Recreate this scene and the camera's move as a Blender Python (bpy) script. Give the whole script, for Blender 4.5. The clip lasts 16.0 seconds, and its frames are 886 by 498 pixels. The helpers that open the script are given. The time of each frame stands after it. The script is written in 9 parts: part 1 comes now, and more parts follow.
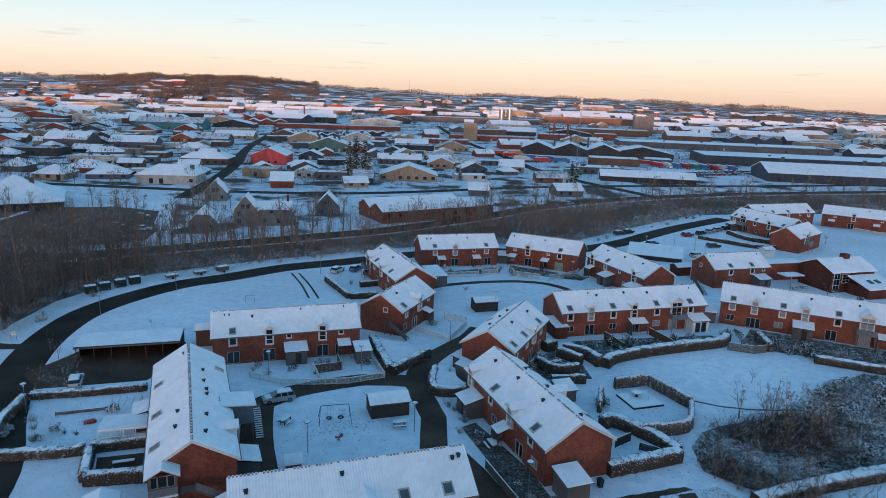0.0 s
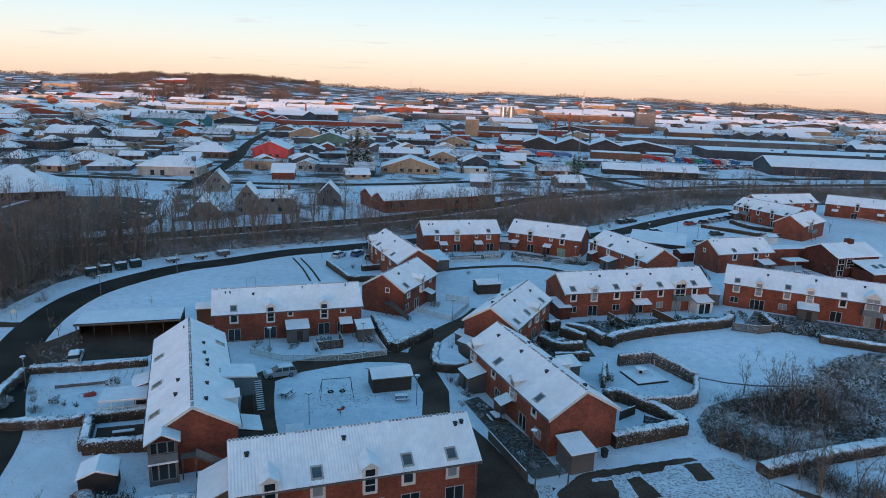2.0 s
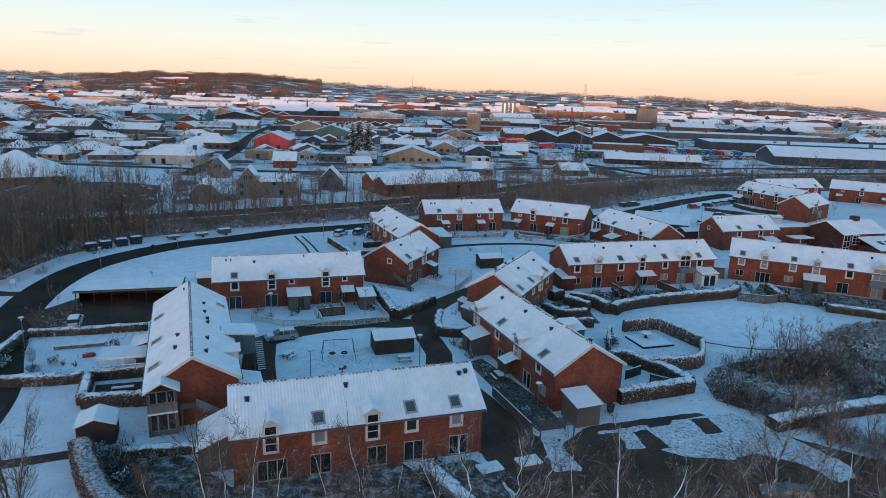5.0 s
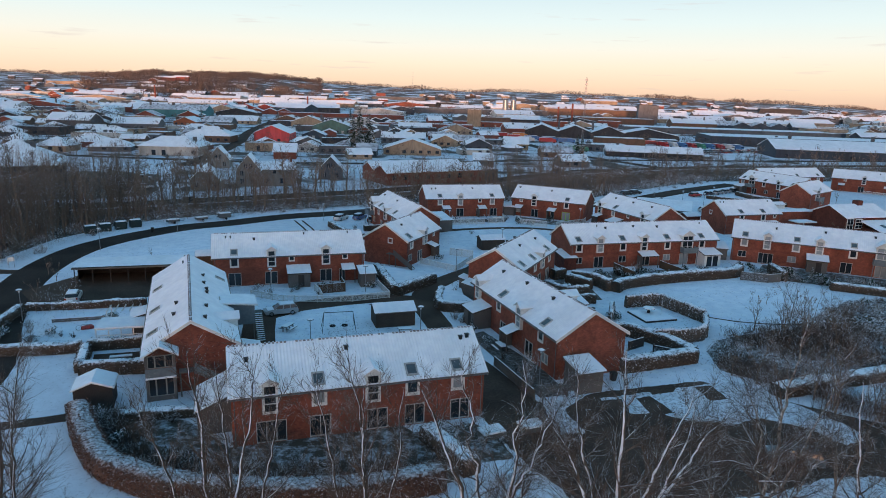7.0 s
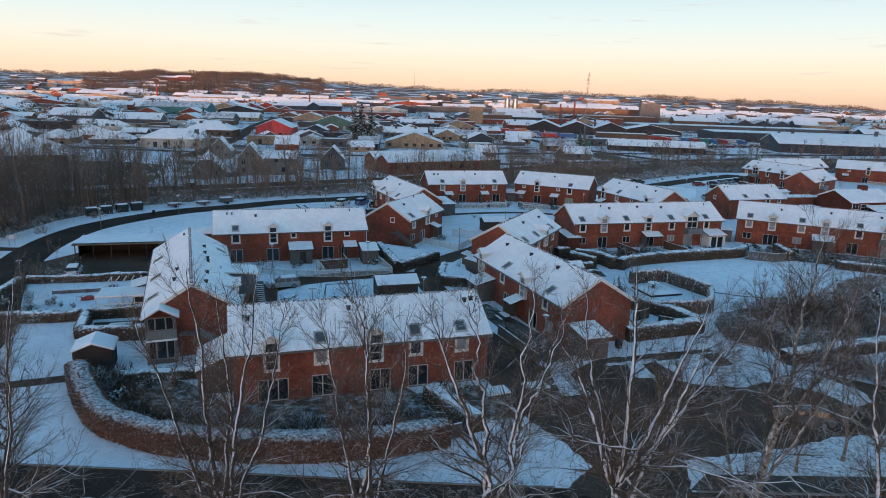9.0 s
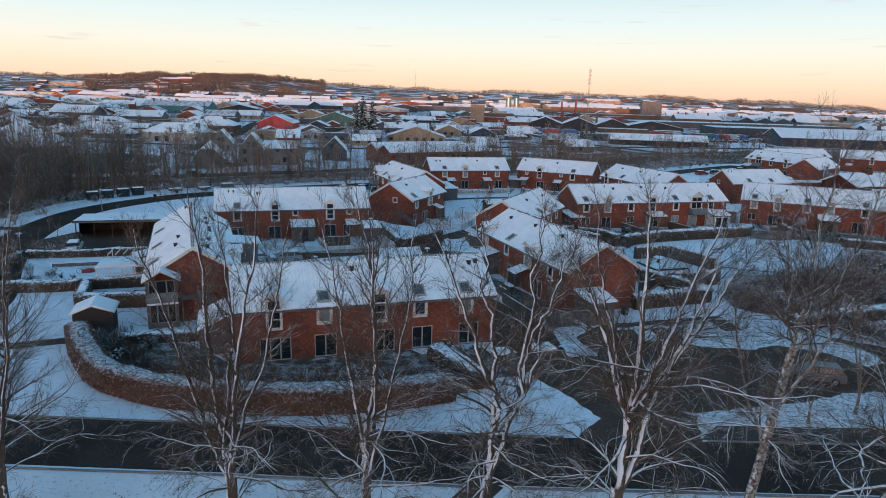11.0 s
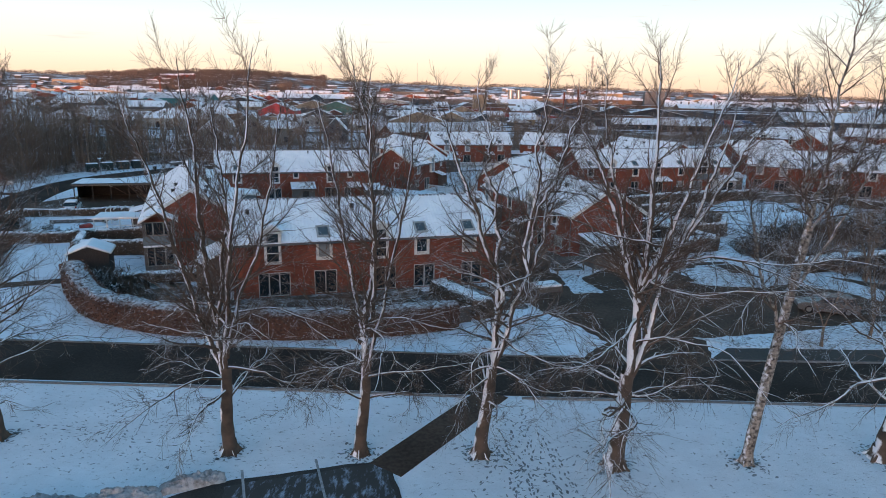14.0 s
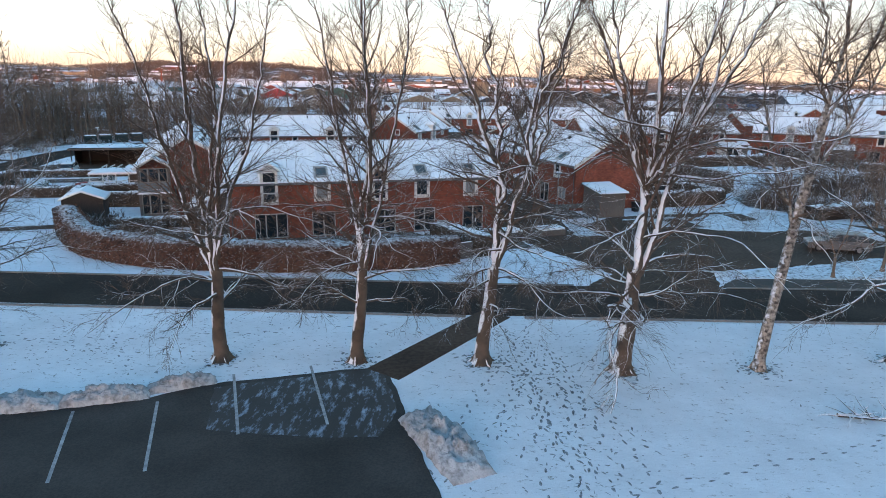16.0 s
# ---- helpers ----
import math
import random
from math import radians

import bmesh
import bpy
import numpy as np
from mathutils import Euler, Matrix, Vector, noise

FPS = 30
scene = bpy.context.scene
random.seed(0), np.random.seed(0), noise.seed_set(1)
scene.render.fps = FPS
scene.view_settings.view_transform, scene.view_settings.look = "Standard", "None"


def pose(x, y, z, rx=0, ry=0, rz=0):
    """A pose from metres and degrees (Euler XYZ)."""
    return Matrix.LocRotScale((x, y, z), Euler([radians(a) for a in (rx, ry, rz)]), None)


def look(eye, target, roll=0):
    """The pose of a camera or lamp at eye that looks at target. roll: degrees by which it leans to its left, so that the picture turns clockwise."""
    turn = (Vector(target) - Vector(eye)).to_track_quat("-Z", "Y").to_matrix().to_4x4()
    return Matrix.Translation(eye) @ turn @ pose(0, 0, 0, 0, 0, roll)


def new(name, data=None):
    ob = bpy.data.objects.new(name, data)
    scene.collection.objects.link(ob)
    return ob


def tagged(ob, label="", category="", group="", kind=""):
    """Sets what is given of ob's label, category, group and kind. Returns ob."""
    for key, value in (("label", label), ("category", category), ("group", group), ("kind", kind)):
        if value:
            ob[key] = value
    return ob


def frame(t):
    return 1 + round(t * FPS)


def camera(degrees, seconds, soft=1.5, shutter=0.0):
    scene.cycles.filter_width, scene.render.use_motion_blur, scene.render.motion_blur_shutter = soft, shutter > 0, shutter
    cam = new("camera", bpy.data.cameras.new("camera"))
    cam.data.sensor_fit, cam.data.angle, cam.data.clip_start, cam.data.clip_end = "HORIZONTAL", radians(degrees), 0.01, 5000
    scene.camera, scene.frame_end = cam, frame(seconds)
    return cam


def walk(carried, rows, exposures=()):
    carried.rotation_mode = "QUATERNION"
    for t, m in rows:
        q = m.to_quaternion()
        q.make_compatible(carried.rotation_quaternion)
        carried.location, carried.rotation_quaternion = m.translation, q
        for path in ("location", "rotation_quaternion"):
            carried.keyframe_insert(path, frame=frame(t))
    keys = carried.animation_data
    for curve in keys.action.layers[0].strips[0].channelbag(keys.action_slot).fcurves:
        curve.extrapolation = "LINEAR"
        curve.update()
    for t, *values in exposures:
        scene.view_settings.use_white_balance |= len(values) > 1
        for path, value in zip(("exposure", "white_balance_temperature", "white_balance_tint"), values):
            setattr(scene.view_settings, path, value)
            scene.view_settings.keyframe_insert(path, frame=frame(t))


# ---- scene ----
import itertools

cam = camera(68.3, 16.0, soft=0.9)
PATH = [
    (0, (0.181, 0.461, 43.758), (0.17, 2.408, 43.303), 1.9),
    (0.5, (0.202, 0.43, 42.815), (0.19, 2.377, 42.359), 1.9),
    (1, (0.19, 0.401, 41.865), (0.176, 2.348, 41.409), 1.9),
    (1.5, (0.163, 0.372, 40.918), (0.148, 2.32, 40.462), 1.9),
    (2, (0.134, 0.344, 39.979), (0.119, 2.292, 39.523), 1.9),
    (2.5, (0.111, 0.316, 39.049), (0.095, 2.263, 38.594), 1.9),
    (3, (0.099, 0.287, 38.128), (0.082, 2.235, 37.672), 1.8),
    (3.5, (0.098, 0.258, 37.212), (0.081, 2.205, 36.757), 1.8),
    (4, (0.108, 0.228, 36.3), (0.09, 2.175, 35.844), 1.8),
    (6.5, (0.204, 0.06, 31.671), (0.182, 2.007, 31.214), 1.7),
    (7, (0.208, 0.024, 30.711), (0.186, 1.971, 30.253), 1.7),
    (7.5, (0.202, -0.012, 29.735), (0.178, 1.935, 29.278), 1.7),
    (8, (0.185, -0.048, 28.744), (0.16, 1.899, 28.288), 1.7),
    (8.5, (0.157, -0.084, 27.741), (0.132, 1.864, 27.286), 1.7),
    (9, (0.122, -0.118, 26.731), (0.095, 1.829, 26.276), 1.7),
    (11.5, (-0.047, -0.253, 21.775), (-0.079, 1.695, 21.326), 1.5),
    (12, (-0.046, -0.267, 20.839), (-0.08, 1.681, 20.389), 1.5),
    (12.5, (-0.024, -0.274, 19.921), (-0.06, 1.674, 19.469), 1.4),
    (13, (0.02, -0.274, 19.01), (-0.017, 1.674, 18.556), 1.3),
    (13.5, (0.086, -0.264, 18.091), (0.047, 1.682, 17.634), 1.2),
    (14, (0.168, -0.245, 17.143), (0.128, 1.701, 16.682), 1.1),
    (14.5, (0.259, -0.214, 16.141), (0.217, 1.73, 15.675), 1.1),
    (15, (0.345, -0.171, 15.062), (0.301, 1.772, 14.59), 1.0),
    (15.5, (0.406, -0.114, 13.89), (0.36, 1.828, 13.412), 0.9),
    (16, (0.415, -0.041, 12.627), (0.367, 1.899, 12.143), 0.8),
]
walk(cam, [(t, look(eye, target, roll)) for t, eye, target, roll in PATH],
     exposures=[(0, 0.0, 6620, 10), (4, 0.03, 6800, 10), (9, 0.02, 7150, 11), (12.5, 0.07, 7150, 12), (14, 0.22, 7230, 13), (16, 0.64, 7330, 13)])

# ---- sky and sun: low winter sun behind the camera, kept off the estate by an added, unseen rise ----
SUN_EL, SUN_AZ = 1.6, 192.0
world = bpy.data.worlds.new("winter_dusk_sky")
scene.world = world
world.use_nodes = True
wn, wl = world.node_tree.nodes, world.node_tree.links
wn.clear()
w_out, w_bg = wn.new("ShaderNodeOutputWorld"), wn.new("ShaderNodeBackground")
w_sky = wn.new("ShaderNodeTexSky")
w_sky.sky_type, w_sky.sun_disc = "NISHITA", False
w_sky.sun_elevation, w_sky.sun_rotation = radians(SUN_EL), radians(SUN_AZ)
w_sky.air_density, w_sky.dust_density, w_sky.ozone_density = 1.0, 1.5, 2.0
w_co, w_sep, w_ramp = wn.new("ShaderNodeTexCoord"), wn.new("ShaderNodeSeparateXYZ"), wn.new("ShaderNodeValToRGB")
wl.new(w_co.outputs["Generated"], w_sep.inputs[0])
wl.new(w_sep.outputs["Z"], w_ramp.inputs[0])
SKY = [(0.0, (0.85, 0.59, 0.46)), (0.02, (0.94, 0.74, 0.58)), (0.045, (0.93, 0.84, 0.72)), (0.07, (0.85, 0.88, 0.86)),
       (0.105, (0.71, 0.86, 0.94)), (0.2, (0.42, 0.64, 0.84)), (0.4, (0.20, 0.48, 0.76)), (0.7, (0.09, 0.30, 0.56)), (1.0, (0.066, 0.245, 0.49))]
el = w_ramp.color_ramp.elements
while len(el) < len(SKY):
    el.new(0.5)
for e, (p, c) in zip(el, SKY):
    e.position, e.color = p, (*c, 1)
# thin streaks of cloud near the horizon
w_map, w_noise, w_cr = wn.new("ShaderNodeMapping"), wn.new("ShaderNodeTexNoise"), wn.new("ShaderNodeValToRGB")
w_map.inputs["Scale"].default_value = (5, 5, 60)
w_noise.inputs["Scale"].default_value, w_noise.inputs["Detail"].default_value = 2.2, 5
wl.new(w_co.outputs["Generated"], w_map.inputs[0]), wl.new(w_map.outputs[0], w_noise.inputs["Vector"])
wl.new(w_noise.outputs[0], w_cr.inputs[0])
w_cr.color_ramp.elements[0].position, w_cr.color_ramp.elements[0].color = 0.63, (0, 0, 0, 1)
w_cr.color_ramp.elements[1].position, w_cr.color_ramp.elements[1].color = 0.76, (0.42, 0.42, 0.42, 1)
w_cloud = wn.new("ShaderNodeMix")
w_cloud.data_type = "RGBA"
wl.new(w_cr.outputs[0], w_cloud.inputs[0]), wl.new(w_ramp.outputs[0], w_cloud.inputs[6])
w_cloud.inputs[7].default_value = (0.62, 0.55, 0.60, 1)
w_add = wn.new("ShaderNodeMix")
w_add.data_type, w_add.blend_type = "RGBA", "ADD"
w_add.inputs[0].default_value = 0.08
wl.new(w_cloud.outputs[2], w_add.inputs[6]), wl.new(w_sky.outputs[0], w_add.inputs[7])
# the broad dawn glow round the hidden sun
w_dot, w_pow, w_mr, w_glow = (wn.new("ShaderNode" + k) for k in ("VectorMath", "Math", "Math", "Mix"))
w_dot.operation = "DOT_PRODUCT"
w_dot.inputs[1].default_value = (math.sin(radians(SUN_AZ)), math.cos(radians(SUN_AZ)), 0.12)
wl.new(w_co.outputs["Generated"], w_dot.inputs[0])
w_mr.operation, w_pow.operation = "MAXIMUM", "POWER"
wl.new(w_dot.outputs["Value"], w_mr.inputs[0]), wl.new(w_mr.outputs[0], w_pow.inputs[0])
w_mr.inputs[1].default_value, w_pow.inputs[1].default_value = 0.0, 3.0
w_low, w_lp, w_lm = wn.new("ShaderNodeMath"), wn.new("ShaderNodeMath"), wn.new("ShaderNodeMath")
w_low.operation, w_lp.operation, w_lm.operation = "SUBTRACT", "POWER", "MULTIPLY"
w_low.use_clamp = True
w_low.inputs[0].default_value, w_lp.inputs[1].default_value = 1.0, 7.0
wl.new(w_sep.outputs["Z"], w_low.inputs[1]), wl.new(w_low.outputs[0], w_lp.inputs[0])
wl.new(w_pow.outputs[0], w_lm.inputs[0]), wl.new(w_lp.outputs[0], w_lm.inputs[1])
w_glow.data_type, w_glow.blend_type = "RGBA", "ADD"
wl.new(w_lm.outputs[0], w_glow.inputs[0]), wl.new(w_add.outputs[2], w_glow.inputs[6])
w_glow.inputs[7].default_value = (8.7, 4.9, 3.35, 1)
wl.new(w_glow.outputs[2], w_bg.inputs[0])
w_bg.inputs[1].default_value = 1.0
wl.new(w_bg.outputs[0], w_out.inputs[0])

sun = new("sun", bpy.data.lights.new("sun", "SUN"))
sun.data.energy, sun.data.angle, sun.data.color = 4.6, radians(0.5), (1.0, 0.52, 0.34)
sa, se = radians(SUN_AZ), radians(SUN_EL)
sun.matrix_world = look((0, 0, 0), (-math.sin(sa) * math.cos(se), -math.cos(sa) * math.cos(se), -math.sin(se)))


# ---- materials ----
def mat(name, c1, c2=None, scale=3.0, rough=0.8, bump=0.3, metal=0.0, big=0.25, bigscale=0.25, lo=0.35, hi=0.65, spec=0.3, stretch=(1, 1, 1), dist=0.02, rand=0.0):
    """A surface of two mixed colours: grain at one scale, slow change at another, fine relief."""
    m = bpy.data.materials.new(name)
    m.use_nodes = True
    n, l = m.node_tree.nodes, m.node_tree.links
    b = n["Principled BSDF"]
    co, mp = n.new("ShaderNodeTexCoord"), n.new("ShaderNodeMapping")
    mp.inputs["Scale"].default_value = stretch
    l.new(co.outputs["Object"], mp.inputs[0])
    no, ra = n.new("ShaderNodeTexNoise"), n.new("ShaderNodeValToRGB")
    no.inputs["Scale"].default_value, no.inputs["Detail"].default_value = scale, 4
    l.new(mp.outputs[0], no.inputs["Vector"]), l.new(no.outputs[0], ra.inputs[0])
    c2 = c2 or tuple(v * 0.8 for v in c1)
    ra.color_ramp.elements[0].position, ra.color_ramp.elements[0].color = lo, (*c1, 1)
    ra.color_ramp.elements[1].position, ra.color_ramp.elements[1].color = hi, (*c2, 1)
    no2, mx, mr = n.new("ShaderNodeTexNoise"), n.new("ShaderNodeMix"), n.new("ShaderNodeMapRange")
    no2.inputs["Scale"].default_value, no2.inputs["Detail"].default_value = bigscale, 2
    l.new(co.outputs["Object"], no2.inputs["Vector"]), l.new(no2.outputs[0], mr.inputs[0])
    mr.inputs[1].default_value, mr.inputs[2].default_value = 0.3, 0.7
    mr.inputs[3].default_value, mr.inputs[4].default_value = 1 - big, 1 + big * 0.4
    mx.data_type, mx.blend_type = "RGBA", "MULTIPLY"
    mx.inputs[0].default_value = 1
    l.new(ra.outputs[0], mx.inputs[6]), l.new(mr.outputs[0], mx.inputs[7])
    last = mx.outputs[2]
    if rand:
        oi, mr2, mx2 = n.new("ShaderNodeObjectInfo"), n.new("ShaderNodeMapRange"), n.new("ShaderNodeMix")
        l.new(oi.outputs["Random"], mr2.inputs[0])
        mr2.inputs[3].default_value, mr2.inputs[4].default_value = 1 - rand, 1 + rand
        mx2.data_type, mx2.blend_type = "RGBA", "MULTIPLY"
        mx2.inputs[0].default_value = 1
        l.new(last, mx2.inputs[6]), l.new(mr2.outputs[0], mx2.inputs[7])
        last = mx2.outputs[2]
    l.new(last, b.inputs["Base Color"])
    b.inputs["Roughness"].default_value, b.inputs["Metallic"].default_value = rough, metal
    b.inputs["Specular IOR Level"].default_value = spec
    if bump:
        no3, bp = n.new("ShaderNodeTexNoise"), n.new("ShaderNodeBump")
        no3.inputs["Scale"].default_value, no3.inputs["Detail"].default_value = scale * 2.5, 3
        l.new(mp.outputs[0], no3.inputs["Vector"]), l.new(no3.outputs[0], bp.inputs["Height"])
        bp.inputs["Strength"].default_value, bp.inputs["Distance"].default_value = bump, dist
        l.new(bp.outputs[0], b.inputs["Normal"])
    return m


def capped(name, under, amount=0.55, soft=0.2, scale=6.0, rough=0.9, patch=0.35, cap=(0.82, 0.84, 0.88), wind=(0, 0, 1)):
    """A surface on which snow lies where it faces up, broken by a noise."""
    m = mat(name, *under, scale=scale, rough=rough, bump=0.5)
    n, l = m.node_tree.nodes, m.node_tree.links
    b = n["Principled BSDF"]
    base = b.inputs["Base Color"].links[0].from_socket
    ge, sx, co = n.new("ShaderNodeNewGeometry"), n.new("ShaderNodeVectorMath"), n.new("ShaderNodeTexCoord")
    sx.operation = "DOT_PRODUCT"
    sx.inputs[1].default_value = Vector(wind).normalized()
    no, ad, mr, mx = n.new("ShaderNodeTexNoise"), n.new("ShaderNodeMath"), n.new("ShaderNodeMapRange"), n.new("ShaderNodeMix")
    no.inputs["Scale"].default_value, no.inputs["Detail"].default_value = scale * 0.7, 4
    l.new(co.outputs["Object"], no.inputs["Vector"])
    l.new(ge.outputs["Normal"], sx.inputs[0])
    ad.operation = "MULTIPLY_ADD"
    l.new(no.outputs[0], ad.inputs[0])
    ad.inputs[1].default_value = patch * 4
    l.new(sx.outputs["Value"], ad.inputs[2])
    l.new(ad.outputs[0], mr.inputs[0])
    mr.inputs[1].default_value, mr.inputs[2].default_value = amount + patch * 2 - soft, amount + patch * 2 + soft
    mx.data_type = "RGBA"
    l.new(mr.outputs[0], mx.inputs[0]), l.new(base, mx.inputs[6])
    mx.inputs[7].default_value = (*cap, 1)
    l.new(mx.outputs[2], b.inputs["Base Color"])
    return m


def brick_mat(name, c1, c2, mortar):
    m = mat(name, c1, c2, scale=2.0, rough=0.9, bump=0, big=0.3, bigscale=0.4)
    n, l = m.node_tree.nodes, m.node_tree.links
    b = n["Principled BSDF"]
    base = b.inputs["Base Color"].links[0].from_socket
    co, sx, ad, cx, bt = (n.new("ShaderNode" + k) for k in ("TexCoord", "SeparateXYZ", "Math", "CombineXYZ", "TexBrick"))
    l.new(co.outputs["Object"], sx.inputs[0])
    l.new(sx.outputs["X"], ad.inputs[0]), l.new(sx.outputs["Y"], ad.inputs[1])
    l.new(ad.outputs[0], cx.inputs["X"]), l.new(sx.outputs["Z"], cx.inputs["Y"])
    l.new(cx.outputs[0], bt.inputs["Vector"])
    bt.inputs["Scale"].default_value = 1.0
    bt.inputs["Brick Width"].default_value, bt.inputs["Row Height"].default_value = 0.24, 0.0667
    bt.inputs["Mortar Size"].default_value = 0.008
    bt.inputs["Color1"].default_value, bt.inputs["Color2"].default_value = (1, 1, 1, 1), (0.62, 0.6, 0.6, 1)
    bt.inputs["Mortar"].default_value = (*mortar, 1)
    mx = n.new("ShaderNodeMix")
    mx.data_type, mx.blend_type = "RGBA", "MULTIPLY"
    mx.inputs[0].default_value = 1
    l.new(base, mx.inputs[6]), l.new(bt.outputs["Color"], mx.inputs[7]), l.new(mx.outputs[2], b.inputs["Base Color"])
    bp = n.new("ShaderNodeBump")
    bp.inputs["Strength"].default_value, bp.inputs["Distance"].default_value, bp.invert = 0.5, 0.01, True
    l.new(bt.outputs["Fac"], bp.inputs["Height"]), l.new(bp.outputs[0], b.inputs["Normal"])
    return m


def glass_mat(name, tint, rough=0.05):
    m = bpy.data.materials.new(name)
    m.use_nodes = True
    n, l = m.node_tree.nodes, m.node_tree.links
    b = n["Principled BSDF"]
    no, ra = n.new("ShaderNodeTexNoise"), n.new("ShaderNodeValToRGB")
    no.inputs["Scale"].default_value = 0.8
    ra.color_ramp.elements[0].color, ra.color_ramp.elements[1].color = (*tint, 1), (*[v * 2.2 for v in tint], 1)
    l.new(no.outputs[0], ra.inputs[0]), l.new(ra.outputs[0], b.inputs["Base Color"])
    b.inputs["Roughness"].default_value, b.inputs["IOR"].default_value = rough, 1.5
    b.inputs["Specular IOR Level"].default_value = 0.6
    return m


SNOW_C = (0.83, 0.855, 0.90)
M_SNOW = mat("snow", SNOW_C, (0.72, 0.76, 0.83), scale=0.9, rough=0.85, bump=0.5, big=0.12, bigscale=0.08, dist=0.06)
M_ROOFSNOW = mat("roof_snow", (0.91, 0.92, 0.94), (0.83, 0.85, 0.89), scale=1.4, rough=0.85, bump=0.2, big=0.08, bigscale=0.3)
M_BRICK = brick_mat("red_brick", (0.345, 0.108, 0.066), (0.25, 0.078, 0.052), (0.75, 0.7, 0.68))
M_BRICK_DARK = brick_mat("brown_brick", (0.17, 0.05, 0.032), (0.12, 0.038, 0.026), (0.8, 0.75, 0.72))
M_BRICK_FAR = mat("far_brick", (0.24, 0.07, 0.045), (0.17, 0.05, 0.035), scale=0.5, big=0.3, bigscale=0.05, bump=0)
M_WHITE = mat("white_paint", (0.72, 0.71, 0.68), (0.62, 0.61, 0.58), scale=4, rough=0.5, bump=0.1, big=0.1)
M_GREYWOOD = mat("grey_weathered_wood", (0.15, 0.14, 0.13), (0.10, 0.094, 0.088), scale=6, stretch=(8, 8, 0.6), rough=0.85, big=0.25)
M_DARKWOOD = mat("dark_stained_wood", (0.055, 0.047, 0.042), (0.035, 0.03, 0.028), scale=6, stretch=(6, 6, 0.6), rough=0.8, big=0.3)
M_BROWNWOOD = mat("brown_wood", (0.16, 0.085, 0.05), (0.10, 0.055, 0.033), scale=6, stretch=(6, 6, 0.6), rough=0.8, big=0.3)
M_BLUEGREY = mat("blue_grey_panel", (0.17, 0.21, 0.23), (0.13, 0.165, 0.185), scale=3, rough=0.6, bump=0.1)
M_TILE = mat("dark_roof_tile", (0.11, 0.062, 0.05), (0.07, 0.045, 0.04), scale=5, rough=0.8)
M_GUTTER = mat("grey_zinc", (0.16, 0.165, 0.17), (0.11, 0.115, 0.12), scale=5, rough=0.5, metal=0.4, bump=0.1)
M_BLACK = mat("black_plastic", (0.018, 0.018, 0.02), (0.03, 0.03, 0.032), scale=5, rough=0.5, bump=0.1)
M_ASPHALT = mat("wet_asphalt", (0.042, 0.031, 0.026), (0.064, 0.050, 0.042), scale=9, rough=0.8, bump=0.4, big=0.4, bigscale=0.15, spec=0.06)
M_LOT = mat("trodden_asphalt", (0.068, 0.058, 0.052), (0.046, 0.040, 0.037), scale=14, rough=0.62, bump=0.25, big=0.35, bigscale=0.35, spec=0.12)
M_PATH = mat("wet_paving", (0.078, 0.050, 0.038), (0.112, 0.076, 0.058), scale=5, spec=0.06, rough=0.8, bump=0.4, big=0.35, bigscale=0.2)
M_KERB = mat("kerb_stone", (0.26, 0.26, 0.26), (0.17, 0.17, 0.17), scale=6, rough=0.85)
M_STEEL = mat("galvanised_steel", (0.30, 0.31, 0.32), (0.22, 0.23, 0.24), scale=8, rough=0.45, metal=0.7, bump=0.05)
M_GLASS = glass_mat("dark_window_glass", (0.012, 0.015, 0.018))
M_GLASS_PALE = glass_mat("curtained_window_glass", (0.16, 0.18, 0.19), 0.15)
M_SKYGLASS = glass_mat("roof_window_glass", (0.05, 0.065, 0.07), 0.12)
M_HEDGE = capped("hedge_twigs", ((0.10, 0.068, 0.048), (0.04, 0.031, 0.023)), amount=0.85, soft=0.3, scale=7.0, patch=0.5)
M_HEDGE_RED = capped("beech_hedge_leaves", ((0.15, 0.072, 0.048), (0.065, 0.038, 0.029)), amount=1.06, soft=0.5, scale=5.5, patch=0.5)
M_EVERGREEN = capped("evergreen_leaves", ((0.025, 0.042, 0.022), (0.014, 0.022, 0.013)), amount=0.62, scale=3.0)
M_BARK = capped("frosted_bark", ((0.165, 0.112, 0.085), (0.09, 0.062, 0.048)), amount=0.91, soft=0.14, scale=1.4, patch=0.34, wind=(-0.5, -0.3, 0.8))
M_BIRCH = capped("birch_bark", ((0.40, 0.35, 0.30), (0.06, 0.05, 0.045)), amount=1.0, soft=0.15, scale=6.5, patch=0.4, wind=(-0.85, -0.3, 0.4))
M_FARBARK = capped("far_bark", ((0.29, 0.20, 0.15), (0.16, 0.112, 0.085)), amount=0.95, soft=0.3, scale=1.0, patch=0.15)
M_SCRUB = mat("frosted_scrub", (0.085, 0.062, 0.046), (0.55, 0.57, 0.61), scale=2.3, rough=0.95, bump=0.6, big=0.5, bigscale=0.09, lo=0.47, hi=0.80, dist=0.15)
def rougher(m, detail=9, rough=0.74):
    """Ragged outlines for patchy ground."""
    for q in m.node_tree.nodes:
        if q.bl_idname == "ShaderNodeTexNoise":
            q.inputs["Detail"].default_value, q.inputs["Roughness"].default_value = detail, rough
    return m


M_SCRUB = rougher(M_SCRUB)
M_FROSTSOIL = mat("snowy_soil", (0.095, 0.07, 0.052), (0.70, 0.74, 0.80), scale=0.9, rough=0.95, bump=0.6, big=0.3, bigscale=0.25, lo=0.48, hi=0.68, dist=0.12)
M_FROSTSOIL = rougher(M_FROSTSOIL)


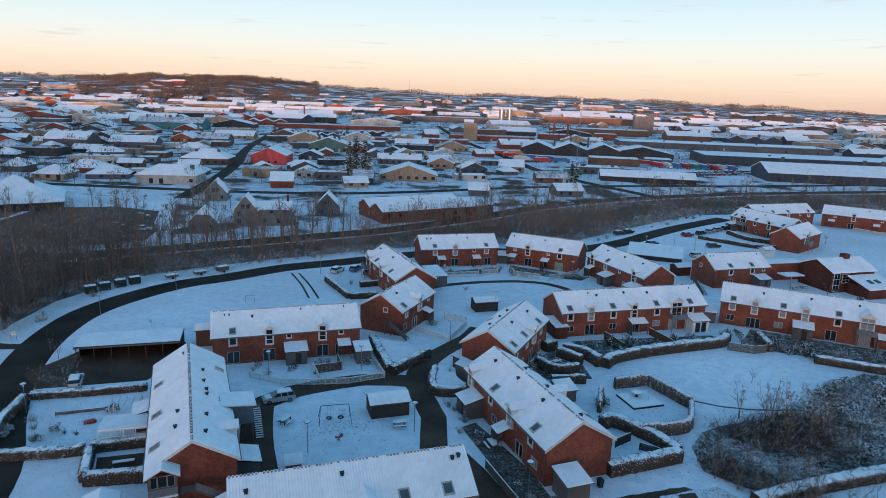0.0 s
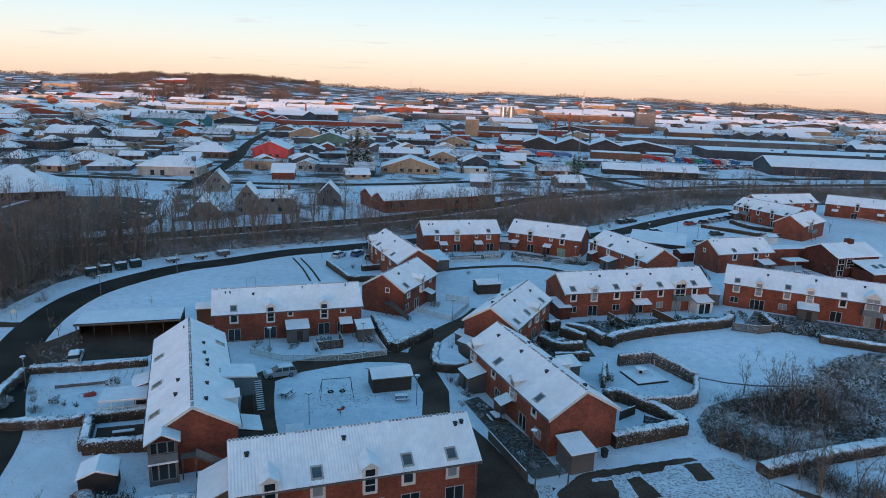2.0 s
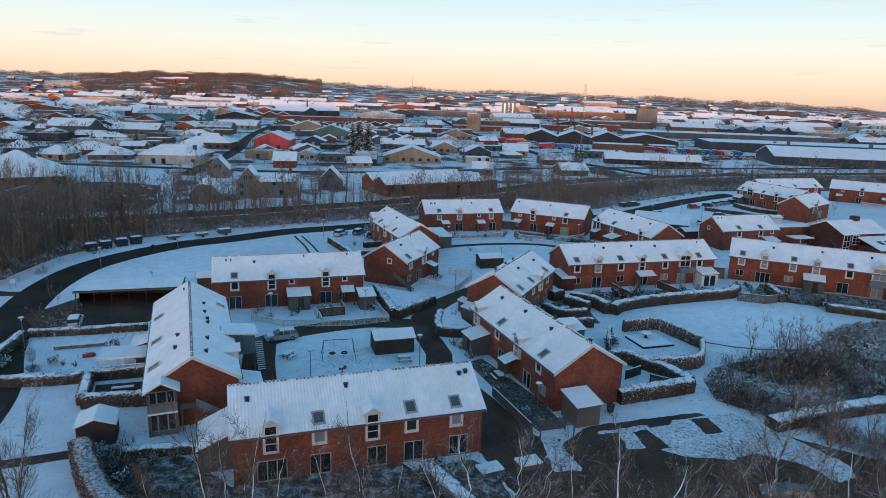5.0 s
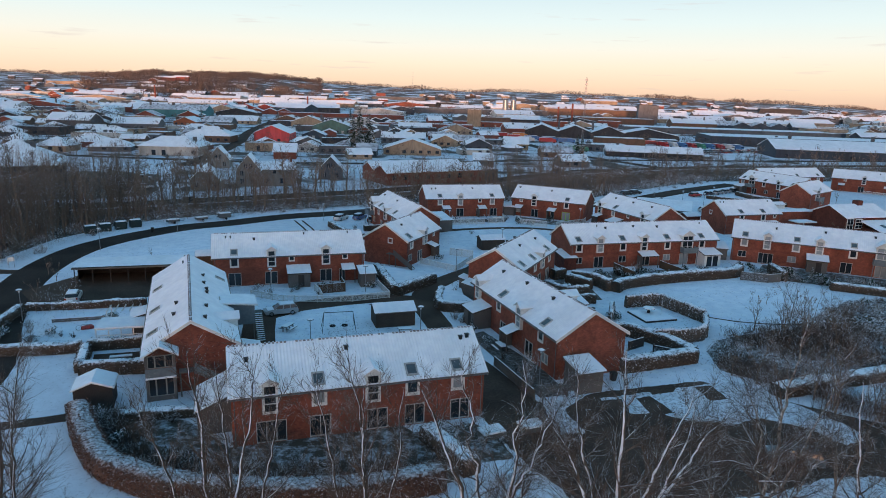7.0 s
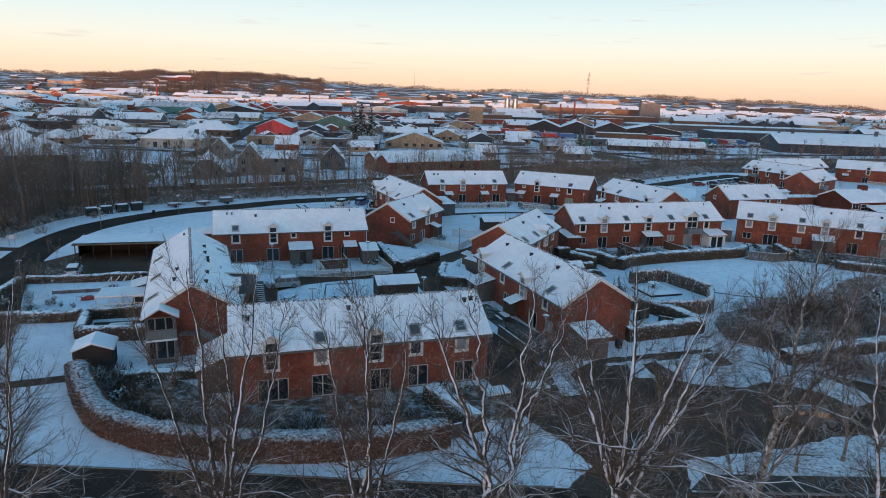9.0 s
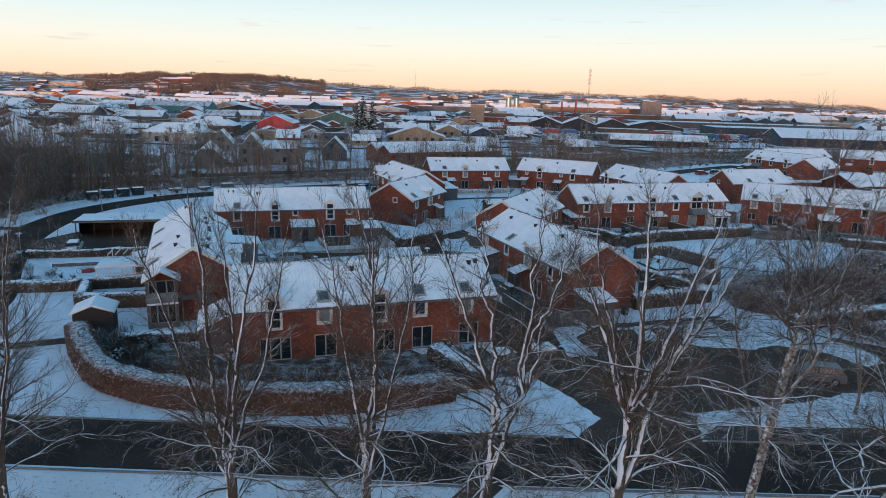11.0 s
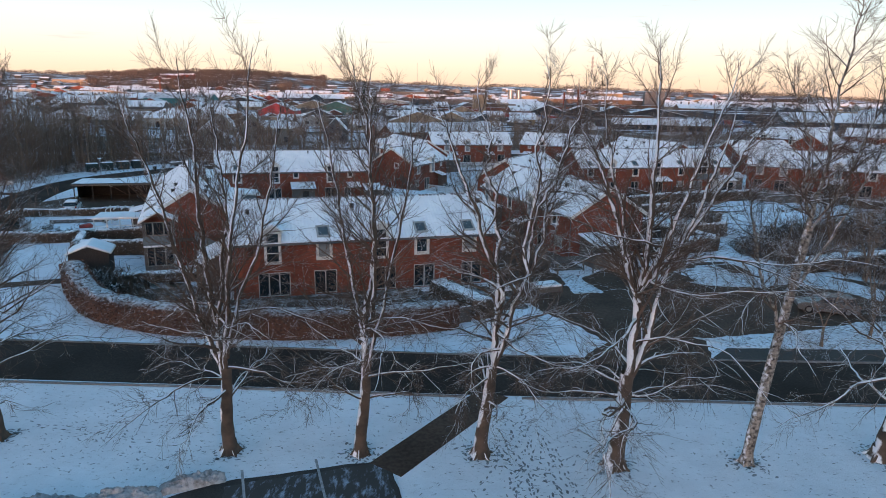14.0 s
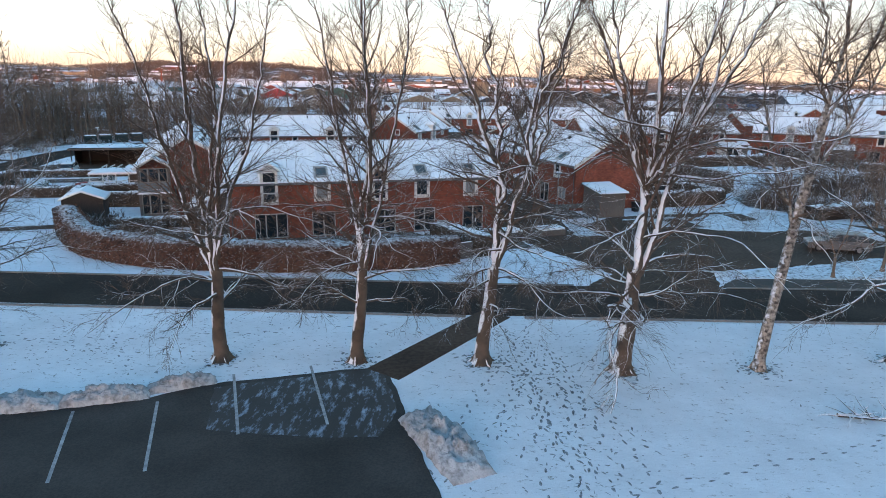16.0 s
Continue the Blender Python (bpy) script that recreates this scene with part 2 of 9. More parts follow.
# ---- building helpers ----
class MB:
    """A growing list of corners and faces that becomes one mesh."""

    def __init__(self):
        self.v, self.f = [], []

    def add(self, pts, faces):
        k = len(self.v)
        self.v.extend(tuple(p) for p in pts)
        self.f.extend(tuple(k + i for i in q) for q in faces)
        return self

    def quad(self, *pts):
        return self.add(pts, [tuple(range(len(pts)))])

    def hexa(self, p):
        """Eight corners: the lower ring of four, then the upper ring above it."""
        return self.add(p, [(3, 2, 1, 0), (4, 5, 6, 7), (0, 1, 5, 4), (1, 2, 6, 5), (2, 3, 7, 6), (3, 0, 4, 7)])

    def box(self, x0, x1, y0, y1, z0, z1, m=None):
        p = [Vector(q) for q in ((x0, y0, z0), (x1, y0, z0), (x1, y1, z0), (x0, y1, z0), (x0, y0, z1), (x1, y0, z1), (x1, y1, z1), (x0, y1, z1))]
        return self.hexa([m @ q for q in p] if m else p)

    def prism(self, poly, z0, z1):
        n = len(poly)
        return self.add([(x, y, z0) for x, y in poly] + [(x, y, z1) for x, y in poly],
                        [tuple(range(n))[::-1], tuple(range(n, 2 * n))] + [(i, (i + 1) % n, n + (i + 1) % n, n + i) for i in range(n)])

    def across(self, poly, x0, x1):
        """A profile in y and z drawn out along x."""
        n = len(poly)
        return self.add([(x0, y, z) for y, z in poly] + [(x1, y, z) for y, z in poly],
                        [tuple(range(n))[::-1], tuple(range(n, 2 * n))] + [(i, (i + 1) % n, n + (i + 1) % n, n + i) for i in range(n)])

    def tube(self, pts, radii, sides=6, caps=True):
        """A tube through points, with a radius at each."""
        k, n = len(self.v), len(pts)
        pts = [Vector(p) for p in pts]
        ref = Vector((0.31, 0.17, 0.93)) if abs((pts[-1] - pts[0]).normalized().z) < 0.9 else Vector((1, 0.1, 0))
        for i, p in enumerate(pts):
            d = (pts[min(i + 1, n - 1)] - pts[max(i - 1, 0)]).normalized()
            a = d.cross(ref).normalized()
            b = d.cross(a)
            for j in range(sides):
                w = 2 * math.pi * j / sides
                self.v.append(tuple(p + radii[i] * (math.cos(w) * a + math.sin(w) * b)))
        for i in range(n - 1):
            for j in range(sides):
                q = (j + 1) % sides
                self.f.append((k + i * sides + j, k + i * sides + q, k + (i + 1) * sides + q, k + (i + 1) * sides + j))
        if caps:
            self.f.append(tuple(k + j for j in range(sides))[::-1])
            self.f.append(tuple(k + (n - 1) * sides + j for j in range(sides)))
        return self

    def spike(self, pts, radius):
        """A three-sided twig that runs out to a point."""
        k, pts = len(self.v), [Vector(p) for p in pts]
        d = (pts[1] - pts[0]).normalized()
        a = d.cross(Vector((0.31, 0.17, 0.93)) if abs(d.z) < 0.9 else Vector((1, 0.1, 0))).normalized()
        b = d.cross(a)
        n = len(pts)
        for i, p in enumerate(pts[:-1]):
            r = radius * (1 - i / n * 0.7)
            self.v.extend((tuple(p + r * a), tuple(p + r * (-0.5 * a + 0.87 * b)), tuple(p + r * (-0.5 * a - 0.87 * b))))
        self.v.append(tuple(pts[-1]))
        for i in range(n - 2):
            for j in range(3):
                q = (j + 1) % 3
                self.f.append((k + 3 * i + j, k + 3 * i + q, k + 3 * i + 3 + q, k + 3 * i + 3 + j))
        m = k + 3 * (n - 2)
        for j in range(3):
            self.f.append((m + j, m + (j + 1) % 3, m + 3))
        return self

    def mesh(self, name, material, smooth=False):
        me = bpy.data.meshes.new(name)
        me.from_pydata(self.v, [], self.f)
        me.materials.append(material)
        if smooth:
            me.polygons.foreach_set("use_smooth", [True] * len(me.polygons))
        me.update()
        return me


def part(name, mb, material, parent, label="", smooth=False):
    """One mesh object under a thing or a part."""
    ob = new(name, mb.mesh(name, material, smooth) if isinstance(mb, MB) else mb)
    ob.parent = parent
    return tagged(ob, label)


def thing(name, x, y, z=0, turn=0, label="", category="", group="", kind=""):
    ob = new(name)
    ob.matrix_world = pose(x, y, z, 0, 0, turn)
    return tagged(ob, label, category, group, kind)


def solid(name, mb, material, label="", category="", group="", kind="", m=None, smooth=False):
    ob = new(name, mb.mesh(name, material, smooth))
    if m is not None:
        ob.matrix_world = m
    return tagged(ob, label, category, group, kind)


def smoothstep(a, b, v):
    v = min(max((v - a) / (b - a), 0.0), 1.0)
    return v * v * (3 - 2 * v)


def skyline(w):
    """Height of the far land, three kilometres off, by the way w = x / y."""
    table = [(-1.2, 76), (-0.68, 78), (-0.6, 74), (-0.53, 74), (-0.49, 82), (-0.45, 90), (-0.41, 80), (-0.345, 88), (-0.27, 79), (-0.21, 66), (-0.16, 60), (-0.05, 54), (0.02, 50), (0.08, 58), (0.16, 54), (0.24, 52), (0.3, 47), (0.45, 34), (0.7, 12), (1.2, 0)]
    for (a, p), (b, q) in zip(table, table[1:]):
        if w <= b:
            return p + (q - p) * smoothstep(a, b, w)
    return 0.0


def land(x, y):
    """Height of the ground: flat under the town, hills far ahead, an unseen rise added behind the camera to block the
    sun.
    """
    z = 0.0
    if y > 900:
        z += skyline(x / y) * smoothstep(1300, 3000, y) + 4 * math.sin(x / 310) * math.sin(y / 270) * smoothstep(1300, 2200, y)
    if y < -500:
        z += 74 * smoothstep(-500, -1250, y)
    return z


def inside(poly, x, y):
    n, hit = len(poly), False
    for i in range(n):
        (x0, y0), (x1, y1) = poly[i], poly[i - 1]
        if (y0 > y) != (y1 > y) and x < (x1 - x0) * (y - y0) / (y1 - y0) + x0:
            hit = not hit
    return hit


def smooth_line(pts, step=3.0):
    """Points at even steps on a Catmull-Rom curve through pts."""
    p = [Vector((*q, 0)) for q in pts]
    p = [2 * p[0] - p[1], *p, 2 * p[-1] - p[-2]]
    out = []
    for i in range(1, len(p) - 2):
        n = max(1, int((p[i + 1] - p[i]).length / step))
        for k in range(n):
            t = k / n
            out.append(0.5 * ((2 * p[i]) + (p[i + 1] - p[i - 1]) * t + (2 * p[i - 1] - 5 * p[i] + 4 * p[i + 1] - p[i + 2]) * t * t + (3 * p[i] - p[i - 1] - 3 * p[i + 1] + p[i + 2]) * t ** 3))
    return [(q.x, q.y) for q in out] + [tuple(pts[-1])]


def ribbon(mb, line, width, z, thick=0.0):
    """A strip of the given width along a line, level at z, with sides where it has thickness."""
    n, rows = len(line), []
    for i, (x, y) in enumerate(line):
        (xa, ya), (xb, yb) = line[max(i - 1, 0)], line[min(i + 1, n - 1)]
        d = math.hypot(xb - xa, yb - ya) or 1
        w = (width[i] if isinstance(width, list) else width) / 2
        rows.append(((x - (yb - ya) / d * w, y + (xb - xa) / d * w), (x + (yb - ya) / d * w, y - (xb - xa) / d * w)))
    for (a, b), (c, d) in zip(rows, rows[1:]):
        mb.quad((*a, z), (*b, z), (*d, z), (*c, z))
        if thick:
            mb.quad((*a, z - thick), (*a, z), (*c, z), (*c, z - thick))
            mb.quad((*b, z), (*b, z - thick), (*d, z - thick), (*d, z))
    if thick:
        for a, b in (rows[0], rows[-1]):
            mb.quad((*a, z), (*a, z - thick), (*b, z - thick), (*b, z))
    return mb


def ragged(poly, seed, amp=0.28, step=0.35):
    """An outline with frayed edges."""
    out = []
    for i, (xa, ya) in enumerate(poly):
        xb, yb = poly[(i + 1) % len(poly)]
        n = max(1, int(math.hypot(xb - xa, yb - ya) / step))
        for q in range(n):
            t = q / n
            x, y = xa + (xb - xa) * t, ya + (yb - ya) * t
            out.append((x + amp * (noise.noise((x * 0.9, y * 0.9, seed)) + 0.6 * noise.noise((x * 3.1, y * 3.1, seed))), y + amp * (noise.noise((x * 0.9, y * 0.9, seed + 5)) + 0.6 * noise.noise((x * 3.1, y * 3.1, seed + 5)))))
    return out


# ---- ground, roads and paths ----
def stretch_axis(lo, hi, mid, n, near):
    """Coordinates that are close together round mid and far apart away from it."""
    k = [i / n * 2 - 1 for i in range(n + 1)]
    s = [math.sinh(6.0 * v) / math.sinh(6.0) for v in k]
    return [mid + (v * (hi - mid) if v > 0 else -v * (lo - mid)) for v in s]


gx, gy = stretch_axis(-4800, 4800, 0, 150, 2), stretch_axis(-2500, 4800, 60, 170, 2)
mb = MB()
for y in gy:
    for x in gx:
        mb.v.append((x, y, land(x, y)))
for j in range(len(gy) - 1):
    for i in range(len(gx) - 1):
        k = j * len(gx) + i
        mb.f.append((k, k + 1, k + 1 + len(gx), k + len(gx)))
M_GROUND = mat("snowy_ground", SNOW_C, (0.70, 0.745, 0.82), scale=0.6, rough=0.85, bump=0.55, big=0.15, bigscale=0.03, dist=0.12)
gn, gl = M_GROUND.node_tree.nodes, M_GROUND.node_tree.links
g_b = gn["Principled BSDF"]
g_base = g_b.inputs["Base Color"].links[0].from_socket
g_co, g_n, g_r, g_m = gn.new("ShaderNodeTexCoord"), gn.new("ShaderNodeTexNoise"), gn.new("ShaderNodeValToRGB"), gn.new("ShaderNodeMix")
g_n.inputs["Scale"].default_value, g_n.inputs["Detail"].default_value, g_n.inputs["Roughness"].default_value = 2.2, 9, 0.74
gl.new(g_co.outputs["Object"], g_n.inputs["Vector"]), gl.new(g_n.outputs[0], g_r.inputs[0])
g_r.color_ramp.elements[0].position, g_r.color_ramp.elements[0].color = 0.575, (0, 0, 0, 1)
g_r.color_ramp.elements[1].position, g_r.color_ramp.elements[1].color = 0.66, (0.75, 0.75, 0.75, 1)
g_m.data_type = "RGBA"
gl.new(g_r.outputs[0], g_m.inputs[0]), gl.new(g_base, g_m.inputs[6])
g_m.inputs[7].default_value = (0.11, 0.105, 0.08, 1)
# ploughed fields, copses and gardens break up the far snow
g_s, g_y, g_f, g_fr, g_mul, g_m2 = (gn.new("ShaderNode" + k) for k in ("SeparateXYZ", "MapRange", "TexNoise", "ValToRGB", "Math", "Mix"))
gl.new(g_co.outputs["Object"], g_s.inputs[0]), gl.new(g_s.outputs["Y"], g_y.inputs[0])
g_y.inputs[1].default_value, g_y.inputs[2].default_value = 900, 1500
g_f.inputs["Scale"].default_value, g_f.inputs["Detail"].default_value = 0.014, 8
gl.new(g_co.outputs["Object"], g_f.inputs["Vector"]), gl.new(g_f.outputs[0], g_fr.inputs[0])
g_fr.color_ramp.elements[0].position, g_fr.color_ramp.elements[1].position = 0.42, 0.50
g_mul.operation = "MULTIPLY"
gl.new(g_y.outputs[0], g_mul.inputs[0]), gl.new(g_fr.outputs[0], g_mul.inputs[1])
g_m2.data_type = "RGBA"
gl.new(g_mul.outputs[0], g_m2.inputs[0]), gl.new(g_m.outputs[2], g_m2.inputs[6])
g_m2.inputs[7].default_value = (0.13, 0.092, 0.075, 1)
gl.new(g_m2.outputs[2], g_b.inputs["Base Color"])
solid("ground", mb, M_GROUND, "snow covered ground with thin grass showing", "ground", kind="structure", smooth=True)


def sheet(name, poly, z, material, label, category="road"):
    mb = MB()
    mb.prism(poly, z - 0.12, z)
    return solid(name, mb, material, label, category, kind="structure")


def street(name, pts, width, z=0.03, material=None, label="wet dark asphalt road cleared of snow", category="road"):
    mb = MB()
    ribbon(mb, smooth_line(pts), width, z, 0.12)
    return solid(name, mb, material or M_ASPHALT, label, category, kind="structure")


RING = [(-46, 50), (-51, 66), (-58, 78), (-64.5, 91), (-69, 105), (-70.5, 118), (-69, 127), (-65, 136), (-59.5, 144), (-52, 150), (-41, 160.5), (-28, 168), (-12, 178), (4, 186), (24, 188.5), (40, 193), (56, 205), (70, 220), (87, 237), (110, 257)]
street("road_ring", RING, 6.6)
street("road_front", [(-140, 39.6), (-70, 39.0), (-28, 38.5), (-14, 38.4), (1.6, 38.1), (14, 38.3), (28, 38.5), (80, 40.4), (160, 44.4)], 5.9, z=0.034)
street("road_main", [(-330, 84), (-240, 112), (-150, 144), (-110, 159), (-88.8, 169.5), (-73.5, 179), (-57.4, 188.5), (-36, 202), (-18, 214), (13, 243), (37, 269), (66, 292), (112, 318), (172, 342), (300, 380), (480, 430)], 8.5, z=0.03)
street("road_side", [(-108, 262), (-112, 290), (-117, 330), (-130, 400), (-162, 540), (-220, 900)], 7, z=0.038)
street("road_east", [(100, 310), (60, 400), (40, 520), (10, 700), (-20, 1000)], 7, z=0.038)
street("road_industry", [(-420, 300), (-260, 294), (-146, 287), (-84, 285), (-30, 296), (60, 340), (180, 372), (330, 420)], 7, z=0.042)

# car park in front with its painted bays, and the cut-through path
LOT = [(-40, 12), (-40, 16), (-24, 21.0), (-17.2, 22.7), (-12.5, 24.0), (-10.2, 25.6), (-2.9, 27.9), (-2.1, 25.5), (-1.6, 23.3), (0.0, 18.0), (1.5, 12), (3, -6), (-34, -14)]
sheet("car_park", ragged(LOT, 6.1, 0.09), 0.035, M_LOT, "wet dark asphalt car park with white bay lines", "car park")
mb = MB()
for (xa, ya), (xb, yb) in (((-14.6, 22.9), (-12.7, 18.2)), ((-11.7, 23.9), (-9.9, 19.0)), ((-9.5, 26.6), (-7.6, 21.5)), ((-6.3, 27.7), (-4.45, 22.4)), ((-17.6, 21.9), (-15.6, 17.2)), ((-20.6, 21.0), (-18.5, 16.3))):
    ribbon(mb, [(xa, ya), (xb, yb)], 0.12, 0.040)
solid("bay_lines", mb, mat("road_paint", (0.42, 0.43, 0.44), (0.25, 0.26, 0.27), scale=5, rough=0.7, bump=0.2), "worn white painted parking bay lines", "road marking", kind="structure")
street("path_front", [(-2.9, 27.0), (-0.6, 30.5), (2.6, 35.4)], 1.9, z=0.045, material=M_PATH, label="wet dark footpath cleared of snow", category="path")

# yard and drive beside the front terrace
sheet("yard", ragged([(8.2, 40.2), (17.5, 40.2), (18.6, 45.6), (25.3, 47.4), (37, 50), (60, 53), (62, 58), (44, 60.2), (29, 69.2), (15.6, 65.0), (10.2, 58.2), (6.5, 60.5), (2.5, 70.5), (-1.2, 69.6), (4.0, 58.5), (7.5, 50.5), (9.6, 47.6), (11.2, 44.2)], 2.2, 0.22), 0.040, M_PATH, "wet dark paved yard with slush", "yard")
street("path_play", [(2, 66), (-0.6, 76), (-0.8, 84), (-3.2, 92), (-3.8, 99), (-0.2, 108), (4.6, 115), (7.0, 121)], 3.6, z=0.05, material=M_PATH, label="wet dark paved path between the houses", category="path")
street("path_back", [(-3, 147.6), (-0.5, 149.6), (8.3, 153.4), (18.1, 155.4), (25, 154), (29.5, 149.6)], 1.9, z=0.05, material=M_PATH, label="wet dark path along the back terraces", category="path")
for xa, xb in ((-38.0, -29.4), (-36.1, -27.3)):
    street("wheel_track", [(xa, 156), (xa + 4.6, 146.4), (xb, 136.2)], 0.45, z=0.026, material=M_PATH, label="dark wheel track pressed through the snow", category="track")
street("path_court", [(-3.6, 95.5), (-12, 95.6), (-22, 90.6), (-25.5, 86.5), (-23.6, 77), (-20.5, 68)], 4.2, z=0.046, material=M_PATH, label="wet dark paved drive along the playground", category="path")
sheet("carport_yard", [(-64.4, 93.4), (-59.4, 88.3), (-45, 92.6), (-42.6, 103), (-45.2, 108.4), (-60.6, 104.0), (-62.5, 98)], 0.05, M_PATH, "dark wet yard in front of the carport", "yard")
street("path_west", [(-60, 47), (-42, 53.2), (-34, 56.6)], 1.6, z=0.04, material=M_PATH, label="wet dark footpath through the snow", category="path")
street("path_green", [(34.8, 94.2), (42, 90.6), (50, 90), (58, 92)], 0.35, z=0.03, material=M_PATH, label="narrow trodden track through the snow", category="path")
street("path_woods", [(-71, 104), (-77, 104), (-82, 110), (-86, 122), (-84, 132)], 2.4, z=0.028, material=M_PATH, label="dark woodland footpath", category="path")

sheet("pavement", ragged([(17.6, 41.5), (28, 41.8), (62, 43.0), (62, 45.6), (40, 44.5), (28, 43.9), (19.5, 43.6)], 3.3, 0.06), 0.052, M_LOT, "grey asphalt pavement beside the road", "pavement")
# stone kerbs that stand above the front road
mb = MB()
for pts in ([(-80, 35.55), (-28, 35.1), (-14, 35.1), (0.9, 34.8)], [(4.2, 34.8), (14, 35.0), (28, 35.2), (80, 36.9)], [(-80, 42.2), (-28, 41.5), (-14, 41.4), (1.6, 41.1), (8, 41.2)], [(18, 41.3), (28, 41.6), (80, 43.4)]):
    ribbon(mb, smooth_line(pts), 0.13, 0.11, 0.2)
solid("kerb", mb, M_KERB, "grey stone kerb along the road", "kerb", kind="structure")

# lawns on which the grass comes through the thin snow
M_LAWN = rougher(mat("grassy_thin_snow", (0.76, 0.80, 0.86), (0.085, 0.082, 0.06), scale=2.6, rough=0.9, bump=0.6, big=0.2, bigscale=0.2, lo=0.57, hi=0.70, dist=0.05), 10, 0.78)
sheet("lawn", [(-62, 49), (-46, 54.6), (-35.4, 58.2), (-36.6, 64.4), (-41, 65.4), (-44, 70.2), (-54, 68.2), (-58, 62)], 0.006, M_LAWN, "lawn with grass showing through thin snow", "lawn")
sheet("lawn", [(-62, 42.2), (-30, 41.4), (-8, 41.4), (6, 41.2), (10.6, 43.6), (9, 47), (7, 49.6), (3.4, 48.4), (-5, 43.4), (-13, 42.2), (-21, 42.6), (-26, 44.6), (-33, 52), (-36, 55.6), (-42, 52.0), (-60, 45.8)], 0.006, M_LAWN, "lawn with grass showing through thin snow", "lawn")
M_VERGE = rougher(mat("trodden_verge_snow", (0.79, 0.82, 0.87), (0.12, 0.115, 0.09), scale=3.4, rough=0.9, bump=0.8, big=0.16, bigscale=0.25, lo=0.57, hi=0.69, dist=0.06, stretch=(0.7, 1.3, 1)), 10, 0.76)
sheet("verge_front", [(-75, 6), (62, 6), (62, 36.0), (28, 35.0), (2, 34.7), (-28, 35.0), (-75, 35.4)], 0.007, M_VERGE, "snowy verge with grass and twigs showing", "verge")


# ---- brick terraces ----
M_RIDGE = capped("snowy_ridge_tiles", ((0.13, 0.07, 0.055), (0.08, 0.05, 0.045)), amount=0.72, soft=0.3, scale=3.5, patch=0.2)
# greyer than the white paint, for ground-floor frames and roof windows
M_FRAME = mat("grey_frame_paint", (0.50, 0.49, 0.46), (0.38, 0.37, 0.35), scale=4, rough=0.55, bump=0.1, big=0.15)
EAVE, RIDGE, HALF, OVER = 4.75, 7.7, 4.45, 0.38
SLOPE = (RIDGE - EAVE) / (HALF + OVER)


def wall_open(mb, at, length, z0, z1, holes, thick=0.3):
    """A wall with thickness; holes (u0, u1, z0, z1) go right through it. at(u, depth, z) lays it into the house."""
    us = sorted({0.0, length, *(v for h in holes for v in h[:2])})
    zs = sorted({z0, z1, *(v for h in holes for v in h[2:])})

    def cut(a, b, c, d):
        return any(h[0] - 1e-6 <= a and b <= h[1] + 1e-6 and h[2] - 1e-6 <= c and d <= h[3] + 1e-6 for h in holes)

    for a, b in zip(us, us[1:]):
        for c, d in zip(zs, zs[1:]):
            if not cut(a, b, c, d):
                for dep in (0, thick):
                    mb.quad(at(a, dep, c), at(b, dep, c), at(b, dep, d), at(a, dep, d))
    for a, b, c, d in holes:
        for (p, q), (r, s) in zip(((a, c), (b, c), (b, d), (a, d)), ((b, c), (b, d), (a, d), (a, c))):
            mb.quad(at(p, 0, q), at(r, 0, s), at(r, thick, s), at(p, thick, q))


def window(parent, at, a, b, c, d, lights=1, surround=0.14, pale=False, name="window", frame_mat=None, label=""):
    """A framed window in the hole a..b, c..d, with a pane to each light."""
    mb = MB()
    s, step = surround, (b - a) / lights
    holes = [(a + k * step + 0.04 + s, a + (k + 1) * step - 0.04 + s, c + 0.05, d - 0.05) for k in range(lights)]
    holes = [(u - a, v - a, e, g) for u, v, e, g in holes]
    wall_open(mb, lambda u, dep, z: at(a - s + u, dep - 0.05, z), b - a + 2 * s, c - s * 1.2, d + s, holes, 0.17)
    for z in (c - s * 1.2, d + s):
        mb.quad(at(a - s, -0.05, z), at(b + s, -0.05, z), at(b + s, 0.12, z), at(a - s, 0.12, z))
    for u in (a - s, b + s):
        mb.quad(at(u, -0.05, c - s * 1.2), at(u, -0.05, d + s), at(u, 0.12, d + s), at(u, 0.12, c - s * 1.2))
    w = part(name, mb, frame_mat or M_WHITE, parent, label)
    for k in range(lights):
        p = MB()
        u0, u1 = a + k * step + 0.05, a + (k + 1) * step - 0.05
        p.hexa([at(u0, 0.05, c + 0.05), at(u1, 0.05, c + 0.05), at(u1, 0.08, c + 0.05), at(u0, 0.08, c + 0.05), at(u0, 0.05, d - 0.05), at(u1, 0.05, d - 0.05), at(u1, 0.08, d - 0.05), at(u0, 0.08, d - 0.05)])
        part("pane", p, M_GLASS_PALE if pale else M_GLASS, w)
    return w


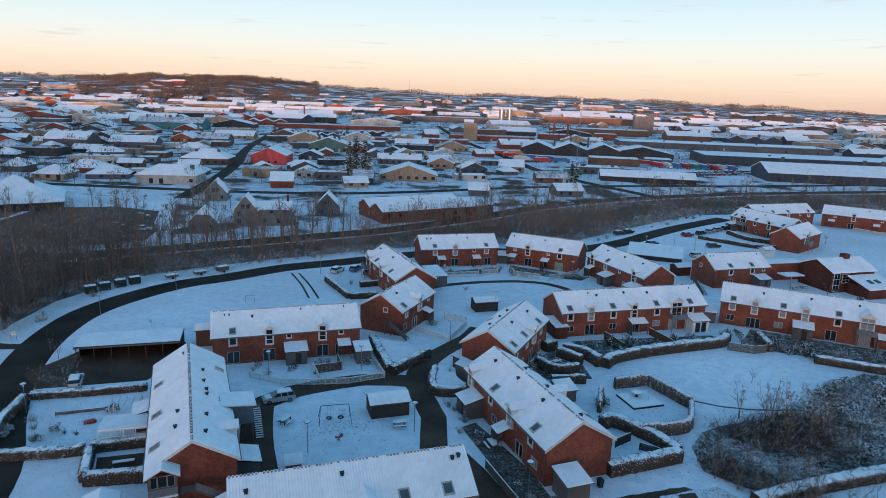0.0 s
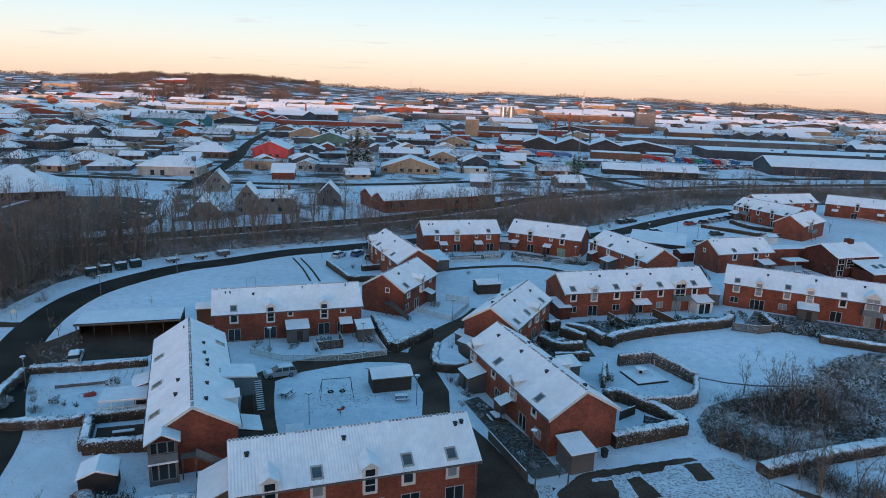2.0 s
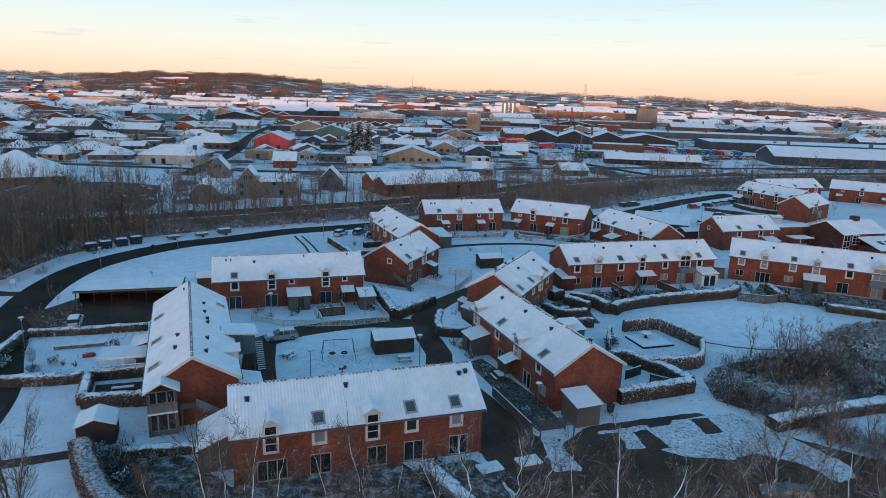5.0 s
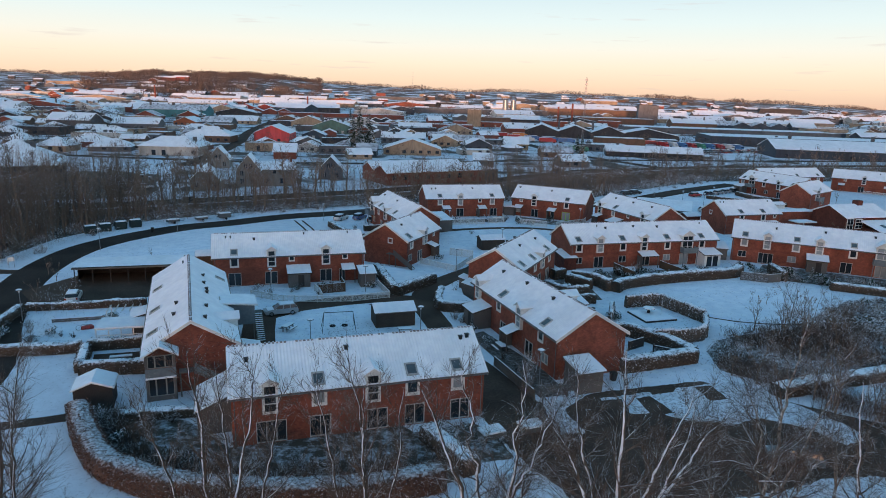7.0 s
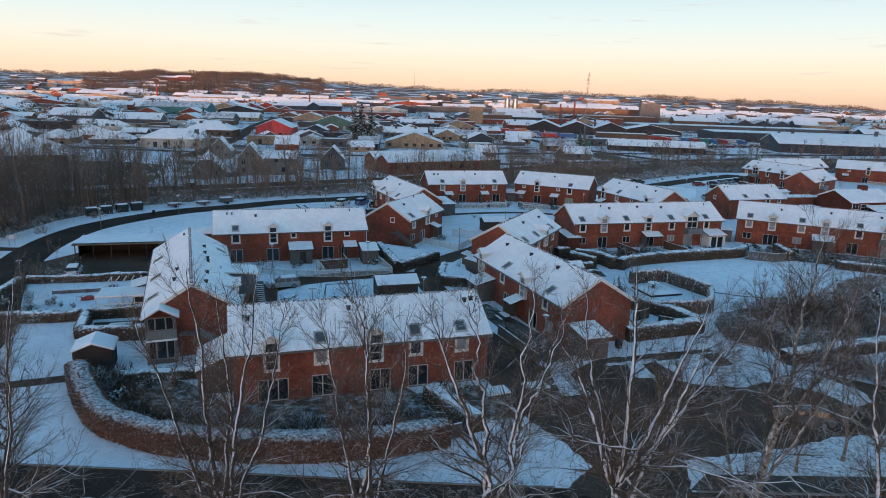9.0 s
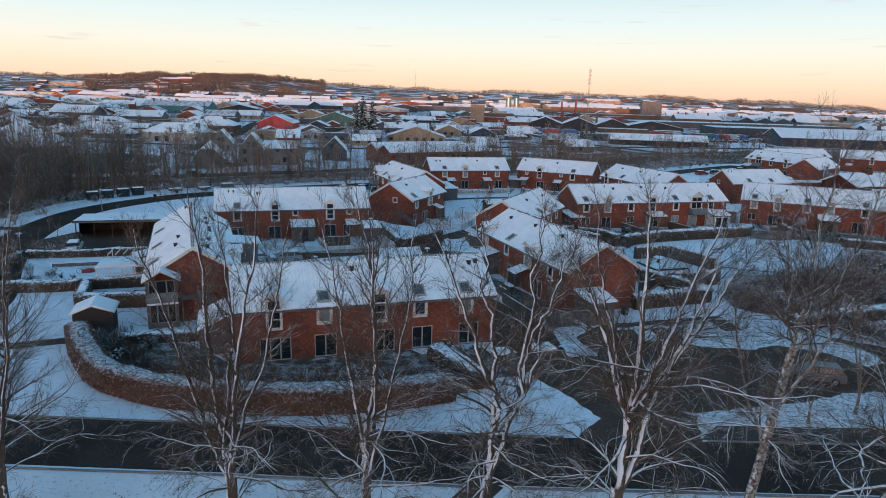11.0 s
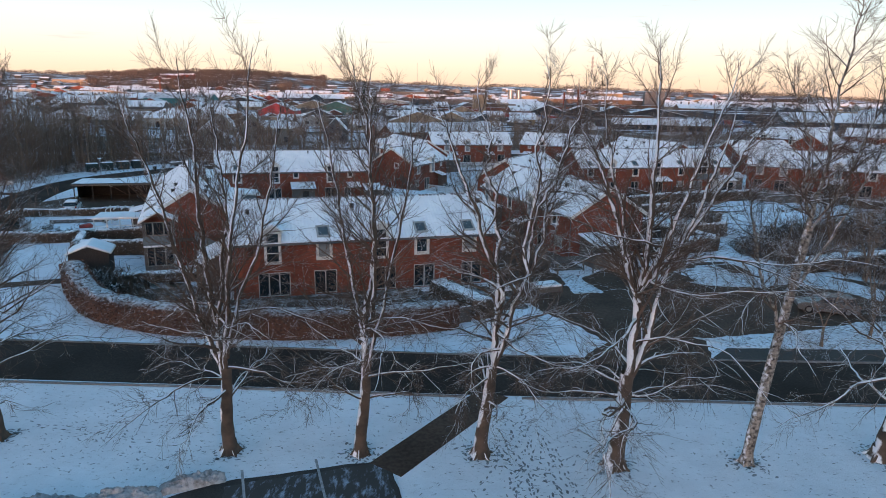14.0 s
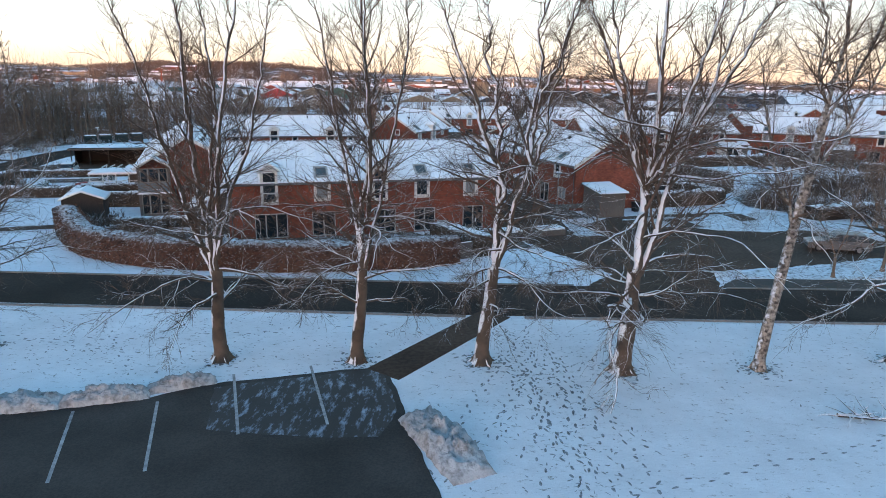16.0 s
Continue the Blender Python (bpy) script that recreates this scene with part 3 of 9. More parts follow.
def ribbed_roof(length, side, half=None, ridge=RIDGE, eave=EAVE, pitch=0.3, seed=0, rows=9, lift=0.07):
    """The snow on one slope: it follows the ribs of the tiles and lies unevenly."""
    half = half or HALF + OVER
    mb, n = MB(), int(length / pitch * 2)
    for i in range(n + 1):
        x = -length / 2 + length * i / n
        for j in range(rows + 1):
            t = j / rows
            z = ridge + (eave - ridge) * t
            w = noise.noise((x * 0.5 + seed * 7.3, t * 5, side + seed))
            bump = (0.05 if i % 2 else 0.0) + 0.035 * w + lift
            mb.v.append((x, side * half * t, z + bump))
    for i in range(n):
        for j in range(rows):
            k = i * (rows + 1) + j
            f = (k, k + 1, k + rows + 2, k + rows + 1)
            mb.f.append(f if side < 0 else f[::-1])
    # the snow's edges, down to the tiles
    for i in (0, n):
        for j in range(rows):
            p, q = mb.v[i * (rows + 1) + j], mb.v[i * (rows + 1) + j + 1]
            mb.quad(p, q, (q[0], q[1], q[2] - 0.12), (p[0], p[1], p[2] - 0.12))
    for i in range(n):
        p, q = mb.v[i * (rows + 1) + rows], mb.v[(i + 1) * (rows + 1) + rows]
        mb.quad(p, q, (q[0], q[1], q[2] - 0.1), (p[0], p[1], p[2] - 0.1))
    return mb


def mono_roof(parent, x0, x1, y0, y1, zlow, zhigh, seed=0, name="porch_roof", label=""):
    """A small lean-to roof under snow, high at y0 and low at y1."""
    mb = MB()
    mb.hexa([(x0, y0, zhigh - 0.14), (x1, y0, zhigh - 0.14), (x1, y1, zlow - 0.14), (x0, y1, zlow - 0.14), (x0, y0, zhigh), (x1, y0, zhigh), (x1, y1, zlow), (x0, y1, zlow)])
    r = part(name, mb, M_DARKWOOD, parent, label)
    mb, n, m = MB(), max(4, int((x1 - x0) / 0.15)), 5
    for i in range(n + 1):
        for j in range(m + 1):
            t = j / m
            mb.v.append((x0 + (x1 - x0) * i / n, y0 + (y1 - y0) * t, zhigh + (zlow - zhigh) * t + 0.06 + (0.025 if i % 2 else 0) + 0.03 * noise.noise((i * 0.2 + seed, t * 3, seed))))
    for i in range(n):
        for j in range(m):
            k = i * (m + 1) + j
            mb.f.append((k, k + 1, k + m + 2, k + m + 1) if y1 < y0 else (k + m + 1, k + m + 2, k + 1, k))
    for i in range(n):
        p, q = mb.v[i * (m + 1) + m], mb.v[(i + 1) * (m + 1) + m]
        mb.quad(p, q, (q[0], q[1], q[2] - 0.08), (p[0], p[1], p[2] - 0.08))
    for i in (0, n):
        for j in range(m):
            p, q = mb.v[i * (m + 1) + j], mb.v[i * (m + 1) + j + 1]
            mb.quad(p, q, (q[0], q[1], q[2] - 0.08), (p[0], p[1], p[2] - 0.08))
    part("roof_snow", mb, M_ROOFSNOW, r)
    return r


def roof_vent(parent, x, y, z, kind=0):
    mb = MB()
    if kind == 0:
        mb.box(x - 0.16, x + 0.16, y - 0.16, y + 0.16, z - 0.2, z + 0.28)
        mb.box(x - 0.22, x + 0.22, y - 0.22, y + 0.22, z + 0.32, z + 0.38)
        mb.box(x - 0.05, x + 0.05, y - 0.05, y + 0.05, z + 0.28, z + 0.33)
    else:
        mb.tube([(x, y, z - 0.2), (x, y, z + 0.3), (x, y, z + 0.42)], [0.09, 0.09, 0.15], 8)
    part("roof_vent", mb, M_BLACK, parent)


def lower_hole(kind, c):
    w, b, t = {"P": (1.9, 0.12, 2.15), "W": (1.5, 0.95, 2.15), "D": (0.95, 0.05, 2.12), "T": (2.6, 0.12, 2.15), "w": (0.8, 1.2, 2.1), "G": (2.1, 0.12, 2.15)}[kind]
    return (c - w / 2, c + w / 2, b, t)


def row_house(a, b, front, upper=(), lower=(), back_upper=(), back_lower=(), vents=(), label="", turn_brick=None, gables=("", ""), half=HALF, group="brick terraces"):
    """A two-storey brick terrace with a ridge from a to b. front: -1 or 1, the side of the ridge on which its show front lies."""
    a, b = Vector(a), Vector(b)
    mid, d = (a + b) / 2, b - a
    length = d.length
    brick = turn_brick or M_BRICK
    seed = round(mid.x + mid.y)
    rnd = random.Random(seed)
    h = thing("row_house", mid.x, mid.y, 0, math.degrees(math.atan2(d.y, d.x)), label or "two-storey red brick terrace with a snow-covered roof", "house", group)
    wl_len = length - 0.5
    over, eave = OVER, EAVE
    slope = (RIDGE - eave) / (half + over)

    def under(y):
        return RIDGE - abs(y) * slope - 0.2

    zt = under(half)
    wall = MB()
    for side, ups, lows in ((front, upper, lower), (-front, back_upper, back_lower)):
        def at(u, dep, z, side=side):
            return Vector((-wl_len / 2 + u, side * (half - dep), z))
        holes = []
        for kind, fr in ups:
            c = fr * length - 0.25
            if kind == "v":
                holes.append((c - 0.5, c + 0.5, 3.3, zt - 0.1))
            elif kind == "s":
                holes.append((c - 0.36, c + 0.36, zt - 0.95, zt - 0.2))
            elif kind == "d":
                holes.append((c - 0.55, c + 0.55, 3.15, zt))
            elif kind == "b":
                holes.append((c - 1.1, c + 1.1, 2.75, zt))
        for kind, fr in lows:
            if kind in "PWDTwG":
                holes.append(lower_hole(kind, fr * length - 0.25))
        wall_open(wall, at, wl_len, 0.0, zt, holes)
        for hole in holes:
            u0, u1, c0, c1 = hole
            if c0 > 2.5:
                if c1 < zt - 0.01:
                    window(h, at, u0, u1, c0, c1, 1, surround=0.2 if c1 - c0 > 0.9 else 0.12, pale=rnd.random() < 0.25)
            else:
                wide = u1 - u0 > 1.2
                green = abs((u1 - u0) - 2.1) < 0.01
                window(h, at, u0, u1, c0, c1, 3 if u1 - u0 > 2.2 else 2 if wide else 1, surround=0.02, pale=green or rnd.random() < 0.2,
                       name="window" if c0 > 0.5 else "patio_door" if wide else "door", frame_mat=M_LIME if green else M_FRAME, label="lime green double door" if green else "")
        for kind, fr in ups:
            x = -length / 2 + fr * length
            if kind == "v":
                skylight(h, x, side, half)
            elif kind == "d":
                dormer(h, x, side, half, 0.55, seed=rnd.random(), pale=rnd.random() < 0.3)
            elif kind == "b":
                dormer(h, x, side, half, 1.1, seed=rnd.random(), balcony=True, pale=rnd.random() < 0.4)
        for kind, fr in lows:
            x = -length / 2 + fr * length
            if kind == "c":
                canopy(h, x, side, half, 2.2)
            elif kind == "C":
                canopy(h, x, side, half, 3.6)
            elif kind == "X":
                extension(h, x, side, half, 3.4, 2.6)
            elif kind == "K":
                extension(h, x, side, half, 3.6, 2.6, glazed=True)
    # gable walls
    for k, e in enumerate((-1, 1)):
        holes = [tuple(hole) for hole in {"": (), "s": ((half + 0.6, half + 1.35, 4.2, 5.0),), "w": ((half - 0.4, half + 0.5, 3.6, 4.6),)}.get(gables[k], ())]

        def at(u, dep, z, e=e):
            return Vector((e * (wl_len / 2 - dep), -half + u, z))
        wall_open(wall, at, 2 * half, 0.0, zt, [q for q in holes if q[3] < zt])
        for dep in (0, 0.3):
            wall.quad(at(0, dep, zt), at(2 * half, dep, zt), at(half, dep, under(0)))
        for q in holes:
            window(h, at, *q, surround=0.12)
    part("wall", wall, brick, h)
    # tiled slabs, snow, boards, gutters, ridge
    for side in (-1, 1):
        mb = MB()
        y1, n = side * (half + over), 0.12
        mb.hexa([(-length / 2, 0, RIDGE - 0.2), (length / 2, 0, RIDGE - 0.2), (length / 2, y1, eave - 0.2), (-length / 2, y1, eave - 0.2),
                 (-length / 2, 0, RIDGE), (length / 2, 0, RIDGE), (length / 2, y1, eave), (-length / 2, y1, eave)])
        r = part("roof", mb, M_TILE, h)
        part("roof_snow", ribbed_roof(length, side, half + over, seed=seed * 0.13), M_ROOFSNOW, r)
        mb = MB()
        mb.tube([(-length / 2, y1 + side * 0.06, eave - 0.1), (length / 2, y1 + side * 0.06, eave - 0.13)], [0.075, 0.075], 8)
        part("gutter", mb, M_GUTTER, h)
        for e in (-1, 1):
            mb, x = MB(), e * (length / 2 + 0.025)
            mb.hexa([(x - 0.025, 0, RIDGE - 0.3), (x + 0.025, 0, RIDGE - 0.3), (x + 0.025, y1, eave - 0.3), (x - 0.025, y1, eave - 0.3),
                     (x - 0.025, 0, RIDGE + 0.05), (x + 0.025, 0, RIDGE + 0.05), (x + 0.025, y1, eave + 0.05), (x - 0.025, y1, eave + 0.05)])
            part("bargeboard", mb, M_WHITE, h)
            mb, x = MB(), e * (wl_len / 2 - 0.25)
            mb.tube([(x, side * (half + 0.07), 0.1), (x, side * (half + 0.07), eave - 0.35), (x, y1, eave - 0.15)], [0.045] * 3, 6)
            part("downpipe", mb, M_GUTTER, h)
    mb, k = MB(), -length / 2 + 0.1
    while k < length / 2 - 0.2:
        if rnd.random() < 0.85:
            mb.hexa([(k, -0.17, RIDGE + 0.02), (k + 0.2, -0.17, RIDGE + 0.02), (k + 0.2, 0.17, RIDGE + 0.02), (k, 0.17, RIDGE + 0.02),
                     (k, -0.06, RIDGE + 0.165), (k + 0.2, -0.06, RIDGE + 0.165), (k + 0.2, 0.06, RIDGE + 0.165), (k, 0.06, RIDGE + 0.165)])
        k += 0.36
    tagged(part("ridge_tiles", mb, M_RIDGE, h), kind="stuff")
    for fr, t, side in vents:
        y = side * front * t * (half + over)
        roof_vent(h, -length / 2 + fr * length, y, RIDGE - abs(y) * slope, 0 if t > 0.2 else 1)
    # soffit closes the roof space
    mb = MB()
    mb.box(-wl_len / 2 + 0.3, wl_len / 2 - 0.3, -half + 0.3, half - 0.3, 2.55, 2.7)
    part("upper_floor", mb, M_GREYWOOD, h)
    return h


M_LIME = mat("lime_green_paint", (0.25, 0.60, 0.05), (0.2, 0.5, 0.04), scale=4, rough=0.4, bump=0.05)


def skylight(h, x, side, half):
    """A roof window low on the slope, in a dark frame."""
    slope = (RIDGE - EAVE) / (half + OVER)

    def at(u, t, up):
        y = half + OVER - 0.35 - t
        return (x + u, side * y, RIDGE - y * slope + 0.1 + up)
    mb = MB()
    for u0, u1, t0, t1 in ((-0.58, -0.44, 0, 1.2), (0.44, 0.58, 0, 1.2), (-0.58, 0.58, 0, 0.13), (-0.58, 0.58, 1.06, 1.2)):
        mb.hexa([at(u0, t0, -0.1), at(u1, t0, -0.1), at(u1, t1, -0.1), at(u0, t1, -0.1), at(u0, t0, 0.1), at(u1, t0, 0.1), at(u1, t1, 0.1), at(u0, t1, 0.1)])
    w = part("skylight", mb, M_FRAME, h)
    mb = MB()
    for u0, u1, t0, t1 in ((-0.44, -0.38, 0.13, 1.06), (0.38, 0.44, 0.13, 1.06), (-0.38, 0.38, 0.13, 0.19), (-0.38, 0.38, 1.0, 1.06)):
        mb.hexa([at(u0, t0, -0.08), at(u1, t0, -0.08), at(u1, t1, -0.08), at(u0, t1, -0.08), at(u0, t0, 0.075), at(u1, t0, 0.075), at(u1, t1, 0.075), at(u0, t1, 0.075)])
    part("sash", mb, M_GUTTER, w)
    mb = MB()
    mb.hexa([at(-0.4, 0.17, -0.06), at(0.4, 0.17, -0.06), at(0.4, 1.02, -0.06), at(-0.4, 1.02, -0.06), at(-0.4, 0.17, 0.05), at(0.4, 0.17, 0.05), at(0.4, 1.02, 0.05), at(-0.4, 1.02, 0.05)])
    part("pane", mb, M_SKYGLASS, w)
    mb = MB()
    mb.hexa([at(-0.56, 1.21, -0.1), at(0.56, 1.21, -0.1), at(0.42, 1.6, -0.1), at(-0.42, 1.6, -0.1), at(-0.54, 1.21, 0.09), at(0.54, 1.21, 0.09), at(0.4, 1.5, 0.0), at(-0.4, 1.5, 0.0)])
    part("snow_drift", mb, M_ROOFSNOW, w)


def dormer(h, x, side, half, hw, seed=0.0, balcony=False, pale=False):
    """A narrow gabled dormer whose window starts in the wall and rises through the eaves."""
    z0, z1, apex = (2.75 if balcony else 3.15), 5.7, 5.7 + (hw + 0.25) * 0.72
    yf, yb = half + 0.42, half - 1.9

    def at(u, dep, z):
        return Vector((x + u, side * (yf - dep), z))
    mb = MB()
    for s in (-1, 1):
        u0, u1 = sorted((s * hw, s * (hw + 0.14)))
        mb.hexa([at(u0, 0, z0), at(u1, 0, z0), at(u1, 0.42, z0), at(u0, 0.42, z0), at(u0, 0, z1), at(u1, 0, z1), at(u1, 0.42, z1), at(u0, 0.42, z1)])
        mb.hexa([at(u0, 0.42, 4.6), at(u1, 0.42, 4.6), at(u1, yf - yb, 5.4), at(u0, yf - yb, 5.4), at(u0, 0.42, z1), at(u1, 0.42, z1), at(u1, yf - yb, z1), at(u0, yf - yb, z1)])
    mb.hexa([at(-hw - 0.14, 0, z0 - 0.16), at(hw + 0.14, 0, z0 - 0.16), at(hw + 0.14, 0.42, z0 - 0.16), at(-hw - 0.14, 0.42, z0 - 0.16), at(-hw - 0.14, 0, z0), at(hw + 0.14, 0, z0), at(hw + 0.14, 0.42, z0), at(-hw - 0.14, 0.42, z0)])
    for dep in (0.0, 0.14):
        mb.quad(at(-hw - 0.14, dep, z1 - 0.1), at(hw + 0.14, dep, z1 - 0.1), at(hw + 0.14, dep, z1), at(0, dep, apex - 0.05), at(-hw - 0.14, dep, z1))
    dm = part("dormer", mb, M_WHITE, h)
    fr = MB()
    bars = [(-hw, -hw + 0.08, z0, z1), (hw - 0.08, hw, z0, z1), (-hw, hw, z0, z0 + 0.08), (-hw, hw, z1 - 0.1, z1), (-hw, hw, z0 + 0.75, z0 + 0.83)] + ([(-0.04, 0.04, z0, z1)] if balcony else [])
    for u0, u1, a, b in bars:
        fr.hexa([at(u0, 0.03, a), at(u1, 0.03, a), at(u1, 0.1, a), at(u0, 0.1, a), at(u0, 0.03, b), at(u1, 0.03, b), at(u1, 0.1, b), at(u0, 0.1, b)])
    part("window_frame", fr, M_WHITE, dm)
    pn = MB()
    pn.hexa([at(-hw, 0.07, z0 + 0.05), at(hw, 0.07, z0 + 0.05), at(hw, 0.09, z0 + 0.05), at(-hw, 0.09, z0 + 0.05), at(-hw, 0.07, z1 - 0.05), at(hw, 0.07, z1 - 0.05), at(hw, 0.09, z1 - 0.05), at(-hw, 0.09, z1 - 0.05)])
    part("pane", pn, M_GLASS_PALE if pale else M_GLASS, dm)
    rf, sn = MB(), MB()
    for s in (-1, 1):
        e = s * (hw + 0.36)
        ze, zr = z1 - 0.02, apex + 0.02
        p = [at(0, -0.25, zr), at(e, -0.25, ze), at(e, yf - yb, ze), at(0, yf - yb + 1.0, zr)]
        for q, lo, hi in ((rf, 0, 0.09), (sn, 0.094, 0.19)):
            q.hexa([v + Vector((0, 0, lo)) for v in p] + [v + Vector((0, 0, hi)) for v in p])
    part("dormer_roof", rf, M_WHITE, dm)
    part("dormer_snow", sn, M_ROOFSNOW, dm)
    if balcony:
        mb = MB()
        for dep0, dep1, u0, u1, a, b in ((-1.3, 0, -hw - 0.5, hw + 0.5, 2.55, 2.7), (-1.3, -1.22, -hw - 0.5, hw + 0.5, 2.7, 3.65), (-1.22, 0, -hw - 0.5, -hw - 0.42, 2.7, 3.65), (-1.22, 0, hw + 0.42, hw + 0.5, 2.7, 3.65)):
            mb.hexa([at(u0, dep0, a), at(u1, dep0, a), at(u1, dep1, a), at(u0, dep1, a), at(u0, dep0, b), at(u1, dep0, b), at(u1, dep1, b), at(u0, dep1, b)])
        for s in (-1, 1):
            mb.tube([at(s * (hw + 0.4), -1.2, 0), at(s * (hw + 0.4), -1.2, 2.6)], [0.07, 0.07], 6)
        part("balcony", mb, M_BLUEGREY, h, "blue-grey panelled balcony")


def canopy(h, x, side, half, width):
    """A lean-to porch roof on posts with a screen at its side."""
    y0, y1 = side * half, side * (half + 1.9)
    c = mono_roof(h, x - width / 2, x + width / 2, y0, y1, 2.35, 2.95, seed=x, name="canopy")
    for u in (-width / 2 + 0.1, width / 2 - 0.1):
        mb = MB()
        mb.box(x + u - 0.06, x + u + 0.06, *sorted((y1 - side * 0.2, y1 - side * 0.08)), 0, 2.3)
        part("post", mb, M_GREYWOOD, c)
    mb = MB()
    mb.box(x - width / 2 + 0.06, x - width / 2 + 0.12, *sorted((y0 + side * 0.02, y1 - side * 0.2)), 0, 2.2)
    part("screen", mb, M_GREYWOOD, c)


def extension(h, x, side, half, width, depth, glazed=False):
    """A single-storey porch or shed built on to the wall, under a lean-to roof."""
    y0, y1 = half, half + depth
    c = mono_roof(h, x - width / 2 - 0.2, x + width / 2 + 0.2, side * y0, side * (y1 + 0.25), 2.4, 3.1, seed=x * 1.7, name="lean_to")
    th = 0.12
    ya, yb = sorted((side * y1, side * (y1 - th)))
    skin = M_WHITE if glazed else M_GREYWOOD
    for u0, u1 in ((-width / 2, -width / 2 + 0.55), (width / 2 - 0.55, width / 2), (-0.12, 0.12)) if glazed else ((-width / 2, -0.2), (0.75, width / 2)):
        part("panel", MB().box(x + u0, x + u1, ya, yb, 0, 2.05), skin, c)
    part("lintel", MB().box(x - width / 2, x + width / 2, ya, yb, 2.05, 2.32), skin, c)
    for e in (-1, 1):
        xa, xb = sorted((x + e * width / 2, x + e * (width / 2 - th)))
        part("side_wall", MB().hexa([(xa, side * y0, 0), (xb, side * y0, 0), (xb, side * (y1 - th), 0), (xa, side * (y1 - th), 0), (xa, side * y0, 2.9), (xb, side * y0, 2.9), (xb, side * (y1 - th), 2.28), (xa, side * (y1 - th), 2.28)]), skin, c)
    mb = MB()
    spans = ((-width / 2 + 0.55, -0.12), (0.12, width / 2 - 0.55)) if glazed else ((-0.2, 0.75),)
    for u0, u1 in spans:
        mb.box(x + u0, x + u1, *sorted((side * (y1 - 0.04), side * (y1 - 0.08))), 0.05, 2.05)
    part("pane" if glazed else "door", mb, M_GLASS if glazed else M_DARKWOOD, c)


HOUSE_A = row_house((-20.0, 55.8), (2.7, 63.5), -1, [("d", .147), ("v", .327), ("d", .53), ("v", .69), ("v", .878)], [("T", .15), ("P", .33), ("P", .55), ("P", .70), ("P", .89)], [("v", .2), ("v", .45), ("s", .7)], [("P", .25), ("D", .5), ("W", .75)],
                    vents=[(.07, .32, 1), (.45, .25, 1), (.93, .25, 1), (.96, .22, 1)], label="red brick terrace with dormers, behind a hedge by the road")
HOUSE_B = row_house((-38.6, 103.0), (-15.4, 110.6), -1, [("v", .14), ("d", .375), ("s", .505), ("d", .73), ("s", .86)], [("P", .14), ("P", .37), ("X", .545), ("P", .73), ("c", .875), ("D", .84)], vents=[(.09, .2, 1), (.12, .2, 1), (.27, .3, 1), (.6, .15, 1), (.9, .15, 1)], label="red brick terrace with white fenced front garden")
HOUSE_C = row_house((-7.6, 170.0), (13.0, 175.6), -1, [("v", .18), ("d", .43), ("s", .68), ("v", .84)], [("D", .22), ("c", .25), ("P", .43), ("c", .70), ("D", .66), ("P", .86)], vents=[(.1, .3, 1), (.15, .3, 1), (.5, .1, 1), (.62, .3, 1)], label="red brick terrace with white fences at the courtyard")
HOUSE_D = row_house((18.1, 177.7), (36.3, 168.9), -1, [("s", .14), ("d", .32), ("s", .6), ("v", .75)], [("c", .12), ("W", .1), ("P", .33), ("c", .57), ("D", .57), ("G", .75)], vents=[(.06, .25, 1), (.5, .3, 1)], label="red brick terrace with a lime green double door")
HOUSE_E = row_house((21.0, 121.8), (51.6, 130.6), -1, [("v", .06), ("d", .19), ("v", .345), ("d", .48), ("v", .645), ("b", .775), ("v", .885)], [("W", .06), ("P", .19), ("W", .345), ("C", .50), ("P", .5), ("W", .645), ("P", .765), ("K", .91)], vents=[(.22, .2, 1), (.27, .3, 1), (.46, .25, 1), (.62, .3, 1), (.93, .2, 1)], label="long red brick terrace with balcony beside the snowy green")
HOUSE_F = row_house((58.6, 133.5), (88.2, 119.4), -1, [("v", .075), ("d", .2), ("v", .355), ("d", .475), ("v", .645), ("b", .79), ("v", .92)], [("W", .07), ("T", .2), ("W", .34), ("X", .47), ("P", .62), ("P", .79), ("c", .88)], vents=[(.24, .35, 1), (.5, .3, 1), (.75, .3, 1)], label="long red brick terrace with balcony and hedged gardens")
HOUSE_G = row_house((7.8, 92.2), (16.7, 69.6), -1, [("d", .1), ("v", .36), ("d", .62), ("v", .83)], [("X", .2), ("W", .42), ("c", .58), ("P", .72), ("W", .88)], [("v", .2), ("d", .5), ("v", .8)], [("X", .3), ("P", .6)], vents=[(.15, .3, 1), (.3, .3, -1), (.42, .25, 1), (.55, .3, -1), (.7, .25, 1), (.2, .7, -1), (.9, .25, -1)], label="red brick terrace with sheds at its end wall")
HOUSE_K = row_house((15.0, 115.8), (7.2, 99.0), 1, [("v", .2), ("d", .45), ("v", .62), ("v", .9)], [("P", .25), ("P", .5), ("W", .75)], [("v", .4)], [("P", .5)], vents=[(.3, .3, -1), (.5, .3, -1), (.2, .35, 1), (.6, .3, 1), (.75, .3, -1)], label="red brick terrace between the path and hedged gardens")
HOUSE_L = row_house((-6.1, 130.2), (-11.8, 116.6), 1, [("s", .2), ("d", .5), ("v", .86)], [("c", .35), ("P", .62), ("W", .9)], vents=[(.75, .3, 1), (.35, .1, 1)], gables=("", "s"), label="red brick terrace with an outside stair on its end wall")
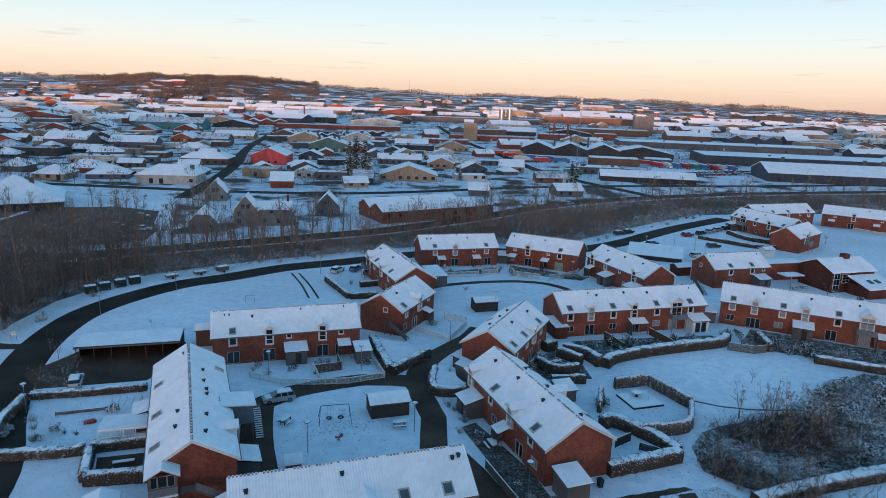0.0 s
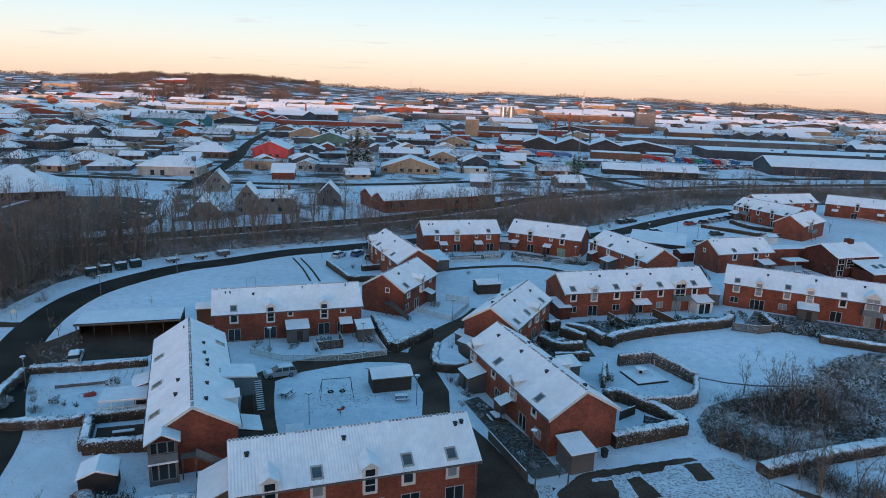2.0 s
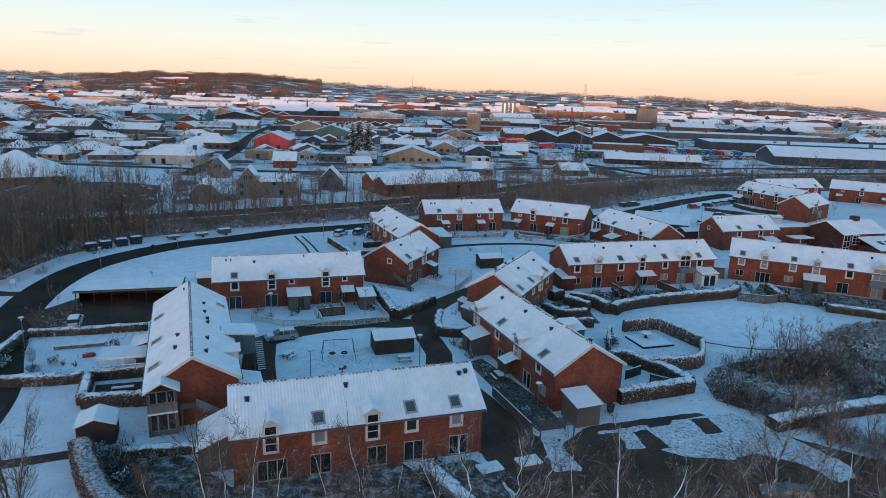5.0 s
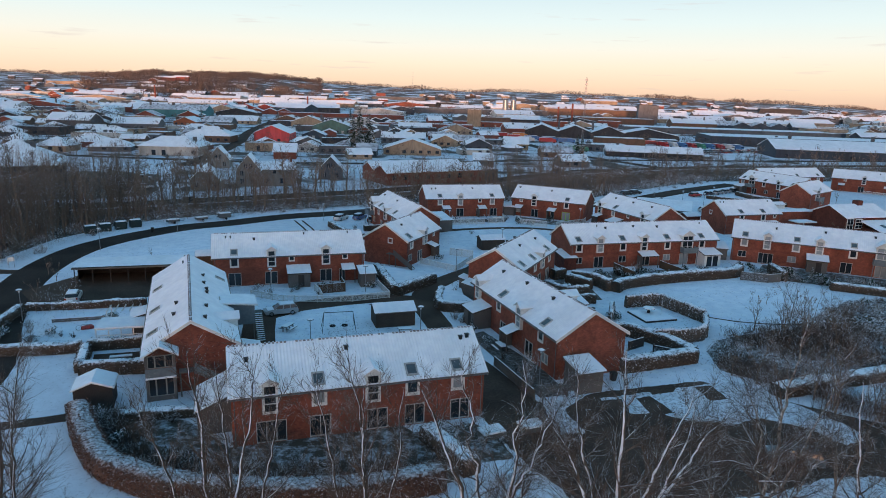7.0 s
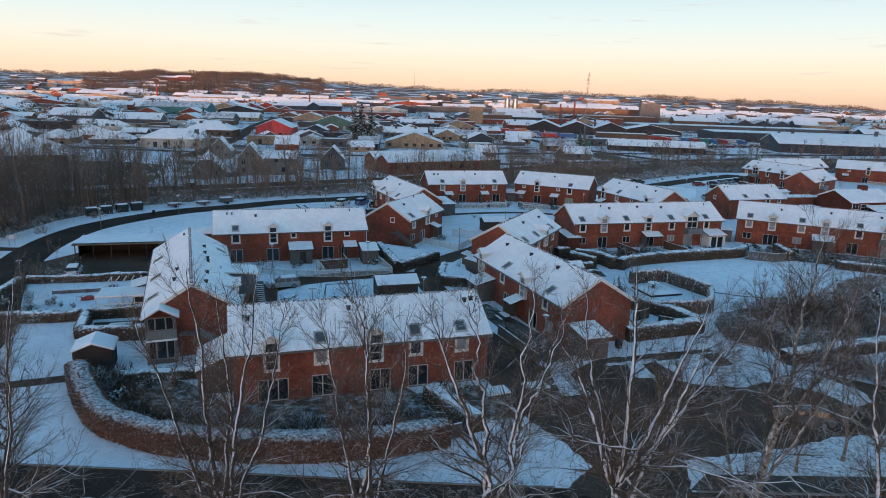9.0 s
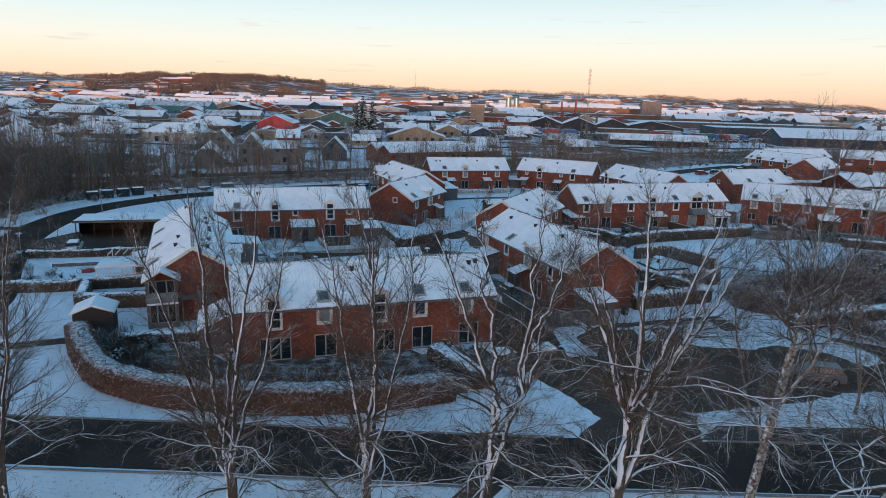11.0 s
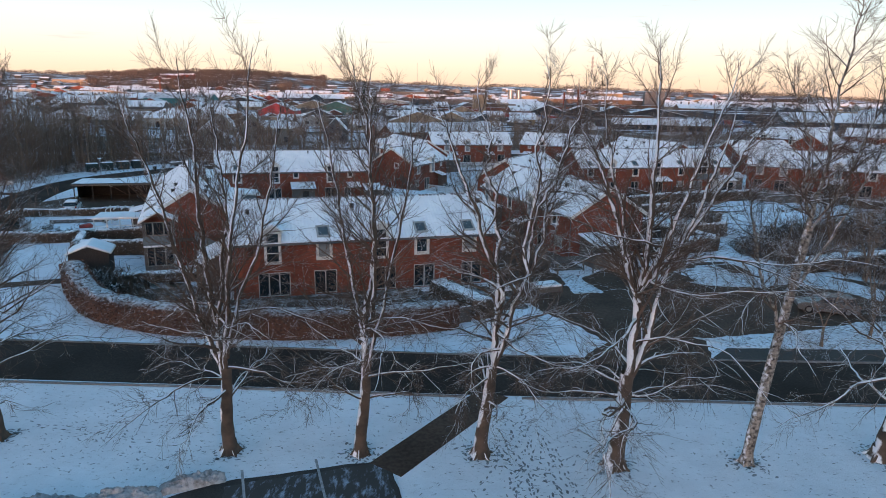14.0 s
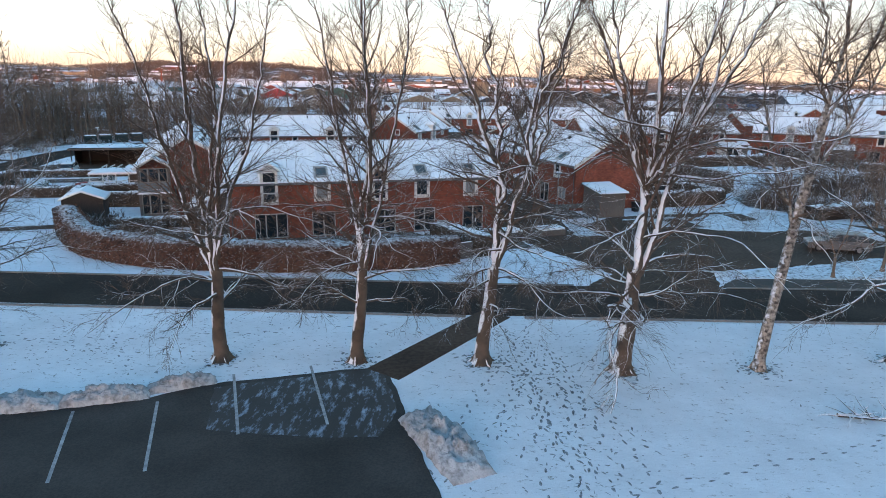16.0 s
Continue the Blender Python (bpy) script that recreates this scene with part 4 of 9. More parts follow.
HOUSE_M = row_house((-15.5, 158.6), (-6.2, 137.2), -1, [("b", .12), ("v", .3), ("d", .55), ("v", .75)], [("W", .15), ("P", .4), ("W", .7)], [("v", .4)], [("X", .5)], vents=[(.1, .3, 1), (.5, .3, 1), (.5, .2, -1), (.75, .2, -1), (.35, .2, -1)], label="red brick terrace near the ring road")
HOUSE_N = row_house((64.4, 159.5), (80.2, 164.3), -1, [("v", .3), ("v", .68), ("s", .88)], [("W", .3), ("X", .8)], vents=[(.06, .2, 1), (.12, .2, 1), (.9, .2, 1)], gables=("s", ""), label="red brick terrace linked to the common house")
HOUSE_H = row_house((-36.9, 89.4), (-25.9, 62.4), -1, [("v", .3), ("v", .6), ("v", .87)], [("X", .3), ("P", .62)], [("v", .2), ("v", .55), ("d", .8)], [("P", .3), ("W", .6), ("X", .85)], vents=[(.12, .15, 1), (.7, .3, 1), (.82, .35, 1), (.3, .35, -1), (.42, .35, -1), (.5, .4, -1), (.55, .4, -1), (.75, .35, -1), (.9, .3, -1)], label="red brick terrace with a corner bay and outside stair")
HOUSE_J = row_house((40.7, 166.8), (49.5, 146.0), -1, [("d", .12), ("v", .35), ("s", .6), ("d", .85)], [("c", .12), ("X", .45), ("P", .7), ("X", .9)], [("v", .5)], [("P", .5)], vents=[(.2, .3, 1), (.5, .3, 1), (.8, .3, 1)], label="red brick terrace by the parking yard")
HOUSE_P = row_house((113.5, 246.0), (140.0, 254.6), -1, [("v", .3), ("v", .55), ("s", .75), ("v", .9)], [("P", .6), ("W", .85)], vents=[(.2, .3, 1), (.6, .2, 1)], label="far red brick terrace below the bank")
HOUSE_Q = row_house((107.4, 238.4), (117.0, 215.6), -1, [("v", .08), ("b", .25), ("v", .45), ("d", .7), ("v", .9)], [("X", .1), ("P", .3), ("W", .5), ("P", .72), ("W", .9)], vents=[(.15, .3, 1), (.5, .3, 1)], label="red brick terrace with balcony by the parking yard")
HOUSE_R = row_house((146.0, 253.0), (171.0, 236.0), -1, [("s", .15), ("d", .35), ("s", .65), ("v", .8)], [("c", .12), ("P", .33), ("c", .6), ("P", .8)], vents=[(.5, .3, 1)], label="red brick terrace with white fenced gardens")
HOUSE_S = row_house((105.5, 201.0), (118.0, 212.0), 1, [("v", .4), ("v", .8)], [("W", .4)], [("b", .3)], [("W", .6)], vents=[(.3, .3, 1)], label="red brick corner terrace with a glazed bay")


# ---- bare trees ----
def branch(mb, rnd, start, way, length, radius, segs, sides, bend, lift, end=0.35):
    """One crooked, tapering limb. Returns its points and radii."""
    p, d = Vector(start), Vector(way).normalized()
    pts, rad = [p.copy()], [radius]
    for i in range(segs):
        d = (d + Vector((rnd.gauss(0, bend), rnd.gauss(0, bend), rnd.gauss(0, bend * 0.7) + lift))).normalized()
        p = p + d * (length / segs)
        pts.append(p.copy())
        rad.append(radius * (1 - (1 - end) * (i + 1) / segs))
    mb.tube(pts, rad, sides, caps=False)
    return pts, rad


def side_way(rnd, d, spread):
    """A way that leaves d at about the given angle, in degrees."""
    a = Vector((rnd.gauss(0, 1), rnd.gauss(0, 1), rnd.gauss(0, 1)))
    a = (a - a.dot(d) * d).normalized()
    s = radians(spread)
    return (d * math.cos(s) + a * math.sin(s)).normalized()


def bare_tree(seed, height, girth, leaders=3, fork=0.25, limbs=9, forks=7, twigs=6, droop=0.0, lean=(0, 0), low=0, thin=1.0, wide=1.0, cheap=False, stout=0.6):
    """Trunk mesh and crown mesh of a leafless tree whose stem forks into upright leaders."""
    rnd = random.Random(seed)
    trunk, crown = MB(), MB()
    stem, _ = branch(trunk, rnd, (0, 0, 0), (lean[0], lean[1], 1), height * fork, girth, 5, 10, 0.04, 0.05, 0.78)
    trunk.tube([(0, 0, -0.15), (0, 0, 0.12), (0, 0, 0.5)], [girth * 1.7, girth * 1.35, girth * 1.02], 10, caps=False)
    tops = []
    for k in range(leaders):
        w = 2 * math.pi * (k + rnd.random() * 0.5) / leaders
        tilt = rnd.uniform(0.14, 0.42) * wide if leaders > 1 else 0.03
        tops.append(branch(trunk, rnd, stem[-1] - Vector((0, 0, 0.2)), (math.cos(w) * tilt + lean[0], math.sin(w) * tilt + lean[1], 1), height * (1 - fork) * rnd.uniform(0.78, 1.0), girth * (stout if leaders > 1 else 0.8), 6 if cheap else 12, 4 if cheap else 8, 0.09 if cheap else 0.13, 0.07, 0.08))
    scaf = []
    for pts, rad in tops:
        for _ in range(limbs):
            i = rnd.randrange(1, len(pts) - 1)
            t = i / len(pts)
            d = (pts[i + 1] - pts[i]).normalized()
            scaf.append((pts[i], side_way(rnd, d, rnd.uniform(26, 56)), height * rnd.uniform(0.14, 0.27) * (1.15 - t * 0.7) * wide, rad[i] * rnd.uniform(0.35, 0.55), 0.12 - droop))
        scaf.append((pts[-2], (pts[-1] - pts[-2]).normalized(), height * 0.12, rad[-1], 0.03))
    for _ in range(low):
        i = rnd.randrange(2, len(stem))
        w = rnd.uniform(0, 2 * math.pi)
        scaf.append((stem[i], (math.cos(w), math.sin(w), rnd.uniform(-0.1, 0.25)), height * rnd.uniform(0.20, 0.32), girth * 0.3, 0.01))
    for start, way, length, radius, lift in scaf:
        pts, rad = branch(crown, rnd, start, way, length, radius, 4 if cheap else 6, 3 if cheap else 5, 0.14, lift, 0.25)
        for _ in range(forks):
            i = rnd.randrange(1, len(pts) - 1)
            d = (pts[i + 1] - pts[i]).normalized()
            q, r = branch(crown, rnd, pts[i], side_way(rnd, d, rnd.uniform(25, 60)), length * rnd.uniform(0.28, 0.55), max(rad[i] * 0.5, 0.012 * thin), 3 if cheap else 4, 3, 0.16, 0.05 - droop, 0.35)
            for _ in range(twigs):
                j = rnd.randrange(1, len(q) - 1)
                e = (q[j + 1] - q[j]).normalized()
                crown.spike([q[j], q[j] + side_way(rnd, e, rnd.uniform(20, 55)) * length * rnd.uniform(0.16, 0.36)], 0.008 * thin)
    return trunk, crown


def roadside_tree(seed, height, girth, leaders, bole=4.2, stem_lean=0.0, limbs=19, low=5, reach=5.0, crook=0.035, rise=0.10, twig=1.0, fork=0.5, side=0.0, hang=0.0, broad=1.0):
    """Trunk, crown, leaders and low boughs of an old roadside tree.

    Each leader is (foot height, foot x, top x, top height, bow, y drift): it leaves the stem there and climbs to its top;
    limbs, branches and twigs leave it at narrower and narrower gauge and turn upwards.
    """
    rnd = random.Random(seed)
    trunk, crown, arms, boughs = MB(), MB(), [], MB()

    def limb(mb, start, way, length, radius, segs, sides, wander, pull, end):
        """A limb that wanders a little and is drawn up (or down) as it goes."""
        p, d = Vector(start), Vector(way).normalized()
        pts, rad = [p.copy()], [radius]
        for i in range(segs):
            d = (d + Vector((rnd.gauss(0, wander), rnd.gauss(0, wander), rnd.gauss(0, wander * 0.8) + pull))).normalized()
            p = p + d * (length / segs)
            pts.append(p.copy())
            rad.append(radius * (1 - (1 - end) * ((i + 1) / segs) ** 0.8))
        mb.tube(pts, rad, sides, caps=False)
        return pts, rad

    def twigs(mb, pts, n, lo, hi, pull, thick=0.0066):
        """Fine bent twigs along a branch, the last one at its tip."""
        for k in range(n):
            j = len(pts) - 2 if k == 0 else rnd.randrange(0, len(pts) - 1)
            e = (pts[j + 1] - pts[j]).normalized()
            at = pts[j].lerp(pts[j + 1], rnd.random() if k else 1.0)
            w = side_way(rnd, e, rnd.uniform(20, 48)) if k else e
            l = rnd.uniform(lo, hi)
            mid = at + w * l * 0.5
            w2 = (w + Vector((rnd.gauss(0, 0.34), rnd.gauss(0, 0.34), rnd.gauss(0, 0.26) + pull))).normalized()
            mb.spike([at, mid, mid + w2 * l * 0.5], thick * twig * rnd.uniform(0.75, 1.2))

    def dress(mb, pts, rad, length, n, m, pull, first=1):
        """Branches of the third order along a limb, each with its twigs."""
        for k in range(n):
            i = min(len(pts) - 2, first + int((k + rnd.random()) / n * (len(pts) - 1 - first)))
            d = (pts[i + 1] - pts[i]).normalized()
            l = length * rnd.uniform(0.28, 0.55) * (1.1 - 0.45 * i / len(pts))
            q, _ = limb(mb, pts[i], side_way(rnd, d, rnd.uniform(24, 50)), l, max(min(rad[i] * 0.55, 0.022), 0.0095 * twig), 4, 3, 0.13 + crook, pull, 0.5)
            twigs(mb, q, m, 0.22 + 0.12 * l, 0.5 + 0.32 * l, pull)
        twigs(mb, pts, m, 0.3, 0.9, pull)

    stem = [Vector((stem_lean * t ** 1.3 + 0.05 * math.sin(5 * t + seed), 0.04 * math.sin(4 * t + seed), bole * t)) for t in (k / 8 for k in range(9))]
    trunk.tube(stem, [girth * (1 - 0.24 * k / 8) * (1 + 0.05 * math.sin(2.7 * k + seed)) for k in range(9)], 12, caps=False)
    trunk.tube([(0, 0, -0.15), (0, 0, 0.06), (0, 0, 0.2), (0.01 * stem_lean, 0, 0.65)], [girth * 1.7, girth * 1.42, girth * 1.2, girth * 1.0], 12, caps=False)
    for k in range(5):
        w = k * 1.257 + seed
        trunk.tube([(math.cos(w) * girth * 0.7, math.sin(w) * girth * 0.7, 0.42), (math.cos(w) * girth * 1.35, math.sin(w) * girth * 1.35, 0.08), (math.cos(w) * girth * 2.1, math.sin(w) * girth * 2.1, -0.08)], [girth * 0.3, girth * 0.3, girth * 0.12], 5, caps=False)
    tops = []
    for k, (z0, x0, x1, z1, bow, dy) in enumerate(leaders):
        n, pts, rad = 26, [], []
        ph, r0 = rnd.uniform(0, 6.28), girth * (fork if k == 0 else fork * rnd.uniform(0.6, 0.85)) * (1 - 0.5 * (z0 - min(q[0] for q in leaders)) / (height - bole))
        off = Vector((0, 0, 0))
        for i in range(n + 1):
            t = i / n
            off = off * 0.93 + Vector((rnd.gauss(0, crook), rnd.gauss(0, crook), 0)) * (1.6 if i else 0)
            pts.append(Vector((x0 + (x1 - x0) * t + bow * math.sin(math.pi * t) + 0.10 * math.sin(7 * t + ph) * min(1, 4 * t), dy * t ** 0.9 + 0.1 * math.sin(6 * t + 2 * ph) * min(1, 4 * t), z0 + (z1 - z0) * t)) + off)
            rad.append(r0 * ((1 - t) ** 0.85) + 0.012)
        arms.append(MB())
        arms[-1].tube(pts, rad, 7, caps=False)
        tops.append((pts, rad, z1 - z0))
    for pts, rad, span in tops:
        for a in range(limbs):
            t = (a + rnd.random()) / limbs
            i = min(len(pts) - 2, 2 + int(t * (len(pts) - 4)))
            d = (pts[i + 1] - pts[i]).normalized()
            w = side_way(rnd, d, rnd.uniform(28, 52) + 16 * (1 - t) ** 2)
            w = (w + Vector((side, 0, 0))).normalized()
            length = broad * (span * rnd.uniform(0.16, 0.30) * (1.08 - 0.62 * t) + 0.5)
            lift = rise * (0.15 + 0.85 * t) - hang
            q, r = limb(crown, pts[i], w, length, rad[i] * rnd.uniform(0.34, 0.55) + 0.006, 8, 4, 0.07 + crook, lift, 0.2)
            dress(crown, q, r, length, 5 + int(length * 1.6), 6, lift * 0.9)
        for a in range(14):
            i = rnd.randrange(5, len(pts) - 1)
            q, r = limb(crown, pts[i], side_way(rnd, (pts[i + 1] - pts[i]).normalized(), rnd.uniform(25, 60)), rnd.uniform(0.6, 1.5), 0.016, 4, 3, 0.1, rise - hang, 0.5)
            twigs(crown, q, 6, 0.25, 0.8, rise - hang)
    for k in range(low):
        w = 2 * math.pi * (k + rnd.random() * 0.8) / low
        src = stem[rnd.randrange(5, 9)] if k % 2 else tops[k % len(tops)][0][rnd.randrange(1, 6)]
        length = reach * rnd.uniform(0.7, 1.3)
        q, r = limb(boughs, src, (math.cos(w) + side * 0.5, math.sin(w) * 0.8, rnd.uniform(-0.05, 0.4)), length, girth * rnd.uniform(0.16, 0.28), 15, 5, 0.18, rnd.uniform(-0.05, 0.005), 0.18)
        for _ in range(7):
            i = rnd.randrange(2, len(q) - 2)
            d = (q[i + 1] - q[i]).normalized()
            l2 = length * rnd.uniform(0.22, 0.48)
            q2, r2 = limb(boughs, q[i], side_way(rnd, d, rnd.uniform(25, 60)), l2, max(r[i] * 0.5, 0.016), 8, 4, 0.24, rnd.uniform(-0.08, 0.03), 0.25)
            dress(crown, q2, r2, l2 * 0.8, 5, 4, -0.04, 2)
        dress(crown, q, r, length * 0.4, 7, 4, -0.03, 3)
    return trunk, crown, arms, boughs


def plant_tree(name, x, y, meshes, label, category="tree", group="", scale=1.0, turn=0.0, mats=None):
    t = thing(name, x, y, 0, turn, label, category, group)
    t.scale = (scale,) * 3
    for name, me in meshes if len(meshes) > 2 else zip(("trunk", "crown"), meshes):
        part(name, me, None, t)
    return t


def tree_meshes(tag, bark, twig, **k):
    a, b = bare_tree(**k)
    return a.mesh(tag + "_trunk", bark, True), b.mesh(tag + "_crown", twig, True)


M_BRUSH = capped("brown_brush", ((0.24, 0.165, 0.12), (0.14, 0.10, 0.075)), amount=0.95, soft=0.3, scale=0.4, patch=0.5)
M_BARK_PLAIN = capped("grey_brown_bark", ((0.125, 0.092, 0.07), (0.06, 0.046, 0.037)), amount=0.86, soft=0.07, scale=1.5, patch=0.42, wind=(-0.8, -0.35, 0.45))
M_LIMB = capped("snow_lined_limbs", ((0.125, 0.09, 0.068), (0.06, 0.046, 0.037)), amount=0.5, soft=0.12, scale=2.2, patch=0.5, wind=(-0.75, -0.45, 0.5))
M_BOUGH = capped("snow_lined_boughs", ((0.14, 0.098, 0.072), (0.07, 0.052, 0.04)), amount=0.55, soft=0.1, scale=2.2, patch=0.34, wind=(-0.3, -0.2, 0.9))
FRONT = [
    (-10.6, 28.2, dict(seed=3, height=19.0, girth=0.33, bole=4.4, low=12, reach=5.6, leaders=[(4.1, -0.05, -1.9, 18.6, 0.15, 0.7), (4.2, 0.05, 2.2, 19.0, -0.4, -0.6), (4.3, -0.1, -3.3, 16.8, -0.1, -0.9), (4.9, 0.15, 2.9, 17.2, 0.15, 1.2), (6.0, -0.2, -0.3, 17.6, 0.2, 1.8)]), "tall bare tree with frosted branches and many leaders"),
    (-4.25, 28.4, dict(seed=11, height=18.8, girth=0.30, bole=4.6, stem_lean=0.32, low=11, reach=4.8, leaders=[(4.4, 0.3, -0.3, 18.8, 0.55, 0.5), (4.5, 0.4, 2.7, 17.6, 0.35, -0.7), (4.4, 0.25, -2.2, 17.2, 0.25, 0.9), (7.0, 0.6, 0.9, 18.0, 0.2, -1.5)]), "tall bare tree with snow lined branches"),
    (1.6, 28.6, dict(seed=23, height=18.9, girth=0.34, bole=4.6, stem_lean=0.4, low=12, reach=4.4, crook=0.075, rise=0.05, leaders=[(4.3, 0.35, -2.4, 17.2, 1.2, 0.3), (4.4, 0.5, 2.0, 18.9, 0.15, -0.6), (4.6, 0.55, 4.6, 17.8, 0.2, 0.5), (8.6, 1.7, 3.6, 17.6, -0.2, -1.2), (7.5, 0.5, -0.3, 18.0, 0.3, 1.4)]), "tall bare tree with crooked spreading crown"),
    (8.0, 28.0, dict(seed=37, height=19.6, girth=0.41, bole=4.8, stem_lean=0.25, low=19, reach=7.2, rise=0.085, side=0.12, leaders=[(4.5, 0.25, 0.6, 19.6, 0.3, 0.3), (4.6, 0.4, 3.6, 17.6, 0.1, -0.8), (8.6, 0.5, 5.6, 16.8, 0.1, 0.5), (7.8, 0.45, -1.4, 18.2, -0.2, 0.8), (9.0, 0.55, 3.0, 18.6, 0.1, -1.2), (8.2, 0.5, -2.6, 16.4, 0.1, -0.6)]), "large bare tree with long low snowy boughs"),
    (21.4, 29.4, dict(seed=59, height=19.6, girth=0.42, bole=4.4, stem_lean=0.9, low=11, reach=7.0, leaders=[(4.2, 0.85, 2.2, 19.6, 0.2, 0.3), (4.3, 0.9, 4.6, 17.8, 0.1, -0.9), (4.5, 0.8, -0.8, 17.6, 0.2, 0.8), (7.0, 1.2, 3.4, 18.6, 0.1, 1.4)]), "large bare tree with long low snowy boughs"),
    (-22.5, 28.8, dict(seed=71, height=18.6, girth=0.33, bole=4.2, low=10, reach=6.2, leaders=[(4.0, 0.0, 0.3, 18.6, 0.2, 0.4), (4.1, 0.0, 2.8, 17.0, 0.1, -0.8), (4.2, -0.1, -2.6, 17.2, 0.0, 0.7), (5.5, 0.1, 1.4, 17.8, 0.0, 1.6)]), "tall bare tree with drooping low boughs"),
]


def roadside_meshes(tag, bark, crown_bark, **k):
    a, b, arms, low = roadside_tree(**k)
    return [("trunk", a.mesh(tag + "_trunk", bark, True)), ("crown", b.mesh(tag + "_crown", crown_bark, True)), ("lower_crown", low.mesh(tag + "_boughs", M_BOUGH, True))] + [("leader", q.mesh(tag + "_leader", M_BIRCH if bark is M_BIRCH else M_LIMB, True)) for q in arms]


for x, y, k, label in FRONT:
    plant_tree("bare_tree", x, y, roadside_meshes("front", M_BARK_PLAIN, M_BARK, **k), label, group="roadside trees")
plant_tree("birch_tree", 14.5, 28.6, roadside_meshes("birch", M_BIRCH, M_BARK, seed=43, height=21.8, girth=0.25, bole=11.6, stem_lean=1.35, limbs=20, low=7, reach=3.4, fork=0.5, rise=0.09, twig=0.95, hang=0.02, broad=1.25, leaders=[(11.3, 1.3, 2.0, 21.8, 0.2, 0.3), (11.4, 1.35, -0.6, 18.6, 0.1, 0.5), (11.4, 1.35, 4.2, 20.2, 0.1, -0.5), (6.5, 0.75, -1.6, 14.5, -0.3, 0.6), (8.5, 1.0, 3.6, 16.2, 0.3, -0.7)]), "tall white-barked birch with fine hanging twigs", group="roadside trees")

# smaller kinds, each shared by many trees
YOUNG = [tree_meshes("young", M_FARBARK, M_FARBARK, seed=100 + i, height=9.5, girth=0.13, leaders=2 + i % 2, fork=0.2, limbs=7, forks=3, twigs=3, thin=2.4, cheap=True) for i in range(4)]
WOOD = [tree_meshes("wood", M_FARBARK, M_FARBARK, seed=200 + i, height=12.5, girth=0.2, leaders=1 + i % 3, fork=0.3, limbs=7 if i % 3 else 13, forks=4, twigs=2, thin=3.4, wide=1.1, cheap=True) for i in range(6)]


def shrub_mesh(tag, seed, twig, height=1.8, stems=26, forks=5, thick=0.02, wide=0.75):
    """A thicket of stems from one root."""
    rnd, mb = random.Random(seed), MB()
    for _ in range(stems):
        w, r = rnd.uniform(0, 2 * math.pi), rnd.uniform(0.05, 1) * wide
        base = (math.cos(w) * 0.35 * r * height, math.sin(w) * 0.35 * r * height, -0.05)
        pts, rad = branch(mb, rnd, base, (math.cos(w) * r, math.sin(w) * r, 1), height * rnd.uniform(0.6, 1.05), thick, 3, 3, 0.13, 0.02, 0.4)
        for _ in range(forks):
            i = rnd.randrange(1, len(pts) - 1)
            branch(mb, rnd, pts[i], side_way(rnd, (pts[i + 1] - pts[i]).normalized(), rnd.uniform(25, 65)), height * rnd.uniform(0.2, 0.4), thick * 0.6, 2, 3, 0.18, 0.03, 0.5)
    return mb.mesh(tag, twig, True)


M_SHRUB = capped("frosted_shrub_twigs", ((0.085, 0.058, 0.042), (0.04, 0.03, 0.023)), amount=0.52, soft=0.3, scale=1.2, patch=0.4)
M_RIME = capped("rime_white_twigs", ((0.20, 0.155, 0.125), (0.09, 0.067, 0.053)), amount=0.3, soft=0.5, scale=1.5, patch=0.4)
M_SCRUBTWIG = capped("dark_scrub_twigs", ((0.135, 0.09, 0.067), (0.065, 0.046, 0.036)), amount=0.9, soft=0.3, scale=1.2, patch=0.55)
SHRUBS = [shrub_mesh("shrub", 300 + i, M_SHRUB, thick=0.042, stems=17, forks=4) for i in range(3)] + [shrub_mesh("shrub", 310 + i, M_RIME, thick=0.042, stems=18, forks=4) for i in range(3)]


def leaf_ball(mb, rnd, c, r, n, size, flat=0.8):
    """Small leaf clumps scattered through an uneven crown."""
    for _ in range(n):
        d = Vector((rnd.gauss(0, 1), rnd.gauss(0, 1), rnd.gauss(0, 1))).normalized() * r * rnd.uniform(0.55, 1.05)
        p = Vector(c) + Vector((d.x, d.y, d.z * flat))
        a = Vector((rnd.gauss(0, 1), rnd.gauss(0, 1), rnd.gauss(0, 0.5))).normalized() * size * rnd.uniform(0.6, 1.3)
        b = a.cross(Vector((rnd.gauss(0, 1), rnd.gauss(0, 1), rnd.gauss(0, 1)))).normalized() * size * rnd.uniform(0.4, 0.9)
        mb.quad(p - a - b, p + a - b * 0.3, p + a + b, p - a * 0.4 + b)


def evergreen_mesh(seed, height=1.6, n=420):
    rnd, mb = random.Random(seed), MB()
    for _ in range(7):
        leaf_ball(mb, rnd, (rnd.gauss(0, 0.3) * height, rnd.gauss(0, 0.3) * height, rnd.uniform(0.2, 0.7) * height), height * rnd.uniform(0.2, 0.38), n // 7, 0.11)
    return mb.mesh("evergreen", M_EVERGREEN)


